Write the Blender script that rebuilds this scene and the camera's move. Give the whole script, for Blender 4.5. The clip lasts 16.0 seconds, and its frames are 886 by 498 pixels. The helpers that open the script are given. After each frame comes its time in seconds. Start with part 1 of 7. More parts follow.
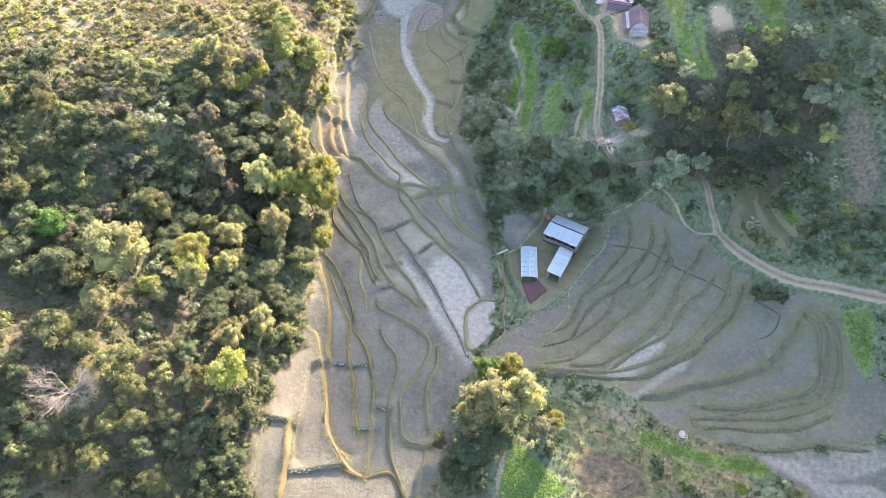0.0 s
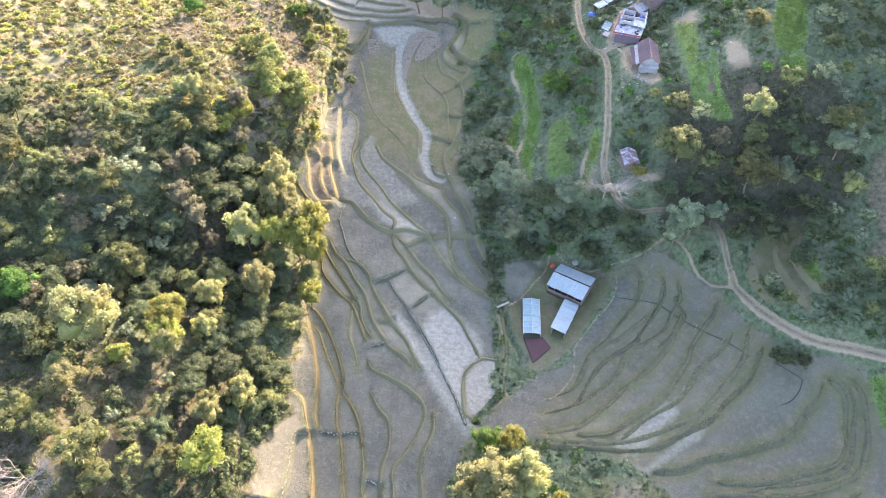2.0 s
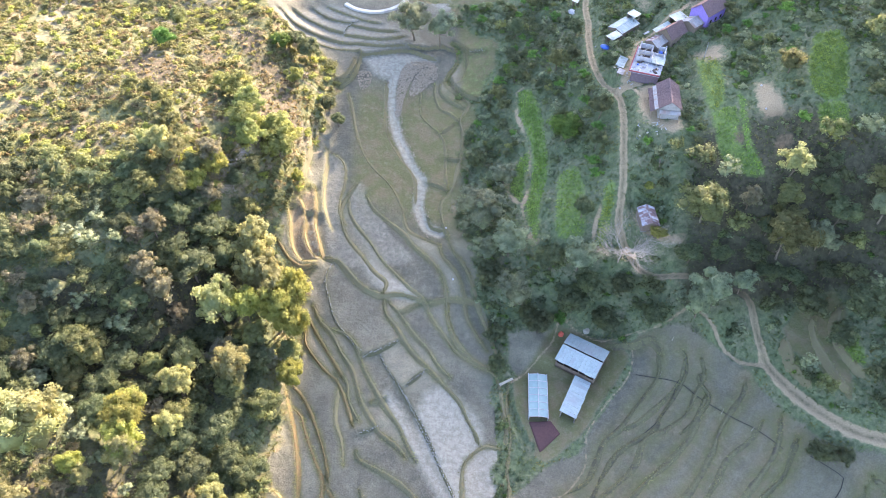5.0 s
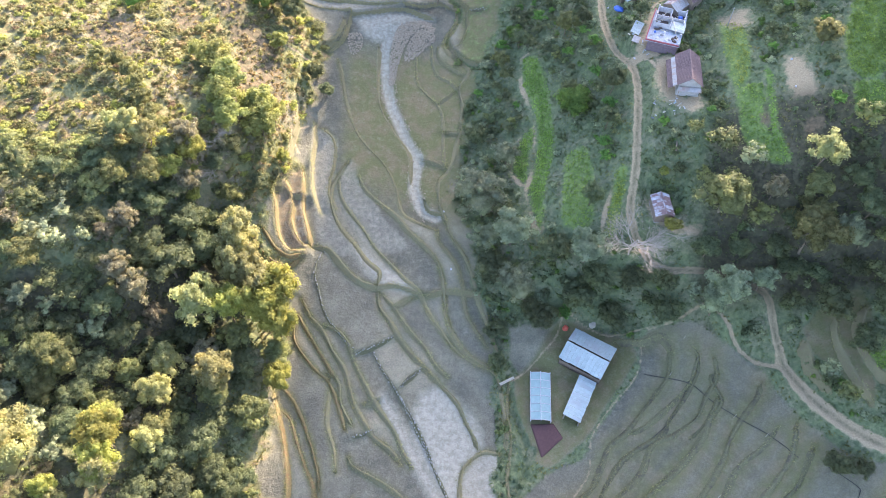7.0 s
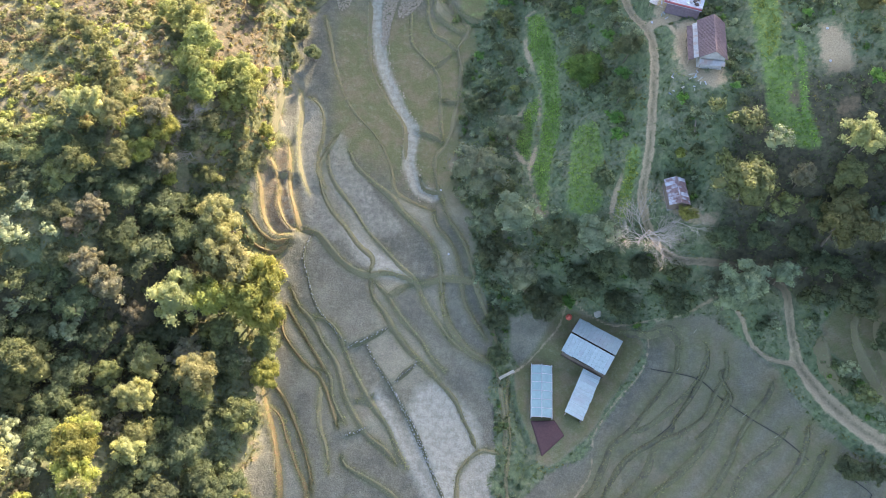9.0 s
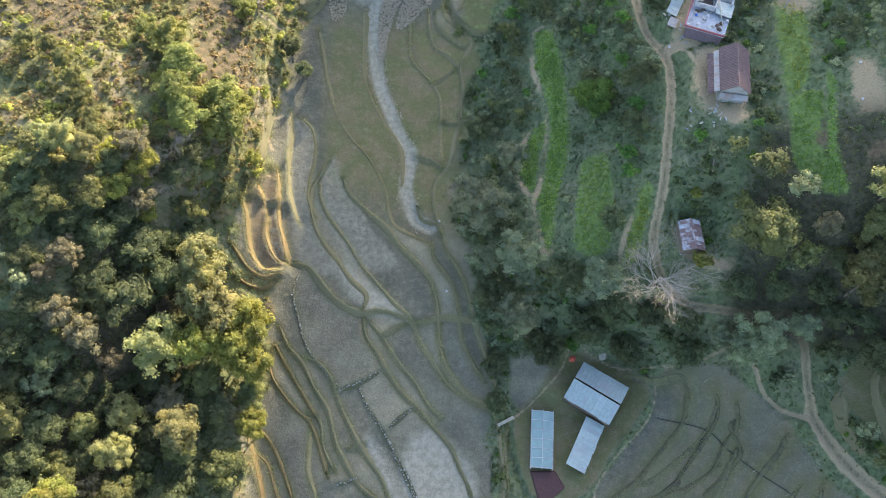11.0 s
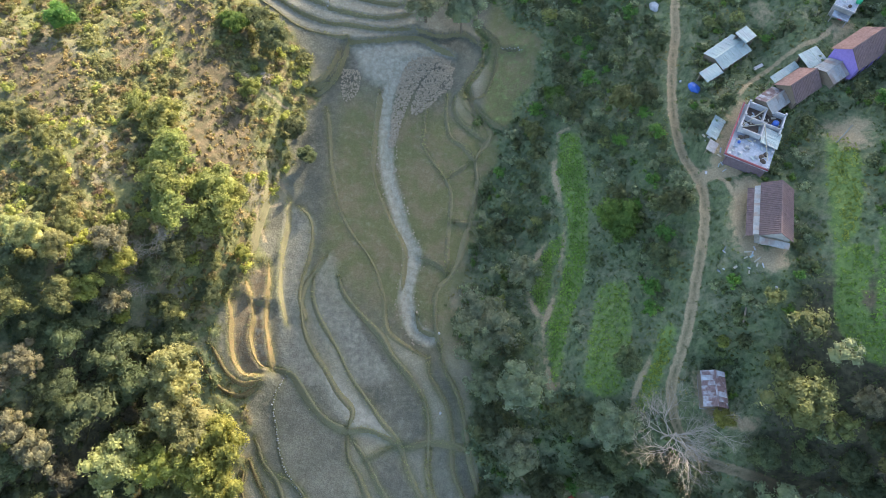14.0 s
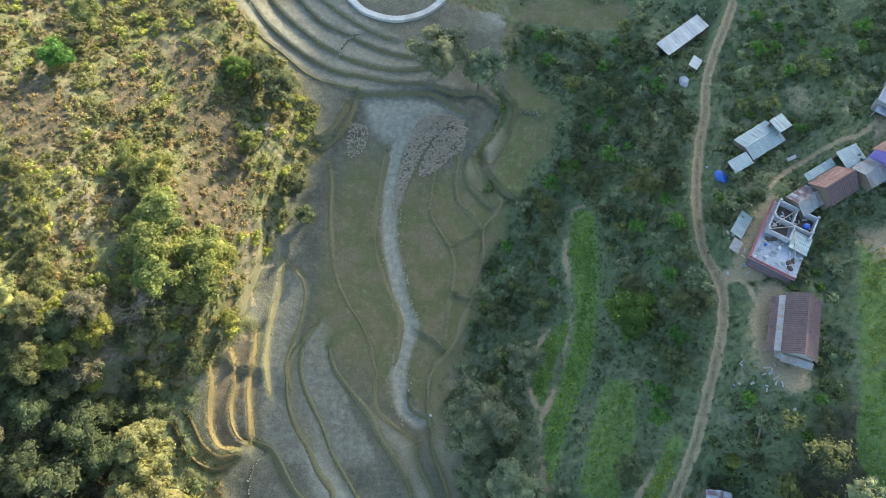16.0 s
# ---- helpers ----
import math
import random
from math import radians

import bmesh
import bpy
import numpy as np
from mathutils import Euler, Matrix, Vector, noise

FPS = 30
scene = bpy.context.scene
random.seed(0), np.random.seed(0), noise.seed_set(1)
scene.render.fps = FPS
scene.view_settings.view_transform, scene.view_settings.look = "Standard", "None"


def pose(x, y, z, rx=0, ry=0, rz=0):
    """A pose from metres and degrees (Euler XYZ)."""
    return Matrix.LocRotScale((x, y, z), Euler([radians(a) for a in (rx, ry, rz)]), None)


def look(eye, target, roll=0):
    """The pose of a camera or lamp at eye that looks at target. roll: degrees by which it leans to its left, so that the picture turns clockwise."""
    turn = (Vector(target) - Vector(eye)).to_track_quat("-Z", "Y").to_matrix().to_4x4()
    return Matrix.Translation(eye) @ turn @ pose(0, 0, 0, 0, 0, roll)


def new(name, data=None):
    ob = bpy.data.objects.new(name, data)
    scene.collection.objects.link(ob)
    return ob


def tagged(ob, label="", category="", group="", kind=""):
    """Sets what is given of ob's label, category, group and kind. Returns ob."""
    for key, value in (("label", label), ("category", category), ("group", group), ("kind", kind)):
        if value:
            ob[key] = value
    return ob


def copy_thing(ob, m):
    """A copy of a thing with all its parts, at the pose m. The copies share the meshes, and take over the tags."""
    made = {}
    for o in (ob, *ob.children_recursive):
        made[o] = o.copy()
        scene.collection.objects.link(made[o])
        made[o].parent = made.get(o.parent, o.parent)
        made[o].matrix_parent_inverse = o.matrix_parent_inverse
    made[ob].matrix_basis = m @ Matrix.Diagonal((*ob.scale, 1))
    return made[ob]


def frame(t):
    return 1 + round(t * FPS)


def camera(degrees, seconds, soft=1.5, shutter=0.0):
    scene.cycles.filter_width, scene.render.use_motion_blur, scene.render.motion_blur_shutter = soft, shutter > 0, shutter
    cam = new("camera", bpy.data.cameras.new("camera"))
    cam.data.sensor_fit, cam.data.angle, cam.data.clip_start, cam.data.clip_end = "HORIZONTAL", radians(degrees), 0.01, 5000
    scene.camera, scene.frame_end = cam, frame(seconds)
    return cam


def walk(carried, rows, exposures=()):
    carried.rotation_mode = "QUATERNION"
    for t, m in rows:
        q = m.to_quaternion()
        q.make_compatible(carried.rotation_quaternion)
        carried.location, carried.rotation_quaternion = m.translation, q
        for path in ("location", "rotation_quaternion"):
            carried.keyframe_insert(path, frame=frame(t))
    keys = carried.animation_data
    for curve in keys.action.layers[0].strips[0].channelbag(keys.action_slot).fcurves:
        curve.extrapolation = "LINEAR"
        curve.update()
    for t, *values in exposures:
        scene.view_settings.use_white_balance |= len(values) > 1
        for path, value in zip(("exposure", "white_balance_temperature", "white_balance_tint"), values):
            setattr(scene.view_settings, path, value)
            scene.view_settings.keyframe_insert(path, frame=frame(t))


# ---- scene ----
cam = camera(64.6, 16.0, 0.9)
METRES, EYE, TILT, LEAN, TURN = 150.0, 141.25, -46.5, 0.0, 0.0
ROWS = [
    (0.0, 0.0, 0.0, 0.0, -0.0, -0.0, 0.0),
    (0.5, 0.0017, 0.0219, 0.0232, -0.01, 0.0, -0.01),
    (1.0, 0.0031, 0.0442, 0.0464, -0.02, 0.03, -0.02),
    (1.5, 0.0043, 0.0665, 0.0697, -0.03, 0.06, -0.04),
    (2.0, 0.0054, 0.0885, 0.0936, -0.04, 0.06, -0.05),
    (2.5, 0.0071, 0.1107, 0.1171, -0.02, 0.07, -0.06),
    (3.0, 0.0074, 0.1331, 0.1399, -0.05, 0.1, -0.05),
    (3.5, 0.0093, 0.1552, 0.1642, -0.0, 0.1, -0.04),
    (4.0, 0.0102, 0.1777, 0.1872, -0.01, 0.13, -0.02),
    (6.5, 0.017, 0.2876, 0.3037, 0.09, -5.61, -0.0),
    (7.0, 0.018, 0.3101, 0.327, 0.09, -7.01, -0.0),
    (7.5, 0.0186, 0.3324, 0.3503, 0.08, -8.57, -0.01),
    (8.0, 0.0201, 0.3546, 0.373, 0.12, -10.24, -0.01),
    (10.5, 0.0257, 0.4662, 0.4901, 0.24, -17.09, -0.34),
    (11.0, 0.0262, 0.4878, 0.512, 0.38, -17.12, -0.69),
    (11.5, 0.0267, 0.5092, 0.5336, 0.58, -17.13, -1.15),
    (12.0, 0.0273, 0.5303, 0.5544, 0.9, -17.11, -1.82),
    (12.5, 0.0277, 0.5513, 0.5753, 1.35, -17.12, -2.7),
    (13.0, 0.0277, 0.572, 0.5956, 1.73, -17.1, -3.46),
    (13.5, 0.0282, 0.5929, 0.6158, 2.15, -17.1, -4.21),
    (14.0, 0.0276, 0.6136, 0.6357, 2.53, -17.11, -4.97),
    (14.5, 0.0271, 0.6342, 0.6556, 2.91, -17.14, -5.74),
    (15.0, 0.0262, 0.655, 0.6758, 3.32, -17.19, -6.55),
    (15.5, 0.0262, 0.676, 0.6961, 3.89, -17.29, -7.49),
    (16.0, 0.024, 0.6965, 0.7164, 4.49, -17.41, -8.69),
]

EXPOSURES = [(0.0, 3.0, 6250, 24), (4.2, 3.02, 6250, 22), (8.0, 2.88, 6300, 19), (10.5, 2.4, 6400, 12), (13.0, 2.33, 6350, 9), (15.4, 2.2, 6250, 8), (16.0, 2.1, 6150, 3)]
walk(cam, [(t, pose(0, 0, EYE, TILT, LEAN, TURN) @ pose(METRES * x, METRES * y, METRES * z, 90 + pitch, roll, yaw)) for t, x, y, z, yaw, pitch, roll in ROWS], EXPOSURES)

# ---- light: low sun over the ridge to the north-east, blue sky shade below it ----
SUN_AZ, SUN_EL = radians(26.6), radians(22.0)
world = bpy.data.worlds.new("world")
scene.world = world
world.use_nodes = True
sky = world.node_tree.nodes.new("ShaderNodeTexSky")
sky.sky_type, sky.sun_disc = "NISHITA", False
sky.sun_elevation, sky.sun_rotation = SUN_EL, SUN_AZ
sky.air_density, sky.dust_density, sky.ozone_density = 1.0, 2.5, 1.0
background = world.node_tree.nodes["Background"]
background.inputs["Strength"].default_value = 0.15
world.node_tree.links.new(sky.outputs["Color"], background.inputs["Color"])
sun = new("sun", bpy.data.lights.new("sun", "SUN"))
sun.data.energy, sun.data.angle, sun.data.color = 4.2, radians(0.55), (1.0, 0.83, 0.58)
to_sun = Vector((math.sin(SUN_AZ) * math.cos(SUN_EL), math.cos(SUN_AZ) * math.cos(SUN_EL), math.sin(SUN_EL)))
sun.matrix_world = look(to_sun * 300, (0, 0, 0))


# ---- materials ----
class Nodes:
    """A short way to write node materials."""

    def __init__(self, name, rough=0.9):
        self.mat = bpy.data.materials.new(name)
        self.mat.use_nodes = True
        self.tree = self.mat.node_tree
        self.bsdf = self.tree.nodes["Principled BSDF"]
        self.bsdf.inputs["Roughness"].default_value = rough
        self.bsdf.inputs["Specular IOR Level"].default_value = 0.25
        self.coord = self.add("ShaderNodeTexCoord").outputs["Object"]

    def add(self, kind):
        return self.tree.nodes.new(kind)

    def link(self, a, b):
        self.tree.links.new(a, b)

    def put(self, socket, value):
        if isinstance(value, bpy.types.NodeSocket):
            self.link(value, socket)
        elif isinstance(value, tuple):
            socket.default_value = (*value, 1.0)[:4] if len(socket.default_value) == 4 else value
        else:
            socket.default_value = value

    def noise(self, scale, detail=4.0, rough=0.6, stretch=None):
        n = self.add("ShaderNodeTexNoise")
        n.inputs["Scale"].default_value, n.inputs["Detail"].default_value, n.inputs["Roughness"].default_value = scale, detail, rough
        source = self.coord
        if stretch:
            m = self.add("ShaderNodeMapping")
            m.inputs["Scale"].default_value = stretch
            self.link(source, m.inputs["Vector"])
            source = m.outputs["Vector"]
        self.link(source, n.inputs["Vector"])
        return n.outputs["Fac"]

    def ramp(self, fac, low, high):
        r = self.add("ShaderNodeMapRange")
        r.inputs["From Min"].default_value, r.inputs["From Max"].default_value = low, high
        self.put(r.inputs["Value"], fac)
        return r.outputs["Result"]

    def math(self, op, a, b):
        m = self.add("ShaderNodeMath")
        m.operation = op
        self.put(m.inputs[0], a), self.put(m.inputs[1], b)
        return m.outputs[0]

    def mix(self, fac, a, b, kind="MIX"):
        m = self.add("ShaderNodeMix")
        m.data_type, m.blend_type = "RGBA", kind
        self.put(m.inputs[0], fac), self.put(m.inputs[6], a), self.put(m.inputs[7], b)
        return m.outputs[2]

    def attribute(self, name):
        a = self.add("ShaderNodeAttribute")
        a.attribute_name = name
        s = self.add("ShaderNodeSeparateColor")
        self.link(a.outputs["Color"], s.inputs["Color"])
        return s.outputs[0], s.outputs[1], s.outputs[2]

    def done(self, colour, bump=None, strength=0.4, distance=0.1):
        self.put(self.bsdf.inputs["Base Color"], colour)
        if bump is not None:
            b = self.add("ShaderNodeBump")
            b.inputs["Strength"].default_value, b.inputs["Distance"].default_value = strength, distance
            self.link(bump, b.inputs["Height"])
            self.link(b.outputs["Normal"], self.bsdf.inputs["Normal"])
        return self.mat


def ground_material():
    n = Nodes("ground_cover", 0.95)
    field, dirt, crop = n.attribute("cover")
    # rust: brown soils, and woodland ground darkened to stand in for shade
    pale, olive, rust = n.attribute("tone")
    own, shady, worn = n.attribute("plot")
    edge = n.noise(0.8, 6, 0.7)
    fine = n.noise(3.5, 5, 0.85)
    tuft = n.noise(0.95, 5, 0.72)
    broad = n.noise(0.085, 4, 0.6)
    patch = n.noise(0.24, 4, 0.62)

    def mask(value, soft=0.3, ragged=1.3):
        shifted = n.math("ADD", value, n.math("MULTIPLY", n.math("SUBTRACT", edge, 0.5), ragged))
        return n.ramp(shifted, 0.5 - soft / 2, 0.5 + soft / 2)

    speck = n.ramp(fine, 0.34, 0.66)
    clump = n.ramp(tuft, 0.38, 0.62)
    hill = n.mix(clump, (0.06, 0.07, 0.03), (0.145, 0.144, 0.064))
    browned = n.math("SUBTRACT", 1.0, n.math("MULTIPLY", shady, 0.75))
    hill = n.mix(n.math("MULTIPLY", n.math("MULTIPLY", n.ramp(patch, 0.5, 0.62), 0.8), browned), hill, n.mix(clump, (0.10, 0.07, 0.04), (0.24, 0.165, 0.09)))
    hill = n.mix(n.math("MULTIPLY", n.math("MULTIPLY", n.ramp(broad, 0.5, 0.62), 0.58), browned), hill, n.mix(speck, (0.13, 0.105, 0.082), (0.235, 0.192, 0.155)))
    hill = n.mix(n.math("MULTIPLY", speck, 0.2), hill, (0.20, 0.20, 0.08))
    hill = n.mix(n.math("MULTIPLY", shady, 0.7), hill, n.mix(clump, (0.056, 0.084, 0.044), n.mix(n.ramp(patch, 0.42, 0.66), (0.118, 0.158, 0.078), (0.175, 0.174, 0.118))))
    # near-black brown for leaf litter, with the shade between crowns in the colour
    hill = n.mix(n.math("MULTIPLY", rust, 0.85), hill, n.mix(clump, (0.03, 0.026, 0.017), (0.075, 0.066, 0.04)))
    soil = n.mix(speck, (0.112, 0.106, 0.082), (0.155, 0.148, 0.117))
    soil = n.mix(n.math("MULTIPLY", n.ramp(patch, 0.42, 0.62), 0.55), soil, n.mix(clump, (0.115, 0.12, 0.085), (0.17, 0.165, 0.125)))
    soil = n.mix(0.85, soil, n.mix(own, (0.62, 0.64, 0.62), (1.42, 1.36, 1.24)), "MULTIPLY")
    soil = n.mix(0.7, soil, n.mix(n.ramp(n.noise(0.13, 5, 0.68), 0.36, 0.64), (0.64, 0.65, 0.66), (1.3, 1.28, 1.24)), "MULTIPLY")
    clod = n.ramp(n.noise(4.2, 2, 0.5), 0.4, 0.62)
    soil = n.mix(0.75, soil, n.mix(clod, (0.78, 0.78, 0.78), (1.2, 1.19, 1.17)), "MULTIPLY")
    soil = n.mix(n.math("MULTIPLY", n.ramp(tuft, 0.56, 0.7), 0.22), soil, (0.25, 0.235, 0.20))
    soil = n.mix(n.math("MULTIPLY", mask(rust, 0.8), 0.7), soil, n.mix(speck, (0.092, 0.084, 0.058), (0.146, 0.132, 0.096)))
    soil = n.mix(n.math("MULTIPLY", mask(olive, 0.9), 0.85), soil, n.mix(n.ramp(patch, 0.44, 0.62), n.mix(speck, (0.082, 0.088, 0.03), (0.118, 0.118, 0.044)), n.mix(speck, (0.118, 0.096, 0.048), (0.165, 0.135, 0.074))))
    soil = n.mix(n.math("MULTIPLY", mask(pale, 1.0), 0.8), soil, n.mix(clump, (0.215, 0.203, 0.158), (0.315, 0.30, 0.242)))
    green = n.mix(clump, (0.08, 0.125, 0.035), (0.15, 0.20, 0.06))
    earth = n.mix(speck, (0.205, 0.158, 0.095), (0.355, 0.282, 0.178))
    earth = n.mix(rust, earth, n.mix(clump, (0.085, 0.067, 0.04), (0.155, 0.115, 0.07)))
    earth = n.mix(n.math("MULTIPLY", worn, n.ramp(tuft, 0.3, 0.6)), earth, (0.085, 0.085, 0.045))
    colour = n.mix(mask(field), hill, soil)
    colour = n.mix(mask(crop), colour, green)
    colour = n.mix(mask(dirt), colour, earth)
    relief = n.math("ADD", n.math("MULTIPLY", tuft, 1.6), n.math("MULTIPLY", fine, 0.9))
    return n.done(colour, relief, 0.6, 0.3)


def plain(name, dark, light, scale=3.0, rough=0.85, metal=0.0, bump=0.3, stain=None, depth=0.05):
    n = Nodes(name, rough)
    n.bsdf.inputs["Metallic"].default_value = metal
    info = n.add("ShaderNodeObjectInfo")
    shift = n.add("ShaderNodeVectorMath")
    n.link(n.coord, shift.inputs[0])
    n.link(n.math("MULTIPLY", info.outputs["Random"], 61.0), shift.inputs[1])
    n.coord = shift.outputs[0]
    small, large = n.noise(scale, 5, 0.7), n.noise(scale * 0.16, 3, 0.6)
    colour = n.mix(n.ramp(small, 0.3, 0.7), dark, light)
    if stain:
        colour = n.mix(n.ramp(large, 0.5, 0.68), colour, stain)
    colour = n.mix(0.25, colour, n.mix(info.outputs["Random"], dark, light))
    return n.done(colour, small, bump, depth)


def leaf_material(name, dark, light, tip=None, amount=0.6):
    """Foliage: bunches a little lighter and darker, each plant with a hue of its own."""
    n = Nodes(name, 0.6)
    geo, info = n.add("ShaderNodeNewGeometry"), n.add("ShaderNodeObjectInfo")
    bunch = n.math("ADD", n.math("MULTIPLY", n.ramp(n.noise(0.8, 3, 0.6), 0.36, 0.64), 0.65), n.math("MULTIPLY", geo.outputs["Random Per Island"], 0.35))
    colour = n.mix(bunch, dark, light)
    colour = n.mix(0.6, colour, n.mix(n.ramp(n.noise(0.16, 3, 0.55), 0.38, 0.62), (0.66, 0.72, 0.8), (1.32, 1.26, 1.06)), "MULTIPLY")
    if tip:
        colour = n.mix(n.ramp(n.noise(0.4, 2, 0.5), 0.52, 0.68), colour, tip)
    tint = n.add("ShaderNodeHueSaturation")
    n.link(n.math("ADD", n.math("MULTIPLY", info.outputs["Random"], 0.035), 0.49), tint.inputs["Hue"])
    n.link(n.math("ADD", n.math("MULTIPLY", info.outputs["Random"], 0.4), 0.82), tint.inputs["Value"])
    n.link(colour, tint.inputs["Color"])
    n.link(tint.outputs["Color"], n.bsdf.inputs["Base Color"])
    leafy = n.noise(4.5, 4, 0.75)
    b = n.add("ShaderNodeBump")
    b.inputs["Strength"].default_value, b.inputs["Distance"].default_value = 0.5, 0.3
    n.link(leafy, b.inputs["Height"])
    n.link(b.outputs["Normal"], n.bsdf.inputs["Normal"])
    glow = n.add("ShaderNodeBsdfTranslucent")
    n.link(tint.outputs["Color"], glow.inputs["Color"])
    blend = n.add("ShaderNodeMixShader")
    blend.inputs[0].default_value = amount
    out = n.tree.nodes["Material Output"]
    n.link(n.bsdf.outputs[0], blend.inputs[1]), n.link(glow.outputs[0], blend.inputs[2]), n.link(blend.outputs[0], out.inputs[0])
    return n.mat


M_GROUND = ground_material()
M_BUND = plain("dry_grass_bank", (0.098, 0.092, 0.048), (0.20, 0.18, 0.102), 4.5, 0.95, bump=0.7, stain=(0.15, 0.125, 0.075), depth=0.12)
M_GREEN_BANK = plain("olive_grass_bank", (0.055, 0.057, 0.03), (0.15, 0.144, 0.078), 4.0, 0.95, bump=0.7, stain=(0.06, 0.052, 0.042), depth=0.12)
M_GOLD = plain("golden_dry_grass", (0.085, 0.067, 0.03), (0.225, 0.175, 0.085), 4.5, 0.95, bump=0.7, stain=(0.17, 0.105, 0.052), depth=0.12)
M_RUBBLE = plain("stream_stone", (0.12, 0.1, 0.072), (0.32, 0.272, 0.2), 2.0, 0.9, bump=0.5)
M_STONE = plain("field_stone", (0.13, 0.128, 0.12), (0.34, 0.33, 0.31), 2.0, 0.9, bump=0.5)
M_BARK = plain("bark", (0.09, 0.07, 0.05), (0.22, 0.18, 0.13), 6.0, 0.9)
M_PALE_BARK = plain("pale_bare_bark", (0.2, 0.17, 0.135), (0.37, 0.32, 0.265), 6.0, 0.9)
LEAVES = {
    "d": leaf_material("dark_green_leaves", (0.105, 0.128, 0.064), (0.205, 0.222, 0.108)),
    "o": leaf_material("olive_leaves", (0.15, 0.158, 0.066), (0.30, 0.292, 0.12)),
    "y": leaf_material("yellow_green_leaves", (0.235, 0.24, 0.058), (0.435, 0.418, 0.125)),
    "g": leaf_material("fresh_green_leaves", (0.092, 0.165, 0.036), (0.196, 0.286, 0.070)),
    "h": leaf_material("dusty_brown_leaves", (0.175, 0.158, 0.10), (0.31, 0.278, 0.18)),
    "e": leaf_material("pale_dusty_leaves", (0.27, 0.262, 0.115), (0.445, 0.424, 0.19)),
    "l": leaf_material("large_glossy_leaves", (0.19, 0.215, 0.06), (0.40, 0.395, 0.14)),
    "t": leaf_material("grey_green_leaves", (0.21, 0.24, 0.145), (0.38, 0.40, 0.245)),
}
M_SCRUB = leaf_material("scrub_leaves", (0.165, 0.163, 0.068), (0.33, 0.302, 0.14), (0.25, 0.18, 0.115))
M_FLOWER = leaf_material("yellow_scrub_leaves", (0.165, 0.167, 0.045), (0.325, 0.30, 0.09))
M_RUSTY = leaf_material("rusty_scrub_leaves", (0.20, 0.132, 0.072), (0.37, 0.258, 0.145))
M_UNDER = leaf_material("undergrowth_leaves", (0.115, 0.15, 0.06), (0.23, 0.255, 0.115))
M_SHADE_SCRUB = leaf_material("shade_scrub_leaves", (0.11, 0.152, 0.08), (0.235, 0.278, 0.15), (0.17, 0.165, 0.105))
M_GRASS = leaf_material("dry_grass_blades", (0.12, 0.12, 0.035), (0.23, 0.21, 0.08))
M_BANK_GRASS = leaf_material("bank_grass_blades", (0.135, 0.13, 0.055), (0.25, 0.23, 0.11))
M_GREEN_GRASS = leaf_material("green_grass_blades", (0.08, 0.11, 0.04), (0.18, 0.21, 0.085))
M_CROP = leaf_material("crop_leaves", (0.155, 0.24, 0.045), (0.275, 0.36, 0.085))
M_MUSTARD = leaf_material("yellowing_crop_leaves", (0.18, 0.215, 0.04), (0.31, 0.31, 0.075))

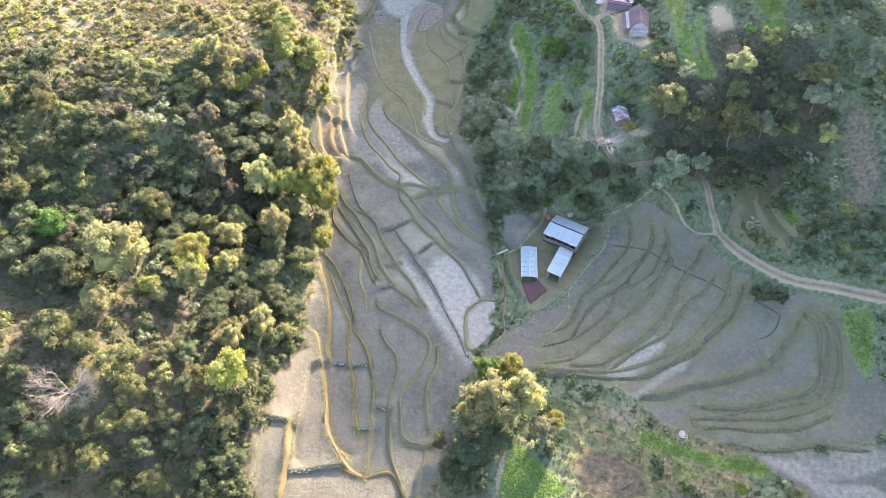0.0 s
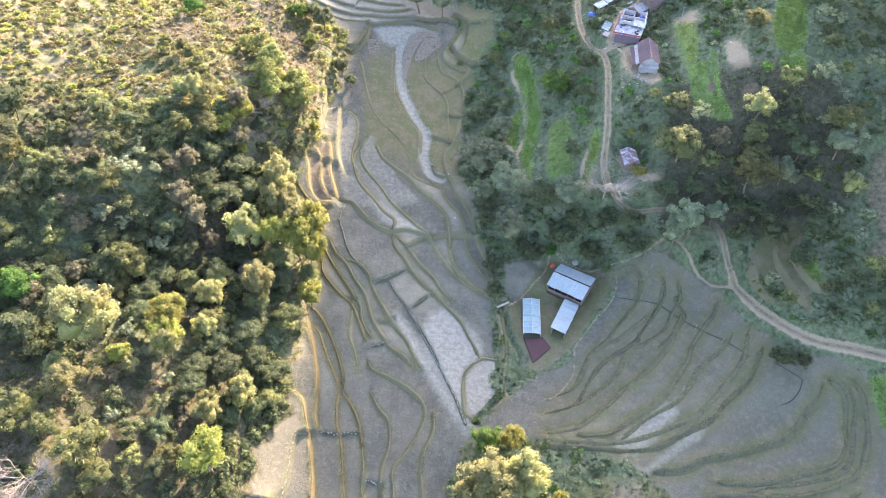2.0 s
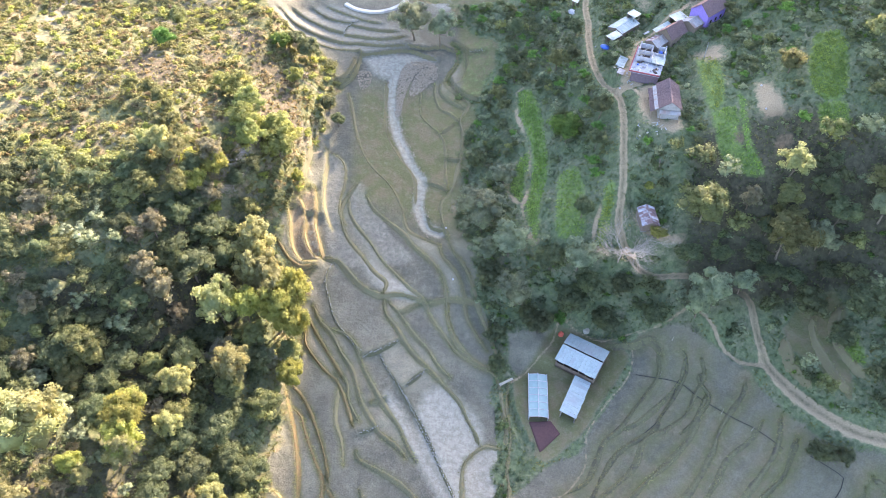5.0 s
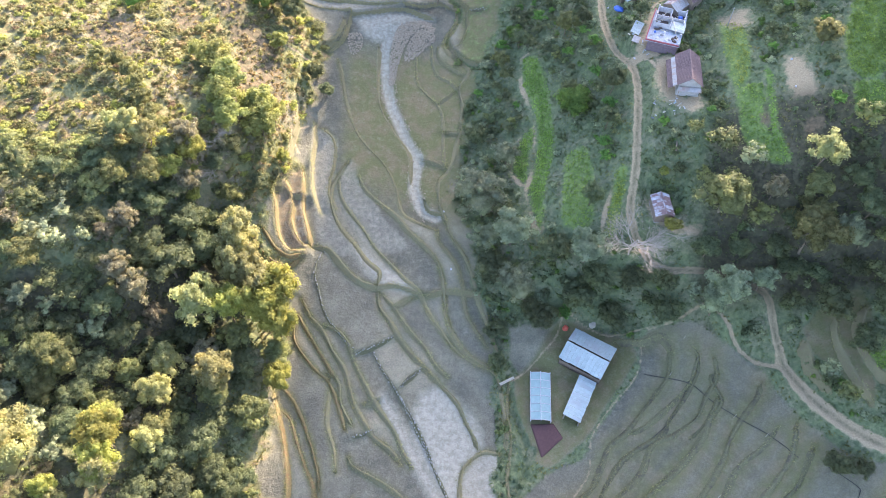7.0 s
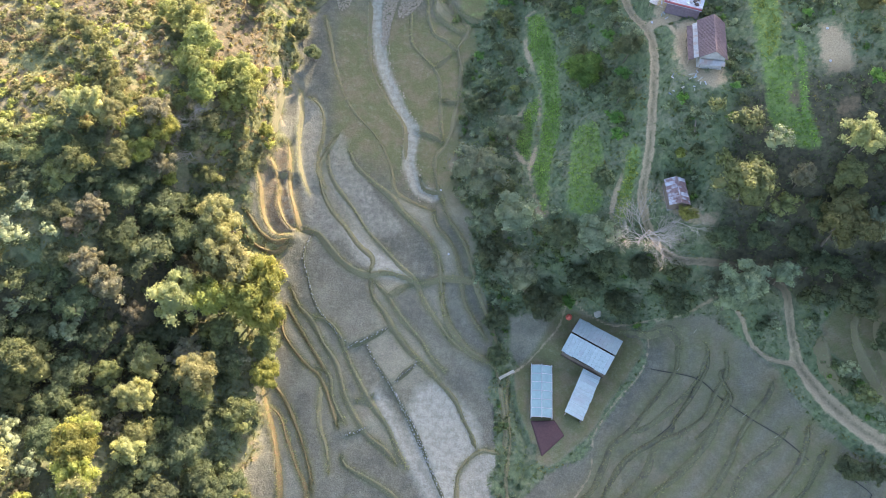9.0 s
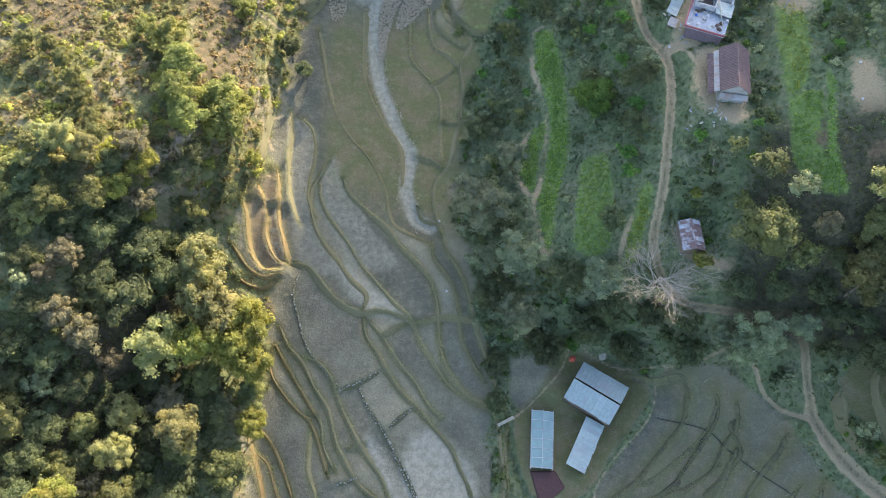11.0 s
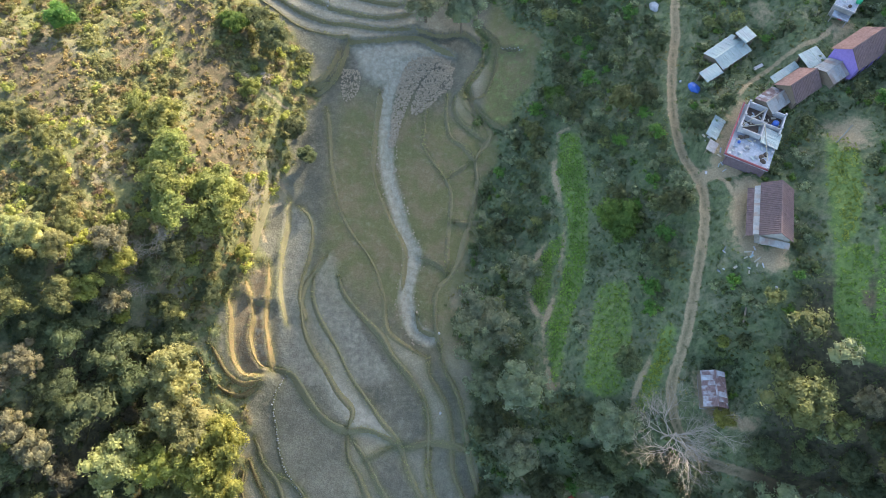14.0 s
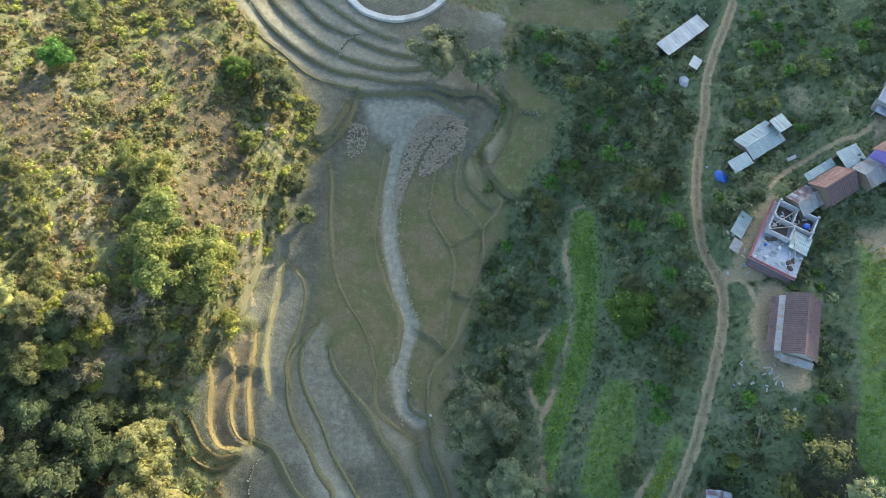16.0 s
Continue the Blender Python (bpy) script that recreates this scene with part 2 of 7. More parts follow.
# ---- the lie of the land: valley cross-sections, from south to north ----
SECTIONS = {
    40: "-190 36 -100 8 -75 -3 -50 -12 -42 -19 -30 -20 0 -21 10 -17 20 -12 45 -9 60 -9 80 -12 110 -10 190 5",
    60: "-190 36 -100 10 -75 1 -50 -8 -40 -15 -30 -17 0 -18 10 -14 20 -10 45 -8 60 -8 80 -11 110 -11 190 5",
    85: "-190 42 -100 17 -77 14 -60 7 -47 -1 -38 -9 -33 -12 -18 -15.5 0 -14 8 -12 14 -8 30 -7.5 43 -7.5 50 -11 60 -12 81 -12 100 -10 115 -6 190 12",
    105: "-190 40 -95 13 -75 13 -60 9 -47 2 -37 -7 -29 -10.5 -18 -12 0 -10.5 7 -8.5 14 -8.5 53 -8.3 76 -8.7 99 -8 110 -2 190 18",
    118: "-190 40 -95 15 -75 13 -60 8.5 -47 2 -38 -4.5 -30 -7.5 -18 -9 0 -8.8 14 -9 26 -9.5 35 -9.5 50 -7.3 65 -6.8 76 -4.8 82 -3 88 -1.5 95 1 103 3.5 115 7 190 26",
    130: "-190 40 -95 17 -68 12 -58 7 -50 4.5 -42 1 -35 -5 -33 -5.8 -19 -6.5 0 -7 16 -8.8 26 -9.3 36 -8 45 -6.3 60 -5 72 -3.4 78 -0.5 84 3.5 91 6 110 12 190 35",
    141: "-190 41 -95 22 -70 18 -58 10 -50 6.5 -42 3 -36 -2 -33 -3.2 -19 -4.2 0 -4.5 16 -6.5 33 -6.8 42 -5 48 -4 55 -3.6 63 -2 72 -1 76 1.5 82 6 91 9 110 17 190 40",
    152: "-190 42 -95 27 -70 24 -60 17 -55 11.5 -50 8 -44 5.5 -38 1 -33 -1 -13 -1.5 0 -2 16 -4.2 33 -4.8 42 -3.5 50 -0.5 59 7.5 66 9 80 9 90 12 110 22 190 45",
    170: "-190 46 -95 29 -72 26 -60 20.5 -52 13 -46 9 -36 5.5 -29 3.5 -13 2 3 1.5 12 2 18 6 32 12 42 15 51 16.5 54 16.5 65 21 80 27 98 32 190 60",
    195: "-190 48 -95 32 -68 30 -50 27 -42 20 -36 12 -28 9 -21.6 8.5 -4 6 8 6 14 8 27 12 36 18 45 25 54 31.5 70 34 79 37 98 43 190 66",
    220: "-190 44 -95 33 -70 30 -51 24.4 -41 21 -37 19 -32 15.5 -20 13 0 10.5 10 11 16 13 26 19 40 26 50 29.7 58 31 64 31 80 38 98 46 190 70",
    245: "-190 42 -85 28.5 -52 29 -46 23 -36 21.5 -25 20.7 0 16.5 8 17 20 21 40 27 53 32 61 33 76 38 98 46 190 70",
    280: "-190 44 -85 35 -52 31 -40 29 0 25 20 27 45 33 60 36 98 48 190 72",
    340: "-190 60 -85 52 -52 44 -20 38 10 36 45 42 98 55 190 80",
}



def smooth_curve(points, step=0.7):
    """A Catmull-Rom curve through the points, in even steps."""
    p = np.array(points, float)
    p = np.vstack([2 * p[0] - p[1], p, 2 * p[-1] - p[-2]])
    out = []
    for a, b, c, d in zip(p, p[1:], p[2:], p[3:]):
        k = max(2, int(np.linalg.norm(c - b) / step))
        t = np.linspace(0, 1, k, endpoint=False)[:, None]
        out.append(0.5 * (2 * b + (c - a) * t + (2 * a - 5 * b + 4 * c - d) * t ** 2 + (3 * b - a - 3 * c + d) * t ** 3))
    return np.vstack(out + [p[-2:-1]])


def pairs(text):
    v = [float(s) for s in text.split()]
    return list(zip(v[::2], v[1::2]))


def curve_of(text, step=0.7):
    return smooth_curve(pairs(text), step)


def outline(text):
    p = pairs(text)
    return smooth_curve(p + p[:1], 1.0)[:-1]


def blur(a, n):
    k = np.exp(-np.linspace(-2, 2, 2 * n + 1) ** 2)
    k /= k.sum()
    for axis in (0, 1):
        wide = np.pad(a, [(n, n) if i == axis else (0, 0) for i in (0, 1)], mode="edge")
        a = np.apply_along_axis(lambda v: np.convolve(v, k, "valid"), axis, wide)
    return a


def land_grid():
    ys = np.array(sorted(SECTIONS), float)
    gx, gy = np.arange(-190, 190.5, 1.0), np.arange(40, 340.5, 1.0)
    prof = []
    for y in sorted(SECTIONS):
        v = pairs(SECTIONS[y])
        prof.append(np.interp(gx, [a for a, b in v], [b for a, b in v]))
    prof = np.array(prof)
    slope = np.gradient(prof, ys, axis=0)
    i = np.clip(np.searchsorted(ys, gy) - 1, 0, len(ys) - 2)
    h = (ys[i + 1] - ys[i])[:, None]
    t = ((gy - ys[i])[:, None]) / h
    z = (2 * t ** 3 - 3 * t ** 2 + 1) * prof[i] + (t ** 3 - 2 * t ** 2 + t) * h * slope[i] + (3 * t ** 2 - 2 * t ** 3) * prof[i + 1] + (t ** 3 - t ** 2) * h * slope[i + 1]
    return blur(z, 4)


LAND = land_grid()


def land(x, y):
    """Height of the smooth land."""
    x, y = np.clip(np.asarray(x, float), -190, 189.99), np.clip(np.asarray(y, float), 40, 339.99)
    fx, fy = x + 190, y - 40
    ix, iy = np.minimum(fx.astype(int), 379), np.minimum(fy.astype(int), 299)
    u, v = fx - ix, fy - iy
    return (LAND[iy, ix] * (1 - u) + LAND[iy, ix + 1] * u) * (1 - v) + (LAND[iy + 1, ix] * (1 - u) + LAND[iy + 1, ix + 1] * u) * v


def far_land(x, y):
    """The hills beyond: a high ridge to the north-east, lower ones all round."""
    s = (x - 188) * 0.447 + (y - 535) * 0.894
    q = (x - 188) * 0.894 - (y - 535) * 0.447
    crest = np.clip(np.where(q < -28, 180 + 0.168 * q, 175.3 + 0.035 * (q + 28) + 0.13 * np.maximum(q - 62, 0)), 90, 330) + 5 * np.exp(-((q - 33) / 11) ** 2) + 5 * np.sin(q * 0.031) + 3 * np.sin(q * 0.083 + 1)
    swell = np.exp(-(np.maximum(-s, s * 0.35) / 105) ** 2) * np.exp(-(np.maximum(np.abs(q + 40) - 620, 0) / 300) ** 2)
    ridge = crest * swell - 60 * (1 - swell)
    away = np.maximum(np.maximum(np.abs(x) - 185, 0), np.maximum(np.maximum(y - 335, 0), np.maximum(45 - y, 0)))
    return np.maximum(land(x, y) * np.exp(-away / 400), ridge) + np.minimum(away * 0.12, 60) * (0.6 + 0.4 * np.sin(x * 0.006) * np.cos(y * 0.005))


def near_curve(x, y, curve):
    """Distance to a curve, and the signed distance across it (left of its way is plus)."""
    best, side = np.full(x.shape, 1e9), np.zeros(x.shape)
    for a, b in zip(curve[:-1], curve[1:]):
        d = b - a
        length = max(np.hypot(*d), 1e-6)
        t = np.clip(((x - a[0]) * d[0] + (y - a[1]) * d[1]) / length ** 2, 0, 1)
        dist = np.hypot(x - a[0] - t * d[0], y - a[1] - t * d[1])
        cross = ((y - a[1]) * d[0] - (x - a[0]) * d[1]) / length
        closer = dist < best
        best, side = np.where(closer, dist, best), np.where(closer, cross, side)
    return best, side


def inside(x, y, poly):
    """How far a place lies inside a closed outline (minus: outside), in metres."""
    hit = np.zeros(x.shape, bool)
    for (ax, ay), (bx, by) in zip(poly, np.roll(poly, -1, axis=0)):
        hit ^= ((ay > y) != (by > y)) & (x < (bx - ax) * (y - ay) / (by - ay + 1e-12) + ax)
    d, _ = near_curve(x, y, np.vstack([poly, poly[:1]]))
    return np.where(hit, d, -d)


# ---- the plan: field banks, ways, water, plots ----
BUNDS = []


def field_bund(kind, text):
    BUNDS.append((kind, curve_of(text)))


field_bund("s", "-26.8 169.2  -28.1 166.7  -28.5 163.6  -27.5 160.1  -26.5 156.5  -25.0 153.0  -22.8 150.1  -19.6 146.7  -17.8 144.8")
field_bund("w", "-31.0 170.7  -26.2 169.9  -24.3 168.1  -21.7 165.1  -18.5 162.2  -14.1 160.4  -9.2 160.8  -3.0 158.8")
field_bund("n", "0.8 176.0  1.1 174.0  1.7 172.1  5.5 167.0  7.2 161.0  8.0 155.1  10.5 150.4  12.9 147.0")
field_bund("n", "3.3 178.3  4.2 174.7  7.4 169.5  9.3 164.6  11.1 157.5  13.2 151.8  15.4 145.9")
field_bund("n", "-2.6 184.6  -1.3 181.7  2.3 180.5")
field_bund("w", "-13.5 160.5  -12.7 155.6  -10.2 152.1  -7.7 148.0  -4.6 144.0  -0.9 140.6  2.1 137.3  5.7 133.5  7.5 129.6  9.2 126.3  10.1 123.6")
field_bund("n", "-12.2 158.6  -9.1 155.1  -5.9 150.4  -2.2 146.4  0.8 141.8  3.3 139.6")
field_bund("s", "-17.7 144.4  -13.6 146.0  -8.9 148.6")
field_bund("s", "-13.6 144.8  -12.3 142.2  -10.4 139.4  -7.3 134.9  -4.6 130.5  -2.2 126.1  0.2 120.7")
field_bund("w", "-31.0 157.0  -28.9 152.9  -25.7 149.5  -23.1 144.9  -20.6 141.5  -19.3 138.1  -17.9 133.7  -15.3 129.2  -12.9 126.0  -9.3 123.3  -6.7 120.4")
field_bund("w", "-25.2 150.7  -22.1 149.5  -19.6 146.7  -18.6 143.8  -17.0 140.4  -15.1 137.1  -13.2 133.7  -10.7 130.4  -8.3 127.1  -6.4 122.8  -4.4 119.6")
field_bund("s", "-7.4 136.9  -2.7 141.2")
field_bund("s", "-17.5 125.9  -13.5 127.3")
field_bund("n", "-15.3 132.9  -12.0 134.0")
field_bund("s", "-7.9 135.8  -3.8 128.1  0.2 120.0  3.9 111.9  6.7 103.3")
field_bund("n", "17.9 140.6  17.1 133.2  17.5 125.6  16.2 117.5  16.3 111.7  12.7 107.5")
field_bund("n", "-25.3 239.8  -27.5 233.1  -30.8 229.1")
field_bund("n", "-35.8 209.4  -35.6 201.6  -36.3 195.8  -36.6 190.3")
field_bund("w", "81.2 143.1  82.0 136.6  84.6 131.1")
field_bund("w", "88.0 146.6  87.3 141.6  89.2 133.6  91.4 128.7")
field_bund("w", "93.6 147.8  91.5 143.2  92.2 136.6  95.0 131.3")
field_bund("n", "-31.5 204.4  -30.9 198.9  -31.2 193.3  -30.4 184.9  -28.2 179.1")
field_bund("n", "-15.7 232.0  -15.6 218.7  -14.4 211.5  -10.8 204.6  -7.4 199.9  -6.2 196.1  -6.0 189.3")
field_bund("n", "-32.3 234.6  -31.5 232.2  -30.1 229.2  -27.9 230.3  -25.8 233.8  -24.8 236.1  -25.8 238.3")
field_bund("n", "54.4 144.9  54.0 140.4  51.9 136.9  47.0 131.6  42.8 126.8  39.0 124.3  37.0 120.4  33.8 115.0  29.0 112.2")
field_bund("n", "60.3 143.2  60.1 139.6  56.8 134.4  52.3 129.0  50.3 126.1  42.1 121.6  37.4 116.1  33.1 109.8  25.4 106.9")
field_bund("n", "63.9 142.9  64.1 138.2  61.4 134.4  58.4 129.6  52.8 125.9  47.9 123.8  44.6 117.8  37.9 112.4  32.5 108.8")
field_bund("w", "63.9 134.2  60.0 127.2  57.4 123.3  52.0 118.3  46.4 114.1  40.2 108.5  32.7 103.3  24.9 101.6")
field_bund("w", "73.2 136.2  71.6 133.0  68.0 129.1  64.6 124.7  62.3 120.3  57.7 114.3  52.8 109.3  45.8 105.0  40.0 101.4  32.3 101.0")
field_bund("n", "74.6 126.5  71.1 122.8  65.5 119.0  61.5 113.6  57.8 109.9  49.1 105.0  42.5 99.9")
field_bund("w", "78.2 126.6  76.3 120.8  72.6 116.1  67.8 111.3  63.0 107.1  58.1 104.4  48.4 100.8  42.4 99.2  34.0 99.3  24.8 100.1")
field_bund("w", "80.5 121.9  78.4 118.2  76.0 114.4  69.3 109.3  65.6 105.6  58.1 102.0  50.9 98.5  43.0 97.1  35.6 97.6  24.6 98.3")
field_bund("w", "92.3 111.7  90.9 109.1  86.5 105.0  82.0 101.1  75.7 99.0  68.6 97.1  61.7 95.9  55.8 93.6  49.0 92.8")
field_bund("w", "93.7 113.1  96.2 111.2  97.4 108.9  97.0 105.0  95.6 99.5  92.9 95.6  89.0 93.7  83.3 92.8  75.6 91.1  67.2 90.6  63.5 90.9")
field_bund("n", "96.8 112.7  98.8 110.2  99.4 107.1  98.2 102.3  96.0 96.6  91.9 92.6  84.6 90.9  75.3 90.0  69.5 88.7")
field_bund("w", "99.3 112.3  101.2 109.1  101.4 104.2  100.3 99.1  97.1 93.5  91.5 90.2  83.8 88.1  74.7 87.8  62.1 88.1  61.1 85.6")
field_bund("n", "95.0 88.1  86.3 85.2  76.5 84.8  68.7 85.6  63.2 85.3")
field_bund("n", "99.9 78.6  88.0 80.1  79.1 79.4  72.3 80.0")
field_bund("w", "2.3 234.5  4.5 231.1  8.0 228.2  9.7 225.2  8.7 223.0  6.9 219.6  7.6 214.5  7.3 209.4  6.9 205.2  6.0 201.2  5.1 196.2  3.8 193.2  1.3 190.1  1.2 186.5  1.9 181.9  3.3 178.3")
field_bund("n", "-0.9 234.1  -0.7 229.4  0.8 224.4  3.9 222.4  6.9 219.1")
field_bund("n", "-5.2 230.5  -5.2 225.4  -4.9 221.2  -2.2 217.7  0.8 214.3  2.2 210.9  2.4 204.9  2.5 199.4  3.0 194.1")
field_bund("n", "0.8 214.7  3.1 216.6  5.3 218.7")
field_bund("n", "3.0 205.0  6.6 204.9  9.2 205.6")
field_bund("n", "-3.0 196.6  0.6 195.5  3.4 193.6")
field_bund("n", "1.0 234.3  0.8 231.0  2.9 227.8  5.1 226.3  8.0 224.3")
field_bund("n", "5.1 250.8  7.9 248.2  9.4 246.0  9.3 242.6  9.0 238.6  7.4 234.3  5.1 233.1")
field_bund("n", "5.6 247.5  6.3 245.6  5.9 241.7  3.6 238.0  2.5 235.5")
field_bund("n", "4.4 235.6  5.6 231.9  9.4 228.2  12.2 226.4")
field_bund("s", "10.3 244.9  12.7 244.9  14.9 244.3")
field_bund("n", "-29.3 203.4  -26.8 201.3  -25.7 197.5  -25.8 192.8  -26.5 189.0  -26.4 184.6  -24.4 180.3")
field_bund("g", "-37.0 185.9  -35.8 183.6  -34.6 179.4  -34.5 175.2  -32.6 171.0  -29.8 170.0")
field_bund("g", "-39.3 181.4  -38.5 178.5  -38.0 174.4  -36.8 170.4  -34.5 168.2  -31.5 168.7")
field_bund("g", "-41.4 172.6  -39.5 170.0  -37.5 167.7  -34.5 166.4  -31.5 167.6")
field_bund("g", "-43.5 170.6  -41.1 167.1  -38.0 164.8  -34.6 164.4  -31.8 166.6")
field_bund("g", "-33.4 190.5  -32.6 185.7  -32.4 179.6  -30.9 174.4  -29.8 170.3")
field_bund("n", "-35.6 182.1  -32.5 182.5")
field_bund("g", "-35.4 112.0  -33.2 110.3  -31.9 105.8  -30.8 102.0  -29.8 96.7  -28.9 91.7  -28.4 86.6  -25.9 81.9  -22.6 79.4")
field_bund("g", "-35.4 135.5  -34.0 130.5  -32.1 124.8  -30.6 117.9  -30.0 111.6  -30.0 107.5  -28.9 103.6")
field_bund("s", "-28.9 103.6  -24.1 103.2  -19.4 103.9")
field_bund("g", "-34.7 136.9  -31.8 134.5  -29.0 129.9  -26.2 123.6  -24.3 117.7  -24.1 114.8")
field_bund("g", "-33.9 131.7  -31.4 129.5  -29.5 124.7  -27.2 119.5  -25.0 114.7  -25.1 109.9  -24.7 105.4  -23.6 101.9  -22.8 96.9  -21.9 90.6  -20.6 84.3")
field_bund("g", "-24.5 113.8  -21.6 110.3  -19.5 105.8  -18.4 100.6")
field_bund("w", "-18.4 100.6  -17.6 94.5  -17.6 87.7  -17.7 83.0  -17.5 79.7")
field_bund("s", "-31.2 102.7  -33.5 101.5  -34.3 98.2  -34.6 93.1  -34.9 88.3  -35.8 82.8  -35.6 78.2")
field_bund("s", "-41.7 84.9  -36.3 85.2")
field_bund("g", "-36.6 86.2  -36.7 82.1  -36.0 78.1")
field_bund("n", "-23.3 136.2  -23.3 128.9  -21.5 123.7  -20.8 118.8")
field_bund("n", "-18.2 121.8  -17.2 119.9  -12.5 117.4  -7.0 113.9  -3.8 110.0  -4.1 105.3  -7.5 99.2  -10.8 95.1  -10.6 90.7  -9.5 84.1  -3.0 81.9")
field_bund("n", "-16.8 113.2  -14.9 109.5  -12.5 106.6  -11.9 101.2  -13.4 95.3  -13.6 91.1  -13.4 86.2  -13.4 79.7")
field_bund("w", "-1.5 108.1  -1.5 103.4  -3.6 99.1  -4.4 94.8  -3.9 89.7  -3.4 85.6")
field_bund("s", "-17.5 92.8  -13.6 92.1")
field_bund("s", "-20.8 86.6  -17.1 87.1")
field_bund("w", "9.0 105.5  6.4 106.9  6.0 112.3  6.6 118.9  10.9 122.9  15.1 122.5")
field_bund("n", "-26.7 226.0  -25.5 221.2  -23.8 212.4  -21.5 205.3  -18.3 200.0  -14.0 195.5  -11.4 191.5  -9.4 186.4  -8.7 182.7  -7.3 179.8  -2.6 177.3  0.8 176.0")
field_bund("w", "-19.5 190.4  -17.6 186.5  -14.4 183.5  -11.1 180.9  -8.7 178.8  -6.2 175.4  -1.4 170.8  1.2 167.0  2.5 162.1  2.9 156.0  3.8 151.3  5.6 147.8  9.3 143.9  13.5 142.1")
field_bund("w", "-22.2 194.0  -24.1 190.8  -25.9 186.9  -25.8 182.4  -24.5 178.1  -22.3 174.6  -19.5 171.5  -16.2 167.2  -13.0 164.2  -13.5 160.5")
field_bund("n", "-24.3 189.3  -23.9 185.5  -22.4 181.9  -19.8 178.4  -17.2 175.1  -14.6 171.0  -10.7 166.8  -6.8 162.5  -3.0 158.8  -1.1 154.6  2.0 150.0  5.6 145.5  10.5 142.8  14.1 141.2  15.5 137.8  16.1 133.3  16.6 128.7  16.4 123.1")
field_bund("g", "-28.7 89.4  -27.6 84.4  -24.9 79.7  -21.7 76.1  -17.9 74.6")
field_bund("g", "-24.6 76.5  -19.2 74.9  -12.6 75.9  -9.0 70.0")
field_bund("s", "-35.6 74.6  -29.8 75.9  -24.0 77.0")
field_bund("g", "-36.5 84.6  -36.5 78.4  -37.0 72.5  -37.2 68.6")
field_bund("s", "-42.5 83.5  -42.6 76.7  -42.8 71.0  -43.4 67.3")
field_bund("w", "-13.3 91.5  -13.3 85.5  -12.5 79.7  -10.5 74.2  -9.4 70.0")
field_bund("w", "-9.5 82.5  -4.4 81.6  -5.2 75.5  -6.0 70.0")
field_bund("n", "-17.8 95.7  -18.0 87.0  -18.0 76.4")
field_bund("n", "-52.9 253.2  -49.0 250.4  -42.8 247.8  -35.2 243.7  -28.3 242.6  -24.0 242.3")
field_bund("n", "-50.1 255.3  -45.1 252.1  -36.8 247.7  -28.9 245.5  -24.1 245.9  -16.9 246.3  -10.4 247.9")
field_bund("n", "-46.5 258.3  -40.8 254.5  -32.4 250.3  -24.7 248.6  -17.4 249.0  -10.4 251.6")
field_bund("n", "-40.9 260.3  -34.9 256.1  -28.3 254.2  -20.6 252.6  -13.2 253.0")
field_bund("n", "-36.2 261.6  -30.5 258.5  -25.1 256.4  -18.6 255.5")
field_bund("s", "-29.8 249.6  -28.7 253.3  -26.1 255.5")
field_bund("n", "-24.6 242.0  -17.6 243.8  -9.5 246.5  -4.2 244.8  -0.2 243.6")
field_bund("n", "-24.0 242.3  -24.4 239.8  -25.1 235.8  -26.3 232.5  -30.4 229.5")
field_bund("n", "-9.7 248.0  -4.6 247.3  1.4 249.0  5.6 246.3")
field_bund("n", "43.5 149.1  48.5 147.1  51.9 147.6  54.0 146.1  54.7 143.5")
field_bund("n", "59.1 144.3  60.3 142.7  59.1 138.9  57.6 136.7  52.6 132.0  47.4 128.2  43.4 126.5")
field_bund("n", "64.4 139.3  62.8 137.9  64.2 133.0  60.5 128.6  56.1 124.9")
field_bund("g", "-32.3 151.7  -31.7 153.2  -30.2 150.7  -27.4 146.5  -24.7 142.5  -22.0 138.5")
field_bund("g", "-32.3 151.3  -32.0 147.2  -29.2 143.2  -26.1 140.0  -24.0 138.5  -22.2 135.4  -20.3 130.7  -19.3 127.6")
field_bund("n", "-24.5 140.1  -22.4 139.3  -21.1 137.0  -20.5 133.1  -17.8 128.4")
field_bund("n", "-9.5 155.2  -4.5 158.5")
field_bund("n", "-1.9 158.4  4.5 160.0  10.5 159.3")
field_bund("n", "3.2 159.0  2.8 154.7  4.1 151.3")

road = curve_of("50.9 271.4  49.5 265.6  47.3 257.2  46.2 250.4  46.2 243.7  45.3 235.7  44.9 226.8  45.3 219.6  46.3 213.8  48.0 208.7  49.2 204.8  49.2 198.7  48.6 192.1  48.0 186.7  47.5 181.4  46.6 176.1  45.8 172.1  45.9 169.6  47.9 165.1  52.2 160.7  58.0 158.1  63.0 156.7  67.4 154.8  74.6 152.3  76.5 145.5  78.2 137.0  83.2 128.1  91.7 121.3  101.8 117.5  112.4 113.3")
yard_path = curve_of("48.8 207.3  50.9 208.3  54.7 208.6")
yard_path2 = curve_of("51.7 208.0  53.3 204.4")
track = curve_of("77.3 138.4  71.9 141.3  68.2 144.8  66.4 147.9  62.6 151.2")
footpath = curve_of("31.3 156.3  37.6 152.5  42.3 150.6  51.0 149.7  56.8 150.0  61.5 151.7")
footpath2 = curve_of("18.3 139.6  23.9 144.3  29.0 149.8  31.4 155.3")
footpath3 = curve_of("48.6 146.7  47.9 142.6  45.9 138.6  40.6 133.3  36.3 128.0  35.0 125.1  34.6 121.7  33.7 118.2  29.0 112.4  25.9 111.2")
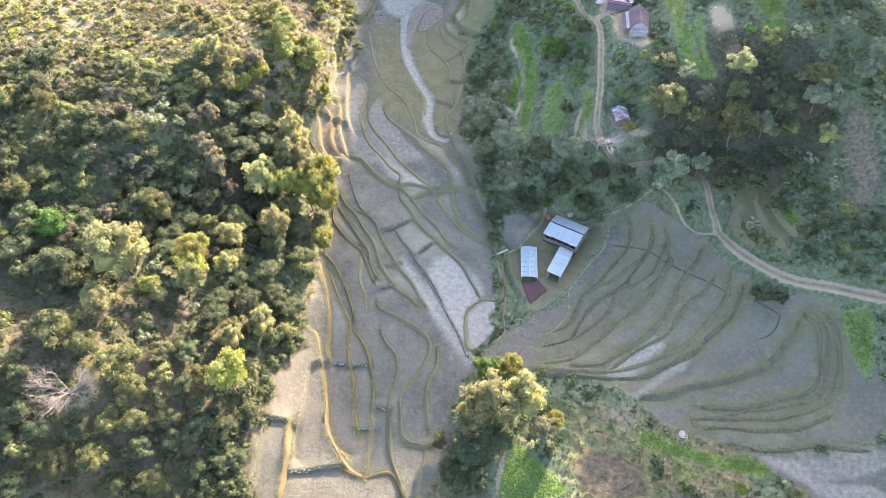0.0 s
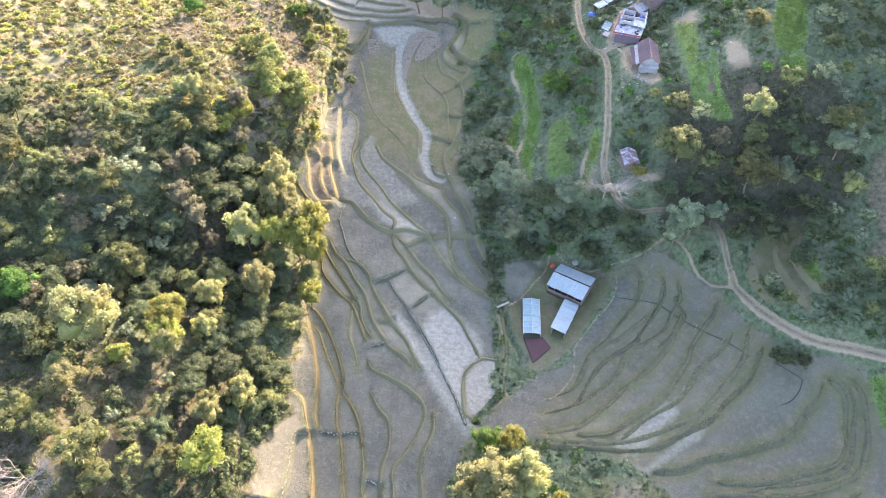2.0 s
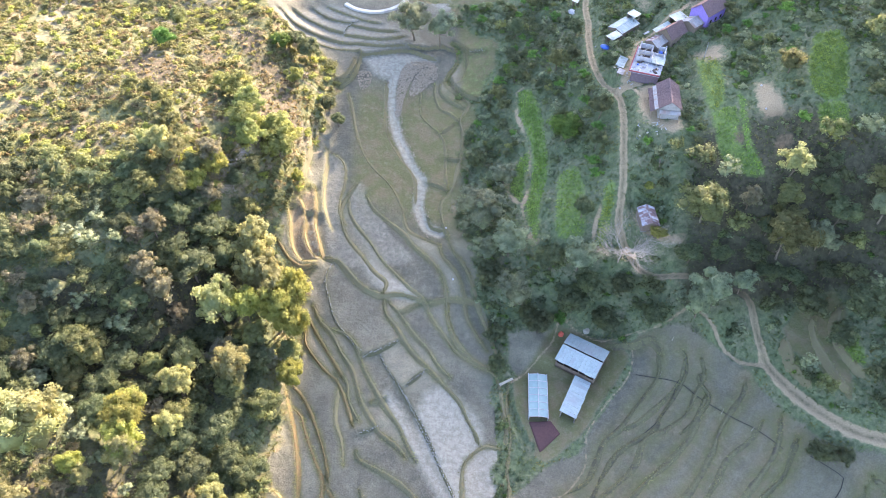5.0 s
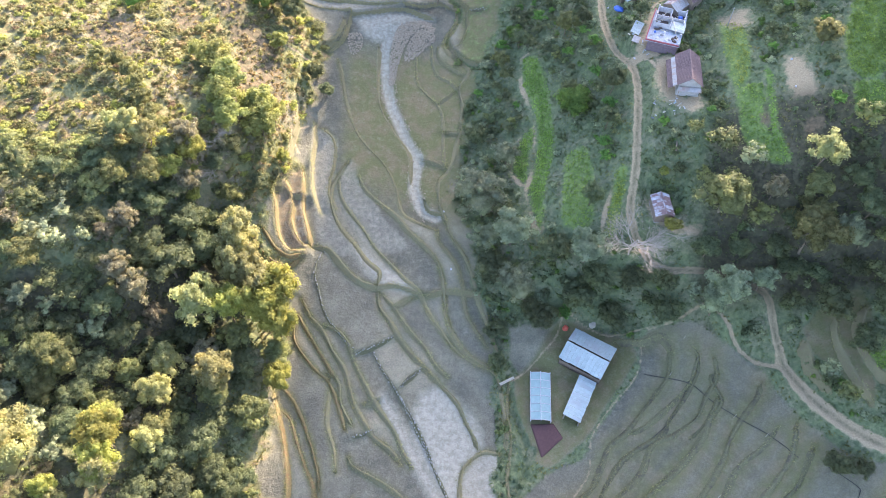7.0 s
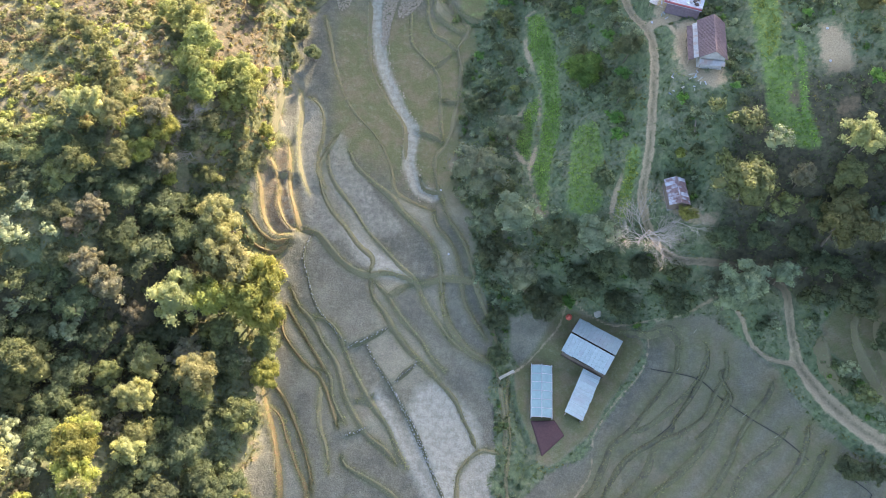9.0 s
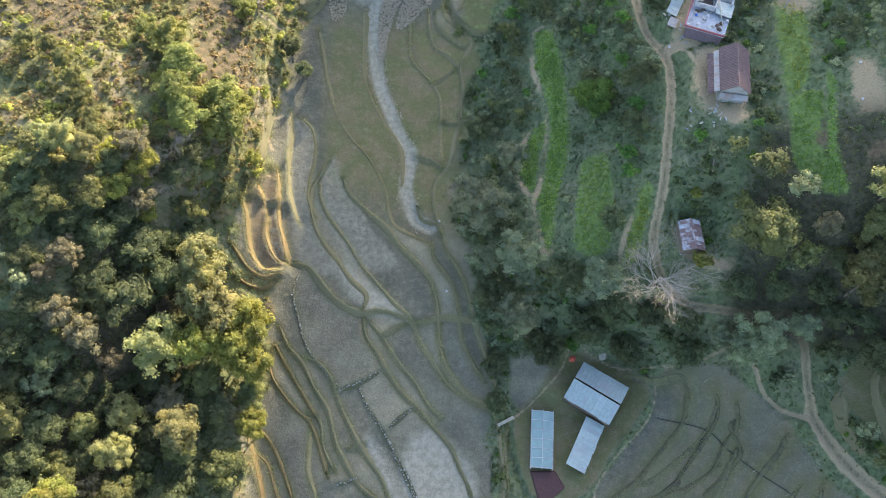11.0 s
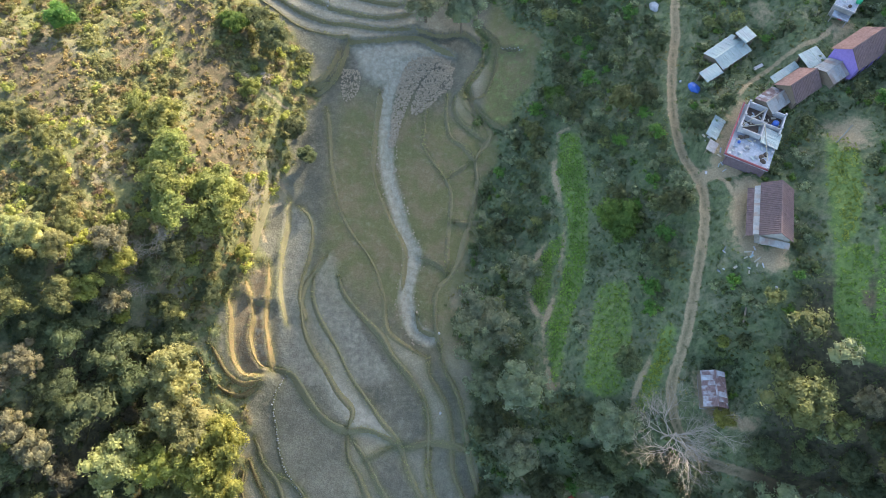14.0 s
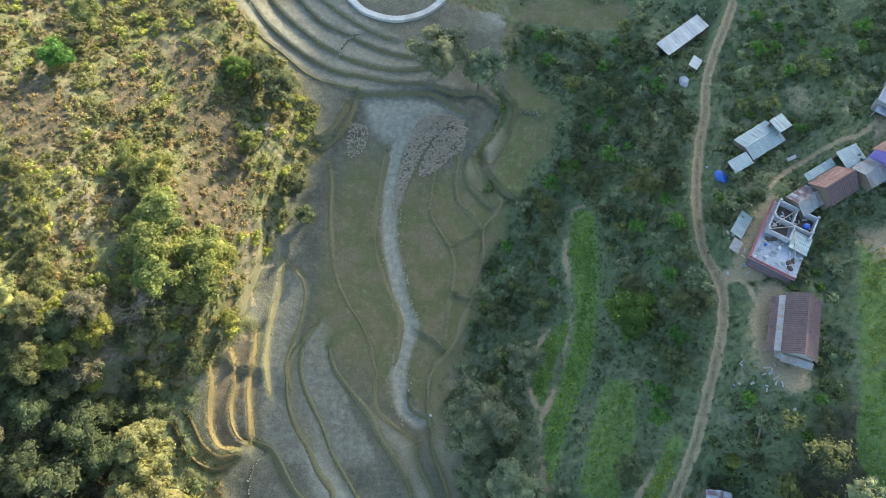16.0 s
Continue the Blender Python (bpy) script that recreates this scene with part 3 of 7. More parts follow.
stream = curve_of("-8.5 241.3  -13.7 233.1  -13.7 224.6  -11.9 214.1  -9.4 207.5  -6.8 201.1  -4.2 197.1  -4.8 192.4  -5.1 187.9  -2.8 181.8  0.6 179.8")
canal = curve_of("4.6 250.2  7.0 247.3  7.2 244.4  5.4 240.2  3.4 236.4  4.6 231.7  8.0 228.4  11.7 225.9")
ditch = curve_of("14.2 156.4  16.0 146.0  17.1 139.0  18.2 133.3  20.4 126.5  21.4 122.1  22.1 123.8  18.4 115.6  12.8 109.7  8.9 105.1")
ring = curve_of("-30.2 262.9  -25.9 260.4  -19.6 260.6  -13.9 263.8  -10.2 268.2")
hillpath = curve_of("-32.8 202.8  -36.7 199.9  -34.6 194.4")
hose3 = curve_of("82.3 118.1  88.2 113.5  87.5 111.7  85.3 109.4  82.4 108.5")
hose = curve_of("48.4 139.7  58.0 137.4  62.5 132.8  67.6 128.8  72.9 124.9  77.8 119.6")
yard_path3 = curve_of("57.0 226.5  59.1 229.5  62.9 233.1  67.3 235.7  71.5 237.8  75.1 241.1")
hillpath2 = curve_of("-44.4 228.9  -41.0 226.3  -37.9 224.7  -34.6 223.3")
hose2 = curve_of("58.1 137.9  55.2 132.3  52.0 128.5  48.4 125.7")

pale_strip = outline("-12.2 134.6  -9.3 133.4  7.2 104.9  8.4 104.0  6.3 101.9  3.7 106.5  -2.5 116.9  -9.2 128.2")
pale_pond = outline("-2.7 135.6  2.1 137.0  9.7 130.0  10.9 123.4  6.6 118.9  5.9 107.0  2.0 113.7  -4.4 126.1")
pond2 = outline("10.9 122.3  15.1 122.5  16.6 117.1  13.6 111.7  9.9 107.5  6.8 107.9  6.6 116.7")
warm_a = outline("-41.7 84.9  -36.3 85.2  -34.9 88.3  -34.3 98.2  -33.5 101.5  -31.2 102.7  -32.1 107.7  -35.4 112.0  -36.4 105.8  -38.4 94.2")
warm_b = outline("-34.3 98.2  -30.0 102.2  -29.3 91.6  -27.8 85.0  -22.9 79.2  -35.6 78.2  -34.9 88.3")
warm_c = outline("-16.4 113.2  -5.2 113.9  -4.1 105.3  -10.8 95.1  -12.8 103.1")
pale_wedge = outline("-21.5 194.1  -18.9 187.5  -15.9 183.4  -12.3 177.8  -7.3 171.1  -14.6 170.5  -18.8 175.7  -22.3 181.2  -23.7 187.1")
pale_west = outline("-31.3 202.6  -26.8 201.3  -25.9 196.7  -26.5 189.0  -26.4 184.6  -24.5 178.1  -20.3 169.9  -26.1 169.5  -29.4 180.2  -30.9 192.2")
grey_tread = outline("-35.6 182.1  -32.5 182.5  -31.8 174.0  -30.5 171.4  -33.1 171.6")
rust_strip = outline("-31.3 180.1  -30.1 180.2  -28.9 171.9  -29.5 171.1")
maroon_patch = outline("99.6 102.5  100.6 101.8  98.1 94.9  96.4 94.5")
pale_r = outline("50.8 100.9  45.8 96.7  41.2 97.7  42.6 100.5  50.1 105.0  54.7 109.3  57.3 107.2  53.7 104.0")
pale_r2 = outline("45.3 91.5  50.2 95.0  57.9 100.9  63.3 104.1  60.8 101.1  54.6 97.4  49.1 93.6")
mustard = outline("71.2 217.2  75.5 213.3  74.3 200.2  72.6 194.8  69.5 194.4  69.8 205.8")
green_b = outline("69.7 193.7  75.2 193.1  74.7 183.4  78.0 176.8  77.2 174.1  74.1 175.7  70.1 180.7  69.6 187.4")
green_c = outline("76.2 197.5  77.7 195.6  76.9 183.5  78.9 175.0  77.6 174.7  75.3 181.6")
rear_lawn = outline("97.2 210.6  103.3 208.3  98.8 189.6  92.7 191.1  92.8 199.0  94.5 204.2")
rear_lawn2 = outline("92.5 188.8  98.5 187.5  97.4 180.6  91.9 181.8")
plot_s = outline("73.2 186.0  75.6 185.5  75.7 182.6  73.3 183.4")
bare_n = outline("71.9 221.2  78.2 219.7  78.4 213.8  74.5 212.0  70.9 216.0")
yard_w = outline("54.4 206.2  57.5 206.1  58.2 202.4  56.5 194.5  53.7 194.7  53.5 200.9")
dug_a = outline("-89.2 218.5  -84.1 223.0  -73.2 221.1  -70.6 216.9  -73.2 212.4  -74.6 205.5  -80.2 210.5  -85.8 214.5")
dug_b = outline("-51.4 221.3  -46.8 228.0  -40.9 218.7  -39.4 215.2  -39.4 206.4  -47.4 201.4  -50.5 211.5")
dug_c = outline("-71.5 229.4  -67.0 232.2  -61.8 225.9  -65.4 221.5")
dug_d = outline("-54.9 227.3  -48.5 231.1  -46.9 226.7  -52.8 221.0")
dug_f = outline("-61.3 238.2  -54.2 241.4  -51.5 230.9  -56.4 229.1")
gardens = outline("81.7 145.3  86.2 149.1  94.2 149.9  91.8 128.2  89.6 131.7  85.5 136.6  81.9 140.4")
field_n = outline("2.8 271.5  27.3 272.6  28.0 265.1  14.9 265.9  5.3 267.7")
pale_n = outline("-3.7 270.4  1.6 271.5  4.9 266.1  1.3 265.1")
wet_patch = outline("55.4 148.1  61.7 148.2  64.3 145.8  63.0 143.4  59.2 143.1  56.2 145.4")
strip_a = outline("24.0 222.9  26.7 222.9  28.3 219.7  29.6 213.3  30.2 207.4  30.6 194.3  29.1 187.6  27.5 181.7  26.5 173.0  25.2 170.9  23.5 180.4  23.8 183.9  25.4 189.2  26.5 196.0  26.6 203.4  25.2 209.4  23.8 214.8")
strip_b = outline("25.9 201.8  26.4 198.9  24.6 194.5  23.5 185.8  22.3 185.0  20.3 189.5  21.0 194.7  21.7 197.3  24.0 200.5")
strip_c = outline("42.8 180.2  45.1 181.0  45.0 176.6  43.7 171.4  42.3 166.9  40.1 167.5  40.6 171.5  42.0 175.4")
strip_d = outline("32.7 189.5  35.4 190.3  37.7 189.0  38.2 181.5  37.9 174.9  36.7 169.1  30.9 170.5  31.0 177.8  31.8 184.3")
knoll = outline("15.3 79.5  18.6 78.8  23.2 73.5  26.3 70.9  26.6 66.7  13.2 67.6")
knoll_b = outline("45.4 82.8  51.0 83.9  57.3 80.6  66.2 77.9  70.8 78.6  75.0 75.8  76.4 74.2  73.1 72.5  65.8 74.0  57.9 76.4  52.1 77.6  46.1 79.4")
knoll_earth = outline("28.7 75.0  35.3 76.7  42.6 75.0  44.9 69.8  43.5 66.5  33.0 66.5")
pale_s = outline("74.9 77.7  83.7 76.0  86.1 71.4  97.6 69.4  97.6 67.5  85.7 68.3  82.8 71.5")
pale_s2 = outline("84.6 78.6  93.1 78.9  101.3 78.9  101.6 75.4  95.9 73.4  85.6 72.3  84.8 75.5")
corner = outline("102.2 112.6  109.1 110.9  106.0 95.7  104.2 100.8  103.5 105.4")
garden = outline("91.9 144.2  95.5 141.1  95.5 133.8  92.1 136.5")
plot = outline("80.5 199.6  84.4 197.6  86.1 188.6  82.5 186.8  79.9 189.0  79.7 194.1")
plot_d = outline("60.5 249.1  62.6 250.3  64.9 246.2  62.8 243.8")
plot_b = outline("81.5 182.4  85.8 182.2  85.2 179.2  81.8 178.6")
yard = outline("54.1 206.3  58.1 206.2  57.9 193.3  61.6 193.8  62.0 190.3  58.8 189.1  53.6 194.7")
yard_b = outline("55.7 224.8  58.2 223.9  53.6 210.3  50.9 208.0  50.2 212.6")
yard_c = outline("72.8 239.8  77.3 242.3  78.4 240.0  74.4 236.8")
yard_e = outline("72.8 243.3  75.1 242.9  78.1 243.3  79.3 240.1  78.2 239.3  76.1 237.9  73.5 237.6  74.4 240.4")
yard_d = outline("48.9 173.4  51.2 173.9  51.7 168.3  56.5 167.4  60.9 166.3  60.4 163.6  51.2 165.7")
clear = outline("-103.4 105.0  -97.1 107.3  -86.0 103.6  -85.2 97.1  -92.8 96.9  -100.7 98.5")
maroon = outline("22.1 130.0  27.7 130.0  29.2 126.6  24.1 122.3")
field_a = outline("18.5 151.9  28.4 153.7  30.3 151.0  21.4 142.5  18.4 144.8")
pale_c = outline("-20.7 171.4  -17.0 170.3  -13.1 166.7  -6.8 162.5  -4.3 159.4  -11.7 160.5  -16.8 165.3")
pale_f = outline("-23.3 241.6  -9.3 245.6  -0.2 243.5  -8.4 240.7  -14.5 234.1  -19.6 235.2")
rust_c = outline("57.8 148.0  61.8 148.3  63.8 145.5  62.1 140.6  59.1 141.9")
bare_r = outline("111.1 160.3  115.9 159.8  117.5 150.0  116.5 141.8  112.8 135.3  107.5 136.6  106.7 139.9  110.0 142.2  108.5 152.3")
sheds = outline("28.0 141.4  31.5 152.1  43.2 147.0  42.6 139.9  36.3 129.9  30.4 126.6  27.7 131.1")
stones = outline("-9.4 241.3  -2.0 243.1  -1.2 241.3  -4.6 240.2  -7.3 236.4  -9.3 231.7  -10.6 226.0  -11.4 220.7  -12.6 221.2  -12.1 230.0  -11.2 237.0")
stones_c = outline("-0.3 241.0  -0.1 236.7  -2.5 234.1  -5.7 229.9  -8.4 228.1  -7.5 233.3  -5.5 237.7  -3.7 239.5")
stones_b = outline("-24.7 236.1  -20.6 235.1  -20.9 231.0  -22.7 228.4  -23.9 230.4")

# ---- ground ----
def spread(low, high, step, reach, start):
    """Grid lines: fine between low and high, coarser from start to low, ever wider outside."""
    mid = list(np.arange(start, low, 0.9)) + list(np.arange(low, high, step))
    low = start
    out, g = [], step
    while sum(out) < reach:
        g *= 1.22
        out.append(g)
    return np.array([low - v for v in np.cumsum(out)[::-1]] + mid + [high + v for v in np.cumsum(out)])


GX, GY = spread(-48, 114, 0.5, 2600, -116), spread(66, 264, 0.5, 2600, 56)
XX, YY = np.meshgrid(GX, GY)
ZZ = far_land(XX, YY)
COVER, TONE, PLOT = np.zeros((*XX.shape, 3)), np.zeros((*XX.shape, 3)), np.full((*XX.shape, 3), 0.5)
PADS = [(60.0, 198.8, 4.2, 6.4, 31.0), (57.2, 213.7, 6.2, 6.8, 32.0), (52.3, 170.2, 3.0, 3.8, 16.9), (65.0, 225.0, 5.5, 4.0, 33.2), (75.0, 231.5, 5.0, 4.5, 36.4),
        (24.7, 135.7, 3.0, 6.2, -8.7), (36.0, 144.8, 6.0, 5.8, -6.2), (33.3, 134.4, 3.4, 5.2, -8.3), (54.9, 236.0, 5.0, 4.5, 31.0), (41.0, 261.7, 5.0, 5.5, 28.7), (75.0, 246.0, 5.0, 5.0, 37.6)]


def window(box, margin):
    """The part of the grid round a set of places."""
    x0, y0, x1, y1 = box[:, 0].min() - margin, box[:, 1].min() - margin, box[:, 0].max() + margin, box[:, 1].max() + margin
    return (slice(*np.searchsorted(GY, (y0, y1))), slice(*np.searchsorted(GX, (x0, x1))))


def paint(array, channel, w, amount):
    array[w][..., channel] = np.maximum(array[w][..., channel], amount)


def step01(v):
    v = np.clip(v, 0, 1)
    return v * v * (3 - 2 * v)


def lay_ground():
    # level pads under the buildings
    for px, py, hx, hy, z in PADS:
        w = window(np.array([(px, py)]), max(hx, hy) + 9)
        away = np.maximum(np.abs(XX[w] - px) - hx, np.abs(YY[w] - py) - hy)
        k = step01(1 - away / 7.0)
        ZZ[w] = ZZ[w] * (1 - k) + z * k
    # the dark ravine in the west wood, and the spur north of it
    ZZ[:] -= 5.0 * np.exp(-((XX + 56) / 8) ** 2 - ((YY - 146) / 17) ** 2) + 4.0 * np.exp(-((XX + 72) / 12) ** 2 - ((YY - 136) / 13) ** 2) - 4.0 * np.exp(-((XX + 68) / 13) ** 2 - ((YY - 180) / 9) ** 2)
    # terrace steps at the banks: the uphill side is raised, the downhill side cut
    lift = np.zeros(ZZ.shape)
    for kind, c in BUNDS:
        w = window(c, 7)
        dist, side = near_curve(XX[w], YY[w], c)
        d = np.gradient(c, axis=0)
        normal = np.column_stack([-d[:, 1], d[:, 0]]) / np.maximum(np.hypot(d[:, 0], d[:, 1]), 1e-6)[:, None]
        fall = np.median((land(c[:, 0] + normal[:, 0] * 2, c[:, 1] + normal[:, 1] * 2) - land(c[:, 0] - normal[:, 0] * 2, c[:, 1] - normal[:, 1] * 2)) / 4)
        drop = np.clip(fall * 5.5, -1.6, 1.6)
        lift[w] += 0.5 * drop * np.clip(side / np.maximum(dist, 0.3), -1, 1) * np.exp(-dist / 2.6)
    ZZ[:] += lift
    # valley floor and paddies
    west = np.interp(YY, [60, 85, 105, 112, 120, 135, 150, 158, 164, 168, 175, 186, 190, 205, 222, 238, 245, 252, 265], [-43, -42, -37, -35.5, -35, -35.5, -32.5, -31.5, -33, -40.5, -39.5, -36.5, -35, -34, -30, -31, -41, -51, -58])
    east = np.interp(YY, [60, 100, 104, 150, 160, 175, 190, 205, 217, 224, 230, 236, 248, 254, 262], [-6, 6, 14, 15, 11.5, 8, 5, 7.5, 9, 11, 15.5, 17.5, 17.5, 11, 3])
    west = west + 1.2 * np.sin(YY * 0.31) + 0.8 * np.sin(YY * 0.83 + 1)
    east = east - 1.3 * np.sin(YY * 0.27 + 2) - 0.8 * np.sin(YY * 0.71)
    COVER[..., 0] = np.where((YY > 60) & (YY < 268), np.clip(0.5 + np.minimum(XX - west, east - XX) / 4.0, 0, 1), 0)
    paddies = outline("46 93  60 84  75 81  100 81  108 90  106 104  103 112  96 117  88 119  82 124  77 131  74 138  70 142  64 146  58 149  50 149  48 146  47 140  41 133  36 127  33 122  26 119  20 114  10 106  16 101  30 99")
    w = window(paddies, 3)
    COVER[w][..., 0] = np.where(XX[w] > 14, np.clip(0.5 + inside(XX[w], YY[w], paddies) / 2.5, 0, 1), COVER[w][..., 0])
    w = window(field_a, 3)
    paint(COVER, 0, w, np.clip(0.5 + inside(XX[w], YY[w], field_a) / 2.0, 0, 1))
    south = outline("60 83  68 80  90 79  104 80  108 70  104 60  84 62  80 70  74 76")
    w = window(south, 3)
    paint(COVER, 0, w, np.clip(0.5 + inside(XX[w], YY[w], south) / 1.2, 0, 1))
    lawn = outline("19 141  24 145.5  30 154  38 152.5  44 150  47.5 145  44 139  39 133  35 127  30 123  25 120  21 124  19 132")
    w = window(lawn, 3)
    paint(COVER, 0, w, np.clip(0.5 + inside(XX[w], YY[w], lawn) / 1.5, 0, 1))
    TONE[..., 1] = step01((YY - 172 + XX * 0.35) / 16) * step01((238 - YY) / 14) * step01((XX + 27) / 6)
    w = window(paddies, 3)
    deep_in = np.clip(inside(XX[w], YY[w], paddies), 0, 1)
    paint(TONE, 2, w, (0.28 + 0.27 * step01((XX[w] - 50) / 25)) * deep_in)
    paint(TONE, 1, w, 0.22 * step01((XX[w] - 55) / 15) * deep_in)
    w = window(lawn, 3)
    paint(TONE, 1, w, np.clip(0.5 + inside(XX[w], YY[w], lawn) / 1.5, 0, 1))
    for kind, c in BUNDS:
        w = window(c, 4)
        dist, side = near_curve(XX[w], YY[w], c)
        slope = 2.9 if c[:, 0].mean() > 20 else 1.1
        paint(TONE, 1, w, {"n": 0.75, "w": 0.95, "s": 0.35, "g": 0.9}[kind] * (0.12 if c[:, 1].mean() > 240 else 0.5 if c[:, 1].mean() > 226 else 1.0) * np.exp(-(dist / slope) ** 2))
    paint(TONE, 1, (slice(None), slice(None)), step01((XX - 5) / 4) * step01((YY - 203) / 6) * (XX < 24))
    for poly in (dug_a, dug_b, dug_c, dug_d, dug_f, bare_r, knoll_earth):
        w = window(poly, 3)
        furrow = 0.5 + 0.5 * np.sin((XX[w] * 0.85 - YY[w] * 0.5) * 2.6) if poly is not bare_r and poly is not knoll_earth else 0.6
        paint(COVER, 1, w, np.clip(0.36 + inside(XX[w], YY[w], poly) / 5.0, 0, 0.6 if poly is bare_r else 0.56) * (0.62 + 0.38 * furrow))
        paint(TONE, 2, w, np.clip(0.6 + inside(XX[w], YY[w], poly) / 2.0, 0, 0.75 if poly is bare_r else 1))
        ZZ[w] += 0.14 * furrow * np.clip(inside(XX[w], YY[w], poly) / 2.0, 0, 1)
    for poly in (gardens, field_n):
        w = window(poly, 3)
        paint(COVER, 0, w, np.clip(0.5 + inside(XX[w], YY[w], poly) / 1.5, 0, 1)), paint(TONE, 1, w, np.clip(0.6 + inside(XX[w], YY[w], poly) / 1.5, 0, 1))
    # south-west ground browned, and so darkened to stand in for half-blocked sun
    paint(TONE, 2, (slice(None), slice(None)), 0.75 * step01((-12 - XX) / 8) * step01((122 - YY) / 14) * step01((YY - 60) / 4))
    # leaf litter under two woods, painted dark in place of shade below the crowns
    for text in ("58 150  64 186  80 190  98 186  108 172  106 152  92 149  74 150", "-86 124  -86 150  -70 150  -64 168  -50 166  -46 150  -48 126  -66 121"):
        litter_shade = outline(text)
        w = window(litter_shade, 5)
        paint(TONE, 2, w, np.clip(inside(XX[w], YY[w], litter_shade) / 5.0 + 0.3, 0, 1))
    meadow = outline("9.1 248.2  17.1 249.0  17.0 241.5  17.5 235.6  15.8 230.0  11.6 227.4  8.3 230.1  7.8 234.4  9.2 240.4  9.7 245.2")
    w = window(meadow, 3)
    paint(COVER, 2, w, np.clip(0.3 + inside(XX[w], YY[w], meadow) / 4.0, 0, 0.36))
    head = outline("-52 254  -43 248.5  -33 243.5  -22 243  -8 247.5  -3 249  -10 254  -22 257  -34 262")
    w = window(head, 3)
    paint(TONE, 0, w, np.clip(0.3 + inside(XX[w], YY[w], head) / 4.0, 0, 0.5))
    steps = outline("-39 181  -36 188  -33 190  -31 180  -30 171  -34 168  -38 171")
    w = window(steps, 3)
    paint(TONE, 2, w, np.clip(0.5 + inside(XX[w], YY[w], steps) / 4.0, 0, 1)), paint(COVER, 1, w, np.clip(0.3 + inside(XX[w], YY[w], steps) / 5.0, 0, 0.55))
    for poly, channel, most in ((pale_strip, 0, 1.0), (pale_pond, 0, 1.0), (pond2, 0, 0.75), (pale_c, 0, 0.9), (pale_wedge, 0, 0.42), (pale_west, 0, 0.42), (grey_tread, 0, 0.6), (pale_r, 0, 0.8), (pale_r2, 0, 0.7), (pale_f, 0, 1.0), (pale_s, 0, 0.55), (pale_s2, 0, 0.4), (pale_n, 0, 1.0),
                                (warm_a, 2, 0.9), (warm_b, 2, 1.0), (warm_c, 2, 0.45), (rust_strip, 2, 1.0), (rust_c, 2, 1.0), (maroon_patch, 2, 1.0), (wet_patch, 2, 1.0), (stones, 2, 1.0), (stones_c, 2, 1.0)):
        w = window(poly, 3)
        paint(TONE, channel, w, np.clip(0.5 + inside(XX[w], YY[w], poly) / 2.4, 0, most))
    for poly in (strip_a, strip_b, strip_c, strip_d, mustard, green_b, green_c, rear_lawn, rear_lawn2, knoll, knoll_b, corner, garden):
        w = window(poly, 3)
        paint(COVER, 2, w, np.clip(0.45 + inside(XX[w], YY[w], poly) / 2.6, 0, 0.72 if poly is mustard or poly is green_b else 0.62 if poly is strip_d else 1))
    for poly in (strip_a, strip_b, strip_c, knoll):
        w = window(poly, 4)
        rim = inside(XX[w], YY[w], poly)
        west_side = np.clip((poly[:, 0].mean() + 1.5 - XX[w]) / 3.0, 0, 1)
        paint(COVER, 1, w, (0.58 + 0.2 * np.sin(YY[w] * 0.45)) * west_side * np.exp(-((rim + 0.4) / 0.85) ** 2))
    for poly in (plot, plot_b, plot_s, plot_d, bare_n, yard_w, yard, yard_b, yard_c, yard_d, yard_e):
        w = window(poly, 3)
        paint(COVER, 1, w, np.clip((0.55 if poly is yard else 0.36) + inside(XX[w], YY[w], poly) / (4.0 if poly[:, 1].mean() < 207 or poly[:, 0].mean() < 60 else 7.0), 0, 0.9))
    for curve, half, level in ((road, 0.95, True), (yard_path, 1.2, True), (yard_path2, 0.5, False), (yard_path3, 0.45, False), (track, 0.5, True), (footpath, 0.2, False), (footpath2, 0.18, False),
                               (footpath3, 0.12, False), (hillpath, 0.3, False), (hillpath2, 0.3, False)):
        w = window(curve, 6)
        dist, side = near_curve(XX[w], YY[w], curve)
        if level:
            along, best = np.zeros(dist.shape), np.full(dist.shape, 1e9)
            fine = smooth_curve(curve, 0.15)
            for (px, py), z in zip(fine, land(fine[:, 0], fine[:, 1])):
                d = (XX[w] - px) ** 2 + (YY[w] - py) ** 2
                closer = d < best
                along[closer], best[closer] = z, d[closer]
            k = step01(1 - (dist - half) / 2.2)
            ZZ[w] = ZZ[w] * (1 - k) + along * k - 0.12 * k * np.exp(-((np.abs(dist) - half * 0.55) / 0.28) ** 2)
        room = half + (np.clip((142 - YY[w]) / 10, 0, 1) * 0.7 if curve is road else 0)
        paint(COVER, 1, w, np.clip(0.5 + (room - dist) / 0.9, 0, 0.66 if curve is yard_path3 else 0.6 if curve is footpath3 else 1))
    for curve, half, deep in ((stream, 1.5, 0.5), (canal, 0.5, 0.35), (ditch, 0.9, 1.2)):
        w = window(curve, 5)
        dist, side = near_curve(XX[w], YY[w], curve)
        ZZ[w] -= deep * np.exp(-(dist / half) ** 2)
        if curve is stream:
            paint(TONE, 0, w, np.clip(0.5 + (half - dist) / 0.8, 0, 1)), paint(COVER, 0, w, np.clip(0.5 + (half - dist) / 0.8, 0, 1))
        else:
            COVER[w][..., 0] *= np.clip((dist - half * 0.8) / 0.8, 0, 1)
    # each field has a soil of its own
    field = (COVER[..., 0] > 0.5) & (XX > -50) & (XX < 112) & (YY > 62) & (YY < 262)
    wall = np.zeros(ZZ.shape, bool)
    for kind, c in BUNDS:
        w = window(c, 3)
        dist, side = near_curve(XX[w], YY[w], c)
        wall[w] |= dist < 0.8
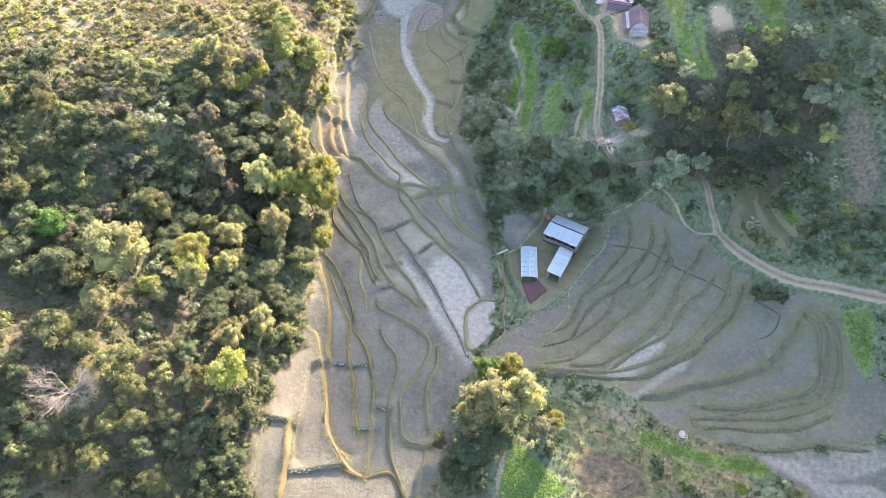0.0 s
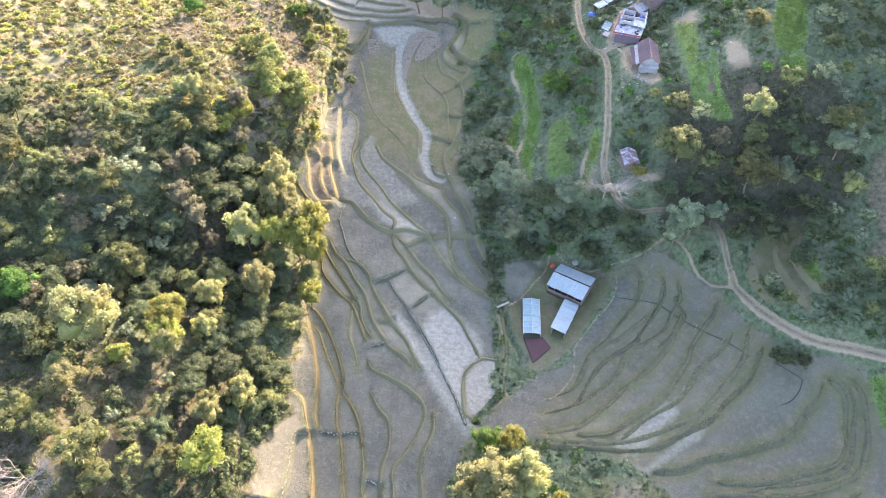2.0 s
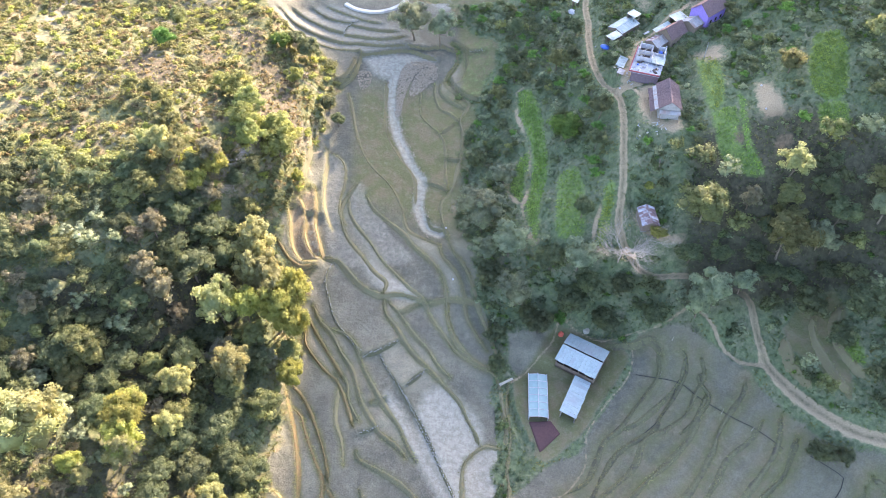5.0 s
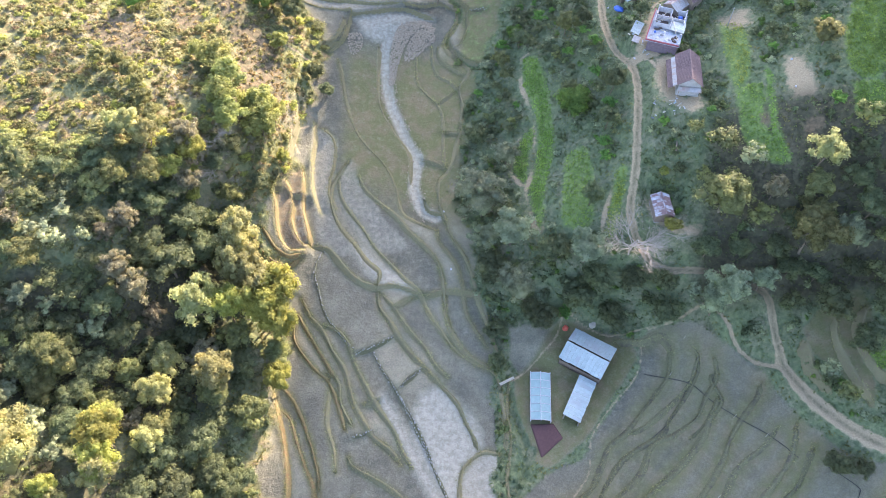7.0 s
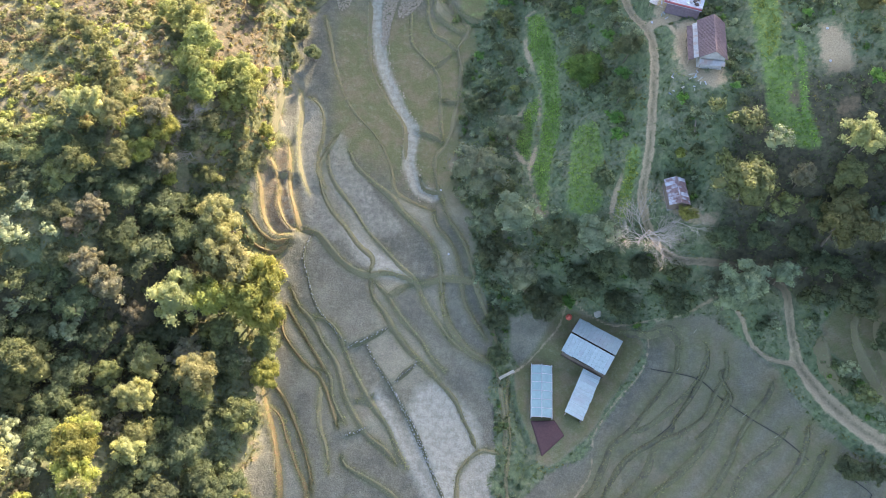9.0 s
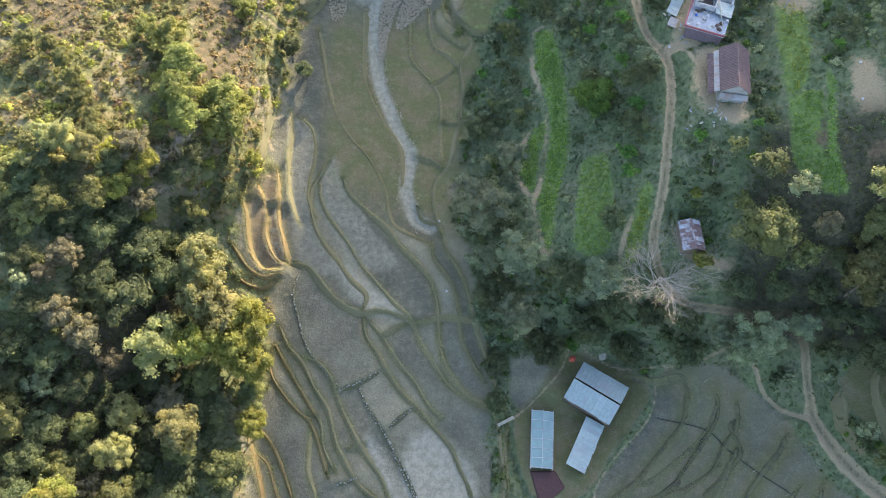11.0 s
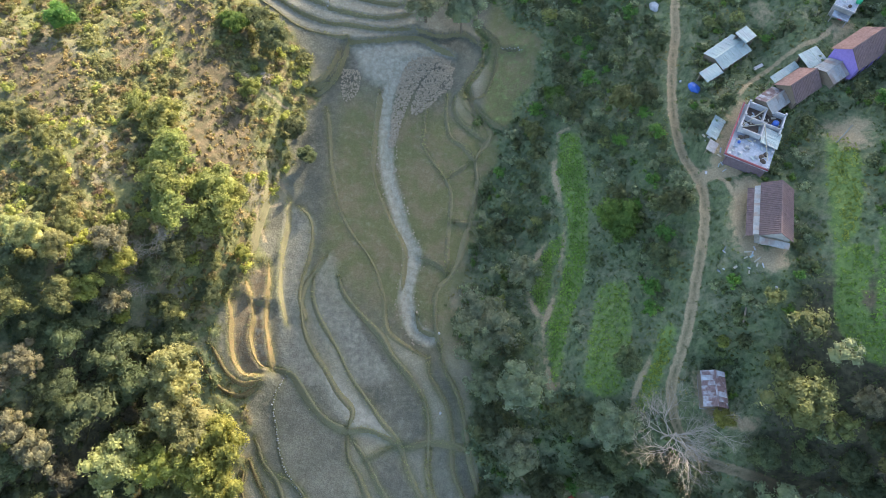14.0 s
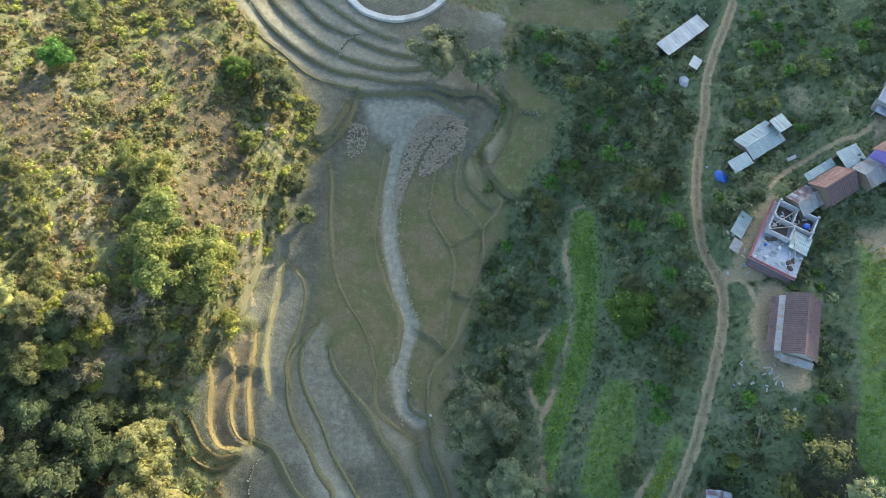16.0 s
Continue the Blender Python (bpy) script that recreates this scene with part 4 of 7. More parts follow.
    label = np.zeros(ZZ.shape, int)
    rng = random.Random(4)
    tints, queue = [0.5], []
    for j, i in zip(*np.nonzero(field & ~wall)):
        if label[j, i]:
            continue
        tints.append(rng.random())
        label[j, i] = len(tints) - 1
        queue.append((j, i))
        while queue:
            b, a = queue.pop()
            for q, p in ((b + 1, a), (b - 1, a), (b, a + 1), (b, a - 1)):
                if not label[q, p] and field[q, p] and not wall[q, p]:
                    label[q, p] = label[b, a]
                    queue.append((q, p))
    tint = np.array(tints)[label]
    for _ in range(3):
        spread_out = np.maximum.reduce([np.where(label > 0, tint, 0), np.roll(np.where(label > 0, tint, 0), 1, 0), np.roll(np.where(label > 0, tint, 0), 1, 1), np.roll(np.where(label > 0, tint, 0), -1, 0), np.roll(np.where(label > 0, tint, 0), -1, 1)])
        grown = (label == 0) & (spread_out > 0)
        tint = np.where(grown, spread_out, tint)
        label = np.where(grown, 1, label)
    PLOT[..., 0] = tint * np.where(XX > 40, 0.45 - 0.3 * step01((XX - 55) / 20) * step01((110 - YY) / 15), 1.0)
    # south-west soils darkened again: the soft shadow edge is put into their colour
    PLOT[..., 0] *= 1 - 0.6 * step01((-16 - XX) / 6) * step01((112 - YY) / 8)
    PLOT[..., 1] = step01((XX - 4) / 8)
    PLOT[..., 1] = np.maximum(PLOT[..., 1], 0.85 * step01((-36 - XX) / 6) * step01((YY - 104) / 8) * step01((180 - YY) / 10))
    knoll_top = step01((XX - 27) / 5) * step01((74 - XX) / 6) * step01((92 - YY) / 5)
    PLOT[..., 1] *= 1 - knoll_top
    PLOT[..., 2] = 0
    w = window(road, 4)
    dist, side = near_curve(XX[w], YY[w], road)
    PLOT[w][..., 2] = np.exp(-(dist / 0.42) ** 2)
    # the worn lie of the hillsides
    rough = (1 - np.clip(COVER.max(axis=2), 0, 1)) * (np.hypot(XX, YY - 150) < 260)
    ZZ[:] += rough * (0.35 * np.sin(XX * 0.9 + np.sin(YY * 0.7) * 1.3) * np.sin(YY * 0.8 + np.sin(XX * 0.6)) + 0.15 * np.sin(XX * 2.3 + YY) * np.sin(YY * 2.1 - XX))


lay_ground()


def height(x, y):
    """Height of the finished ground."""
    x, y = np.asarray(x, float), np.asarray(y, float)
    i, j = np.clip(np.searchsorted(GX, x) - 1, 0, len(GX) - 2), np.clip(np.searchsorted(GY, y) - 1, 0, len(GY) - 2)
    u, v = (x - GX[i]) / (GX[i + 1] - GX[i]), (y - GY[j]) / (GY[j + 1] - GY[j])
    return (ZZ[j, i] * (1 - u) + ZZ[j, i + 1] * u) * (1 - v) + (ZZ[j + 1, i] * (1 - u) + ZZ[j + 1, i + 1] * u) * v


def cover_at(x, y):
    i, j = np.clip(np.searchsorted(GX, x), 0, len(GX) - 1), np.clip(np.searchsorted(GY, y), 0, len(GY) - 1)
    return COVER[j, i]


def raw_mesh(name, verts, faces, smooth=False):
    """A mesh from arrays; all faces have the same number of corners."""
    verts, faces = np.asarray(verts, np.float32), np.asarray(faces, np.int32)
    me = bpy.data.meshes.new(name)
    k = faces.shape[1]
    me.vertices.add(len(verts)), me.loops.add(faces.size), me.polygons.add(len(faces))
    me.vertices.foreach_set("co", verts.ravel())
    me.loops.foreach_set("vertex_index", faces.ravel())
    me.polygons.foreach_set("loop_start", np.arange(0, faces.size, k, dtype=np.int32))
    me.polygons.foreach_set("use_smooth", np.full(len(faces), smooth))
    me.update(calc_edges=True)
    return me


def grid_faces(rows, cols):
    a = (np.arange(rows - 1)[:, None] * cols + np.arange(cols - 1)[None, :]).ravel()
    return np.column_stack([a, a + 1, a + cols + 1, a + cols])


def build_ground():
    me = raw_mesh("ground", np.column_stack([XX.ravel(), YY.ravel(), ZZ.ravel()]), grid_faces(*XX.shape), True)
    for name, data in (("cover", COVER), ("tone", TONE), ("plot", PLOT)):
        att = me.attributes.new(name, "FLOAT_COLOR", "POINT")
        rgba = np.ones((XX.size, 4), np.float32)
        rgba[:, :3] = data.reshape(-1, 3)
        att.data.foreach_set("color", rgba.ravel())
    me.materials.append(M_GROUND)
    return tagged(new("ground", me), "terraced valley ground of grey fallow paddies, dirt ways and grassy slopes", "ground", kind="structure")


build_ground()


# ---- helpers for things ----
def part(name, bm, material, parent=None, label=""):
    """Links a bmesh or a mesh as one object, under a thing or a part."""
    if isinstance(bm, bmesh.types.BMesh):
        me = bpy.data.meshes.new(name)
        bm.to_mesh(me)
        bm.free()
    else:
        me = bm
    if not me.materials:
        me.materials.append(material)
    ob = new(name, me)
    if parent:
        ob.parent = parent
    return tagged(ob, label)


def empty(name, m, label, category, group=""):
    ob = new(name)
    ob.empty_display_size = 0.3
    ob.matrix_basis = m
    return tagged(ob, label, category, group)


def box(bm, x0, y0, z0, x1, y1, z1, bevel=0.0):
    made = bmesh.ops.create_cube(bm, size=1.0)["verts"]
    bmesh.ops.scale(bm, vec=(x1 - x0, y1 - y0, z1 - z0), verts=made)
    bmesh.ops.translate(bm, vec=((x0 + x1) / 2, (y0 + y1) / 2, (z0 + z1) / 2), verts=made)
    if bevel:
        edges = list({e for v in made for e in v.link_edges})
        bmesh.ops.bevel(bm, geom=edges, offset=bevel, segments=1, affect="EDGES")
    return bm


def tube_mesh(name, points, radii, sides=6):
    """A tapered tube along points."""
    p, r = np.asarray(points, float), np.broadcast_to(np.asarray(radii, float), (len(points),))
    d = np.gradient(p, axis=0)
    d /= np.maximum(np.linalg.norm(d, axis=1), 1e-9)[:, None]
    ref = np.where(np.abs(d[:, 2:3]) > 0.9, [[1.0, 0, 0]], [[0, 0, 1.0]])
    u = np.cross(d, ref)
    u /= np.maximum(np.linalg.norm(u, axis=1), 1e-9)[:, None]
    v = np.cross(d, u)
    a = np.linspace(0, 2 * np.pi, sides, endpoint=False)
    verts = (p[:, None] + r[:, None, None] * (np.cos(a)[None, :, None] * u[:, None] + np.sin(a)[None, :, None] * v[:, None])).reshape(-1, 3)
    faces = []
    for i in range(len(p) - 1):
        for k in range(sides):
            faces.append((i * sides + k, i * sides + (k + 1) % sides, (i + 1) * sides + (k + 1) % sides, (i + 1) * sides + k))
    return verts, np.array(faces)


def merged(name, pieces, smooth=False):
    verts, faces, base = [], [], 0
    for v, f in pieces:
        verts.append(v), faces.append(f + base)
        base += len(v)
    return raw_mesh(name, np.vstack(verts), np.vstack(faces), smooth)


# ---- leaves ----
def leaf_cards(centres, normals, sizes, rng, long=1.6):
    """Small leaf sprays, one triangle each, facing roughly along normals."""
    n = len(centres)
    t = rng.normal(size=(n, 3))
    t -= normals * (t * normals).sum(1)[:, None]
    t /= np.linalg.norm(t, axis=1)[:, None]
    b = np.cross(normals, t)
    a = sizes[:, None] * 0.62
    v = np.stack([centres - t * a * long * 0.5 - b * a * 0.6, centres + t * a * long, centres - t * a * long * 0.3 + b * a * 0.8], axis=1).reshape(-1, 3)
    return v, np.arange(3 * n).reshape(n, 3)


def unit(v):
    return v / np.maximum(np.linalg.norm(v, axis=1), 1e-9)[:, None]


# ---- field banks ----
def bank(kind, curve, rng):
    x, y = curve[:, 0], curve[:, 1]
    n = len(curve)
    d = np.gradient(curve, axis=0)
    d /= np.maximum(np.hypot(d[:, 0], d[:, 1]), 1e-6)[:, None]
    nx, ny = -d[:, 1], d[:, 0]
    half, high = {"g": (0.23, 0.3), "n": (0.27, 0.24), "w": (0.32, 0.3), "s": (0.2, 0.15)}[kind]
    half, high = (half * 1.25, high * 1.3) if x.mean() > 20 else (half, high)
    half, high = (half * 0.65, high * 0.7) if y.mean() > 228 else (half, high)
    wide = half * (1 + 0.18 * np.sin(np.arange(n) * 0.4 + rng.uniform(0, 6)) + 0.25 * np.sin(np.arange(n) * 0.13 + rng.uniform(0, 6)) + rng.normal(0, 0.08, n))
    tall = high * (1 + 0.25 * np.sin(np.arange(n) * 0.23 + rng.uniform(0, 6)) + rng.normal(0, 0.09, n))
    fade = np.clip(np.minimum(np.arange(n), np.arange(n)[::-1]) / 2.0, 0.15, 1)
    verts = []
    for k, (off, up) in enumerate(((-2.1, -0.2), (-1.0, 0.45), (-0.3, 0.95), (0.4, 0.9), (1.05, 0.45), (2.1, -0.2))):
        px, py = x + nx * off * wide * fade, y + ny * off * wide * fade
        pz = height(px, py) + up * tall * fade + (rng.normal(0, 0.018, n) if 0 < k < 5 else -0.05)
        if 0 < k < 5:
            pz = np.maximum(pz, height(x, y) * 0.5 + pz * 0.5)
        verts.append(np.column_stack([px, py, pz]))
    verts = np.array(verts).transpose(1, 0, 2).reshape(-1, 3)
    return raw_mesh("field_bank", verts, grid_faces(n, 6), True)


def rock(rng, size):
    """One uneven stone: a squashed, jittered box with cut corners."""
    v = np.array([(x, y, z) for x in (-1, 1) for y in (-1, 1) for z in (-1, 1)], float)
    v *= 1 + rng.uniform(-0.35, 0.2, v.shape)
    v *= np.array([1, rng.uniform(0.6, 1), rng.uniform(0.45, 0.8)]) * size / 2
    a = rng.uniform(0, 6.28)
    v[:, :2] = v[:, :2] @ np.array([(math.cos(a), math.sin(a)), (-math.sin(a), math.cos(a))])
    return v, np.array([(0, 1, 3, 2), (4, 6, 7, 5), (0, 4, 5, 1), (2, 3, 7, 6), (0, 2, 6, 4), (1, 5, 7, 3)])


def build_banks():
    rng = np.random.default_rng(5)
    for kind, c in BUNDS:
        me = bank(kind, c, rng)
        if kind == "s":
            ob = part("stone_bank", me, M_GREEN_BANK)
            tagged(ob, "low earth bank between paddies edged with pale field stones", "field bank", "paddy banks")
            row = []
            for p in smooth_curve(c[::3] if len(c) > 6 else c, 0.5):
                v, f = rock(rng, rng.uniform(0.2, 0.38))
                q = p + rng.normal(0, 0.12, 2)
                row.append((v + (q[0], q[1], float(height(q[0], q[1])) + 0.22), f))
            tagged(part("stone_edging", merged("stone_edging", row), M_STONE, ob, "row of pale grey field stones"), kind="stuff")
        else:
            ob = part("grass_bank", me, M_GOLD if kind == "g" else M_GREEN_BANK if c[:, 0].mean() > 20 and not (c[:, 0].mean() > 80 and c[:, 1].mean() > 125) else M_BUND)
            count = int(len(c) * {"g": 22, "w": 14, "n": 10}[kind])
            at = c[rng.integers(0, len(c), count)] + rng.normal(0, {"g": 0.4, "w": 0.34, "n": 0.28}[kind], (count, 2))
            p = np.column_stack([at, height(at[:, 0], at[:, 1]) + rng.uniform(0.08, 0.34, count)])
            v, f = leaf_cards(p, unit(rng.normal(0, 0.7, p.shape) + (0, 0, 0.9)), rng.uniform(0.1, 0.26, count), rng, 2.0)
            tagged(part("grass", raw_mesh("grass", v, f), M_BANK_GRASS, ob, "loose dry grass on the bank"), kind="stuff")
            tagged(ob, "narrow grassy earth bank between fallow paddies" if kind == "n" else "broad bank of dry yellow grass edging a paddy terrace", "field bank", "paddy banks")


build_banks()


# ---- trees ----
def ball(level):
    """A round of triangles, one metre in radius."""
    bm = bmesh.new()
    bmesh.ops.create_icosphere(bm, subdivisions=level, radius=1.0)
    v, f = np.array([p.co[:] for p in bm.verts]), np.array([[p.index for p in q.verts] for q in bm.faces])
    bm.free()
    return v, f


ROUND = ball(1)
LUMP = (np.array([(1, 0, 0), (0, 1, 0), (-1, 0, 0), (0, -1, 0), (0, 0, 1), (0, 0, -1)], float) * 1.1, np.array([(0, 1, 4), (1, 2, 4), (2, 3, 4), (3, 0, 4), (1, 0, 5), (2, 1, 5), (3, 2, 5), (0, 3, 5)]))


def crown(rng, clumps, per, card, squash=0.8, hollow=0.45, low=0.2, high=0.4, core=None):
    """A crown one metre in radius: uneven bunches of foliage, each a ragged mass set with leaf sprays."""
    c = unit(rng.normal(size=(clumps, 3)))
    c[:, 2] = np.where(c[:, 2] < -0.3, -c[:, 2] * rng.uniform(0, 1, clumps), c[:, 2])
    radius = rng.uniform(hollow, 0.8, clumps) * (1 + 0.16 * np.sin(3 * np.arctan2(c[:, 1], c[:, 0]) + rng.uniform(0, 6)))
    c = c * radius[:, None] * (1, 1, squash)
    size = rng.uniform(low, high, clumps)
    c[0], size[0] = (0, 0, 0.05), 0.66
    c[1], size[1] = (rng.uniform(-0.3, 0.3), rng.uniform(-0.3, 0.3), -0.1), 0.62
    k = np.repeat(np.arange(clumps), per)
    d = unit(rng.normal(size=(len(k), 3)) + (0, 0, 0.45) + unit(c)[k] * 0.5)
    p = c[k] + d * (np.minimum(size, 0.5)[k] * rng.uniform(0.72, 1.16, len(k)))[:, None] * (1, 1, 0.85)
    normal = unit(d * 0.8 + p * 0.3 + rng.normal(0, 0.6, d.shape))
    v, f = leaf_cards(p, normal, card * rng.uniform(0.6, 1.35, len(k)), rng)
    bv, bf = core or ROUND
    mass = c[:, None] + bv[None] * (np.minimum(size, 0.44 if core else 1.0)[:, None] * 0.68 * (1 + rng.normal(0, 0.15, (clumps, len(bv)))))[..., None] * (1, 1, 0.8)
    faces = (bf[None] + (np.arange(clumps) * len(bv))[:, None, None]).reshape(-1, 3)
    return np.vstack([mass.reshape(-1, 3), v]), np.vstack([faces, f + clumps * len(bv)])


def limbs(rng, height_, spread_, count, trunk, levels=2, droop=0.0, lean=0.0, twigs=False):
    """A tapered trunk that forks into limbs."""
    out = []

    def grow(start, way, length, radius, level):
        n = 5 if level < 3 else 2
        pts = [start]
        w = way
        for _ in range(n):
            w = w + rng.normal(0, 0.14, 3) + (0, 0, 0.05 - droop * level)
            w = w / np.linalg.norm(w)
            pts.append(pts[-1] + w * length / n)
        out.append(tube_mesh("limb", pts, np.linspace(radius, radius * 0.35, n + 1), (7, 5, 4, 3)[min(level, 3)]))
        if level < levels:
            for i in range(count if level == 0 else ((6, 6, 5, 3)[level] if twigs else 3 + (level < 2))):
                k = rng.integers(min(2, n - 1), n + 1)
                a = rng.uniform(0, 6.28) if level == 0 else rng.uniform(-1.2, 1.2) + math.atan2(way[1], way[0])
                side = np.array([math.cos(a), math.sin(a), rng.uniform(0.1, 0.75)])
                grow(pts[k], side / np.linalg.norm(side), length * rng.uniform(0.5, 0.75) * (spread_ if level == 0 else 1), radius * 0.5, level + 1)

    grow(np.zeros(3) - (0, 0, 0.25), np.array([lean, 0.05, 1.0]), height_, trunk, 0)
    return out


TREE_WORDS = {
    "d": "dark green broad-leaved tree with a dense uneven crown", "o": "olive green tree with a dusty sunlit crown on the slope", "y": "yellow-green tree with a wide clumped crown",
    "g": "fresh green tree standing out among darker ones", "h": "brownish dry-leaved tree with a thin airy crown", "e": "pale dusty olive tree at the sunlit edge of the wood", "l": "tree with large glossy leaves in bunches",
    "t": "tall grey-green feathery tree at the foot of the slope", "b": "leafless pale tree with bare spreading twigs"}
TREES, CROWNS, WOODS = {}, {}, {}


def tree_kinds():
    """Each kind in a few forms, five metres in crown radius and ten high."""
    for key, forms, clumps, per, card, squash, hollow, low, high in (
            ("d", 4, 30, 86, 0.066, 0.85, 0.4, 0.2, 0.34), ("o", 4, 32, 86, 0.062, 0.85, 0.4, 0.17, 0.32), ("y", 2, 32, 90, 0.06, 0.78, 0.45, 0.17, 0.32), ("g", 2, 28, 86, 0.066, 0.85, 0.4, 0.18, 0.34),
            ("h", 3, 36, 74, 0.058, 1.0, 0.35, 0.12, 0.26), ("e", 2, 38, 84, 0.056, 1.0, 0.4, 0.13, 0.28), ("l", 3, 30, 84, 0.076, 0.9, 0.42, 0.18, 0.32), ("t", 2, 40, 100, 0.048, 1.0, 0.35, 0.11, 0.25)):
        for form in range(forms):
            rng = np.random.default_rng(ord(key) * 17 + form)
            ob = empty("tree", pose(0, 0, -400), TREE_WORDS[key], "tree", "trees of the valley sides")
            part("trunk", merged("trunk", limbs(rng, 6.5, 0.8, 4, 0.26, 1)), M_BARK, ob)
            v, f = crown(rng, clumps, per, card, squash, hollow, low, high)
            part("crown", raw_mesh("crown", v * (5.7, 5.7, 5.4) + (0, 0, 6.0), f, True), LEAVES[key], ob)
            TREES.setdefault(key, []).append(ob)
            v, f = crown(rng, 20, 26, card * 1.4, squash, hollow, low + 0.04, high + 0.06, LUMP)
            CROWNS.setdefault(key, []).append((v * (5, 5, 5) + (0, 0, 6.0), f))
    for form in range(2):
        rng = np.random.default_rng(70 + form)
        ob = empty("bare_tree", pose(0, 0, -400), TREE_WORDS["b"], "tree", "trees of the valley sides")
        part("trunk", merged("trunk", limbs(rng, 4.2, 1.25, 13, 0.11, 4, twigs=True)), M_PALE_BARK, ob)
        TREES.setdefault("b", []).append(ob)


tree_kinds()
PLACED = []
tree_rng = random.Random(11)


def plant(key, x, y, wide, tall):
    proto = tree_rng.choice(TREES[key])
    wide = wide * 1.1 if key == "b" else wide
    m = pose(x, y, float(height(x, y)) - 0.15, 0, 0, tree_rng.uniform(0, 360)) @ Matrix.Diagonal((wide / 10.0, wide / 10.0 * tree_rng.uniform(0.92, 1.08), tall / 10.0, 1))
    PLACED.append((x, y, wide))
    if key != "b" and len(PLACED) > 290:
        v, f = CROWNS[key][TREES[key].index(proto)]
        a = np.array(m)
        WOODS.setdefault(key, []).append((v @ a[:3, :3].T + a[:3, 3], f))
        return None
    return copy_thing(proto, m)


def plant_row(text):
    """Rows of: kind, place east and north, width of the crown, height."""
    v = text.split()
    for i in range(0, len(v), 5):
        wide = float(v[i + 3])
        plant(v[i], float(v[i + 1]), float(v[i + 2]), wide, max(float(v[i + 4]), wide * 0.8))


plant_row("e -43.6 163.9 11.0 15.9 e -44.1 157.7 9.2 13.2 e -40.4 156.0 10.9 15.7 y -34.7 154.2 10.5 16.8 e -50.4 147.7 10.6 15.1 y -44.3 148.2 7.8 12.7")
plant_row("y -37.7 149.1 9.8 15.7 y -34.2 146.7 9.2 14.9 o -35.2 141.8 8.2 7.2 o -42.9 143.8 7.5 6.6 e -44.6 133.2 9.2 13.2 e -55.2 135.7 7.7 9.6")
plant_row("y -33.6 135.8 6.9 11.1 h -65.0 160.5 7.0 8.3 h -64.7 150.8 7.4 8.9 h -61.5 148.5 8.5 10.2 h -59.2 145.7 5.7 6.9 h -67.5 157.1 5.4 6.5")
plant_row("h -51.6 156.9 4.4 5.2 d -57.2 155.9 11.5 8.1 d -52.6 162.0 9.2 5.7 d -55.2 166.5 10.2 7.1 d -61.8 166.1 8.2 5.8 d -47.5 171.4 7.3 5.1")
plant_row("d -67.3 144.3 8.4 5.9 d -64.7 140.1 7.6 5.3 d -70.3 151.5 5.8 4.1 d -68.4 132.7 8.4 5.9 o -62.3 133.3 6.6 6.6 d -61.2 158.5 7.2 5.0")
plant_row("d -71.3 159.7 5.9 4.1 o -68.8 169.9 8.0 8.0 o -62.0 172.9 7.7 7.7 y -58.5 175.1 5.7 8.0 y -54.5 172.8 3.7 5.2 h -55.7 173.5 6.9 8.3")
plant_row("o -47.8 175.8 6.1 6.1 b -51.3 179.5 8.8 6.2 d -66.2 168.1 6.1 4.3 d -41.8 180.7 5.7 4.0 d -58.2 171.3 7.4 5.2 d -52.6 143.5 7.5 4.6")
plant_row("h -38.6 138.3 5.9 7.1 l -53.9 209.2 8.5 7.2 l -49.8 201.8 8.8 7.5 l -50.1 195.6 8.1 6.9 l -48.3 191.3 8.5 7.2 l -42.5 197.6 9.6 8.1")
plant_row("l -41.7 192.9 9.6 8.1 l -39.8 198.6 7.0 5.9 l -58.7 211.8 5.7 4.9 y -37.4 189.4 3.7 5.2 o -80.1 204.2 4.9 4.9 o -75.4 203.7 4.9 4.9")
plant_row("o -72.3 200.5 4.9 4.9 o -69.4 196.4 4.5 4.5 o -66.5 191.7 4.8 4.8 o -63.9 187.0 4.7 4.7 o -62.5 183.7 5.2 5.2 e -66.3 180.4 7.0 8.7")
plant_row("e -63.1 179.5 6.1 7.6 e -70.0 181.7 4.5 5.7 h -55.5 182.8 7.8 9.4 b -51.1 185.4 7.9 5.5 y -54.4 180.4 6.9 9.6 o -53.0 187.9 3.8 3.8")
plant_row("o -41.8 186.0 4.8 4.8 d -47.4 185.5 6.6 4.7 d -50.1 181.3 6.6 4.6 d -59.9 179.0 6.3 4.4 d -72.6 173.5 6.0 4.2 d -66.5 175.3 5.6 3.9")
plant_row("e -75.9 113.5 13.3 16.6 o -74.2 133.2 10.6 10.6 e -56.0 128.9 7.9 9.8 y -61.5 117.8 8.8 12.3 e -54.5 118.5 7.0 8.8 e -60.4 110.5 7.7 9.7")
plant_row("o -38.1 127.8 8.9 8.9 d -46.3 120.2 9.3 6.5 d -52.4 117.4 7.9 5.5 e -44.2 104.5 7.5 9.4 e -49.9 98.4 6.4 8.0 o -39.9 106.2 5.8 5.8")
plant_row("d -54.4 103.7 7.4 5.2 y -69.3 107.7 5.0 7.0 e -76.1 98.6 8.1 10.2 d -40.8 137.6 8.1 5.0 o -45.5 130.4 7.8 6.9 d -89.0 126.0 8.4 5.9")
plant_row("d -43.4 115.0 7.4 5.2 d -54.7 108.8 7.0 4.9 d -38.1 114.9 5.7 4.0 d -69.7 127.1 7.4 5.2 g -96.1 122.8 10.0 8.5 e -76.3 112.6 13.2 16.5")
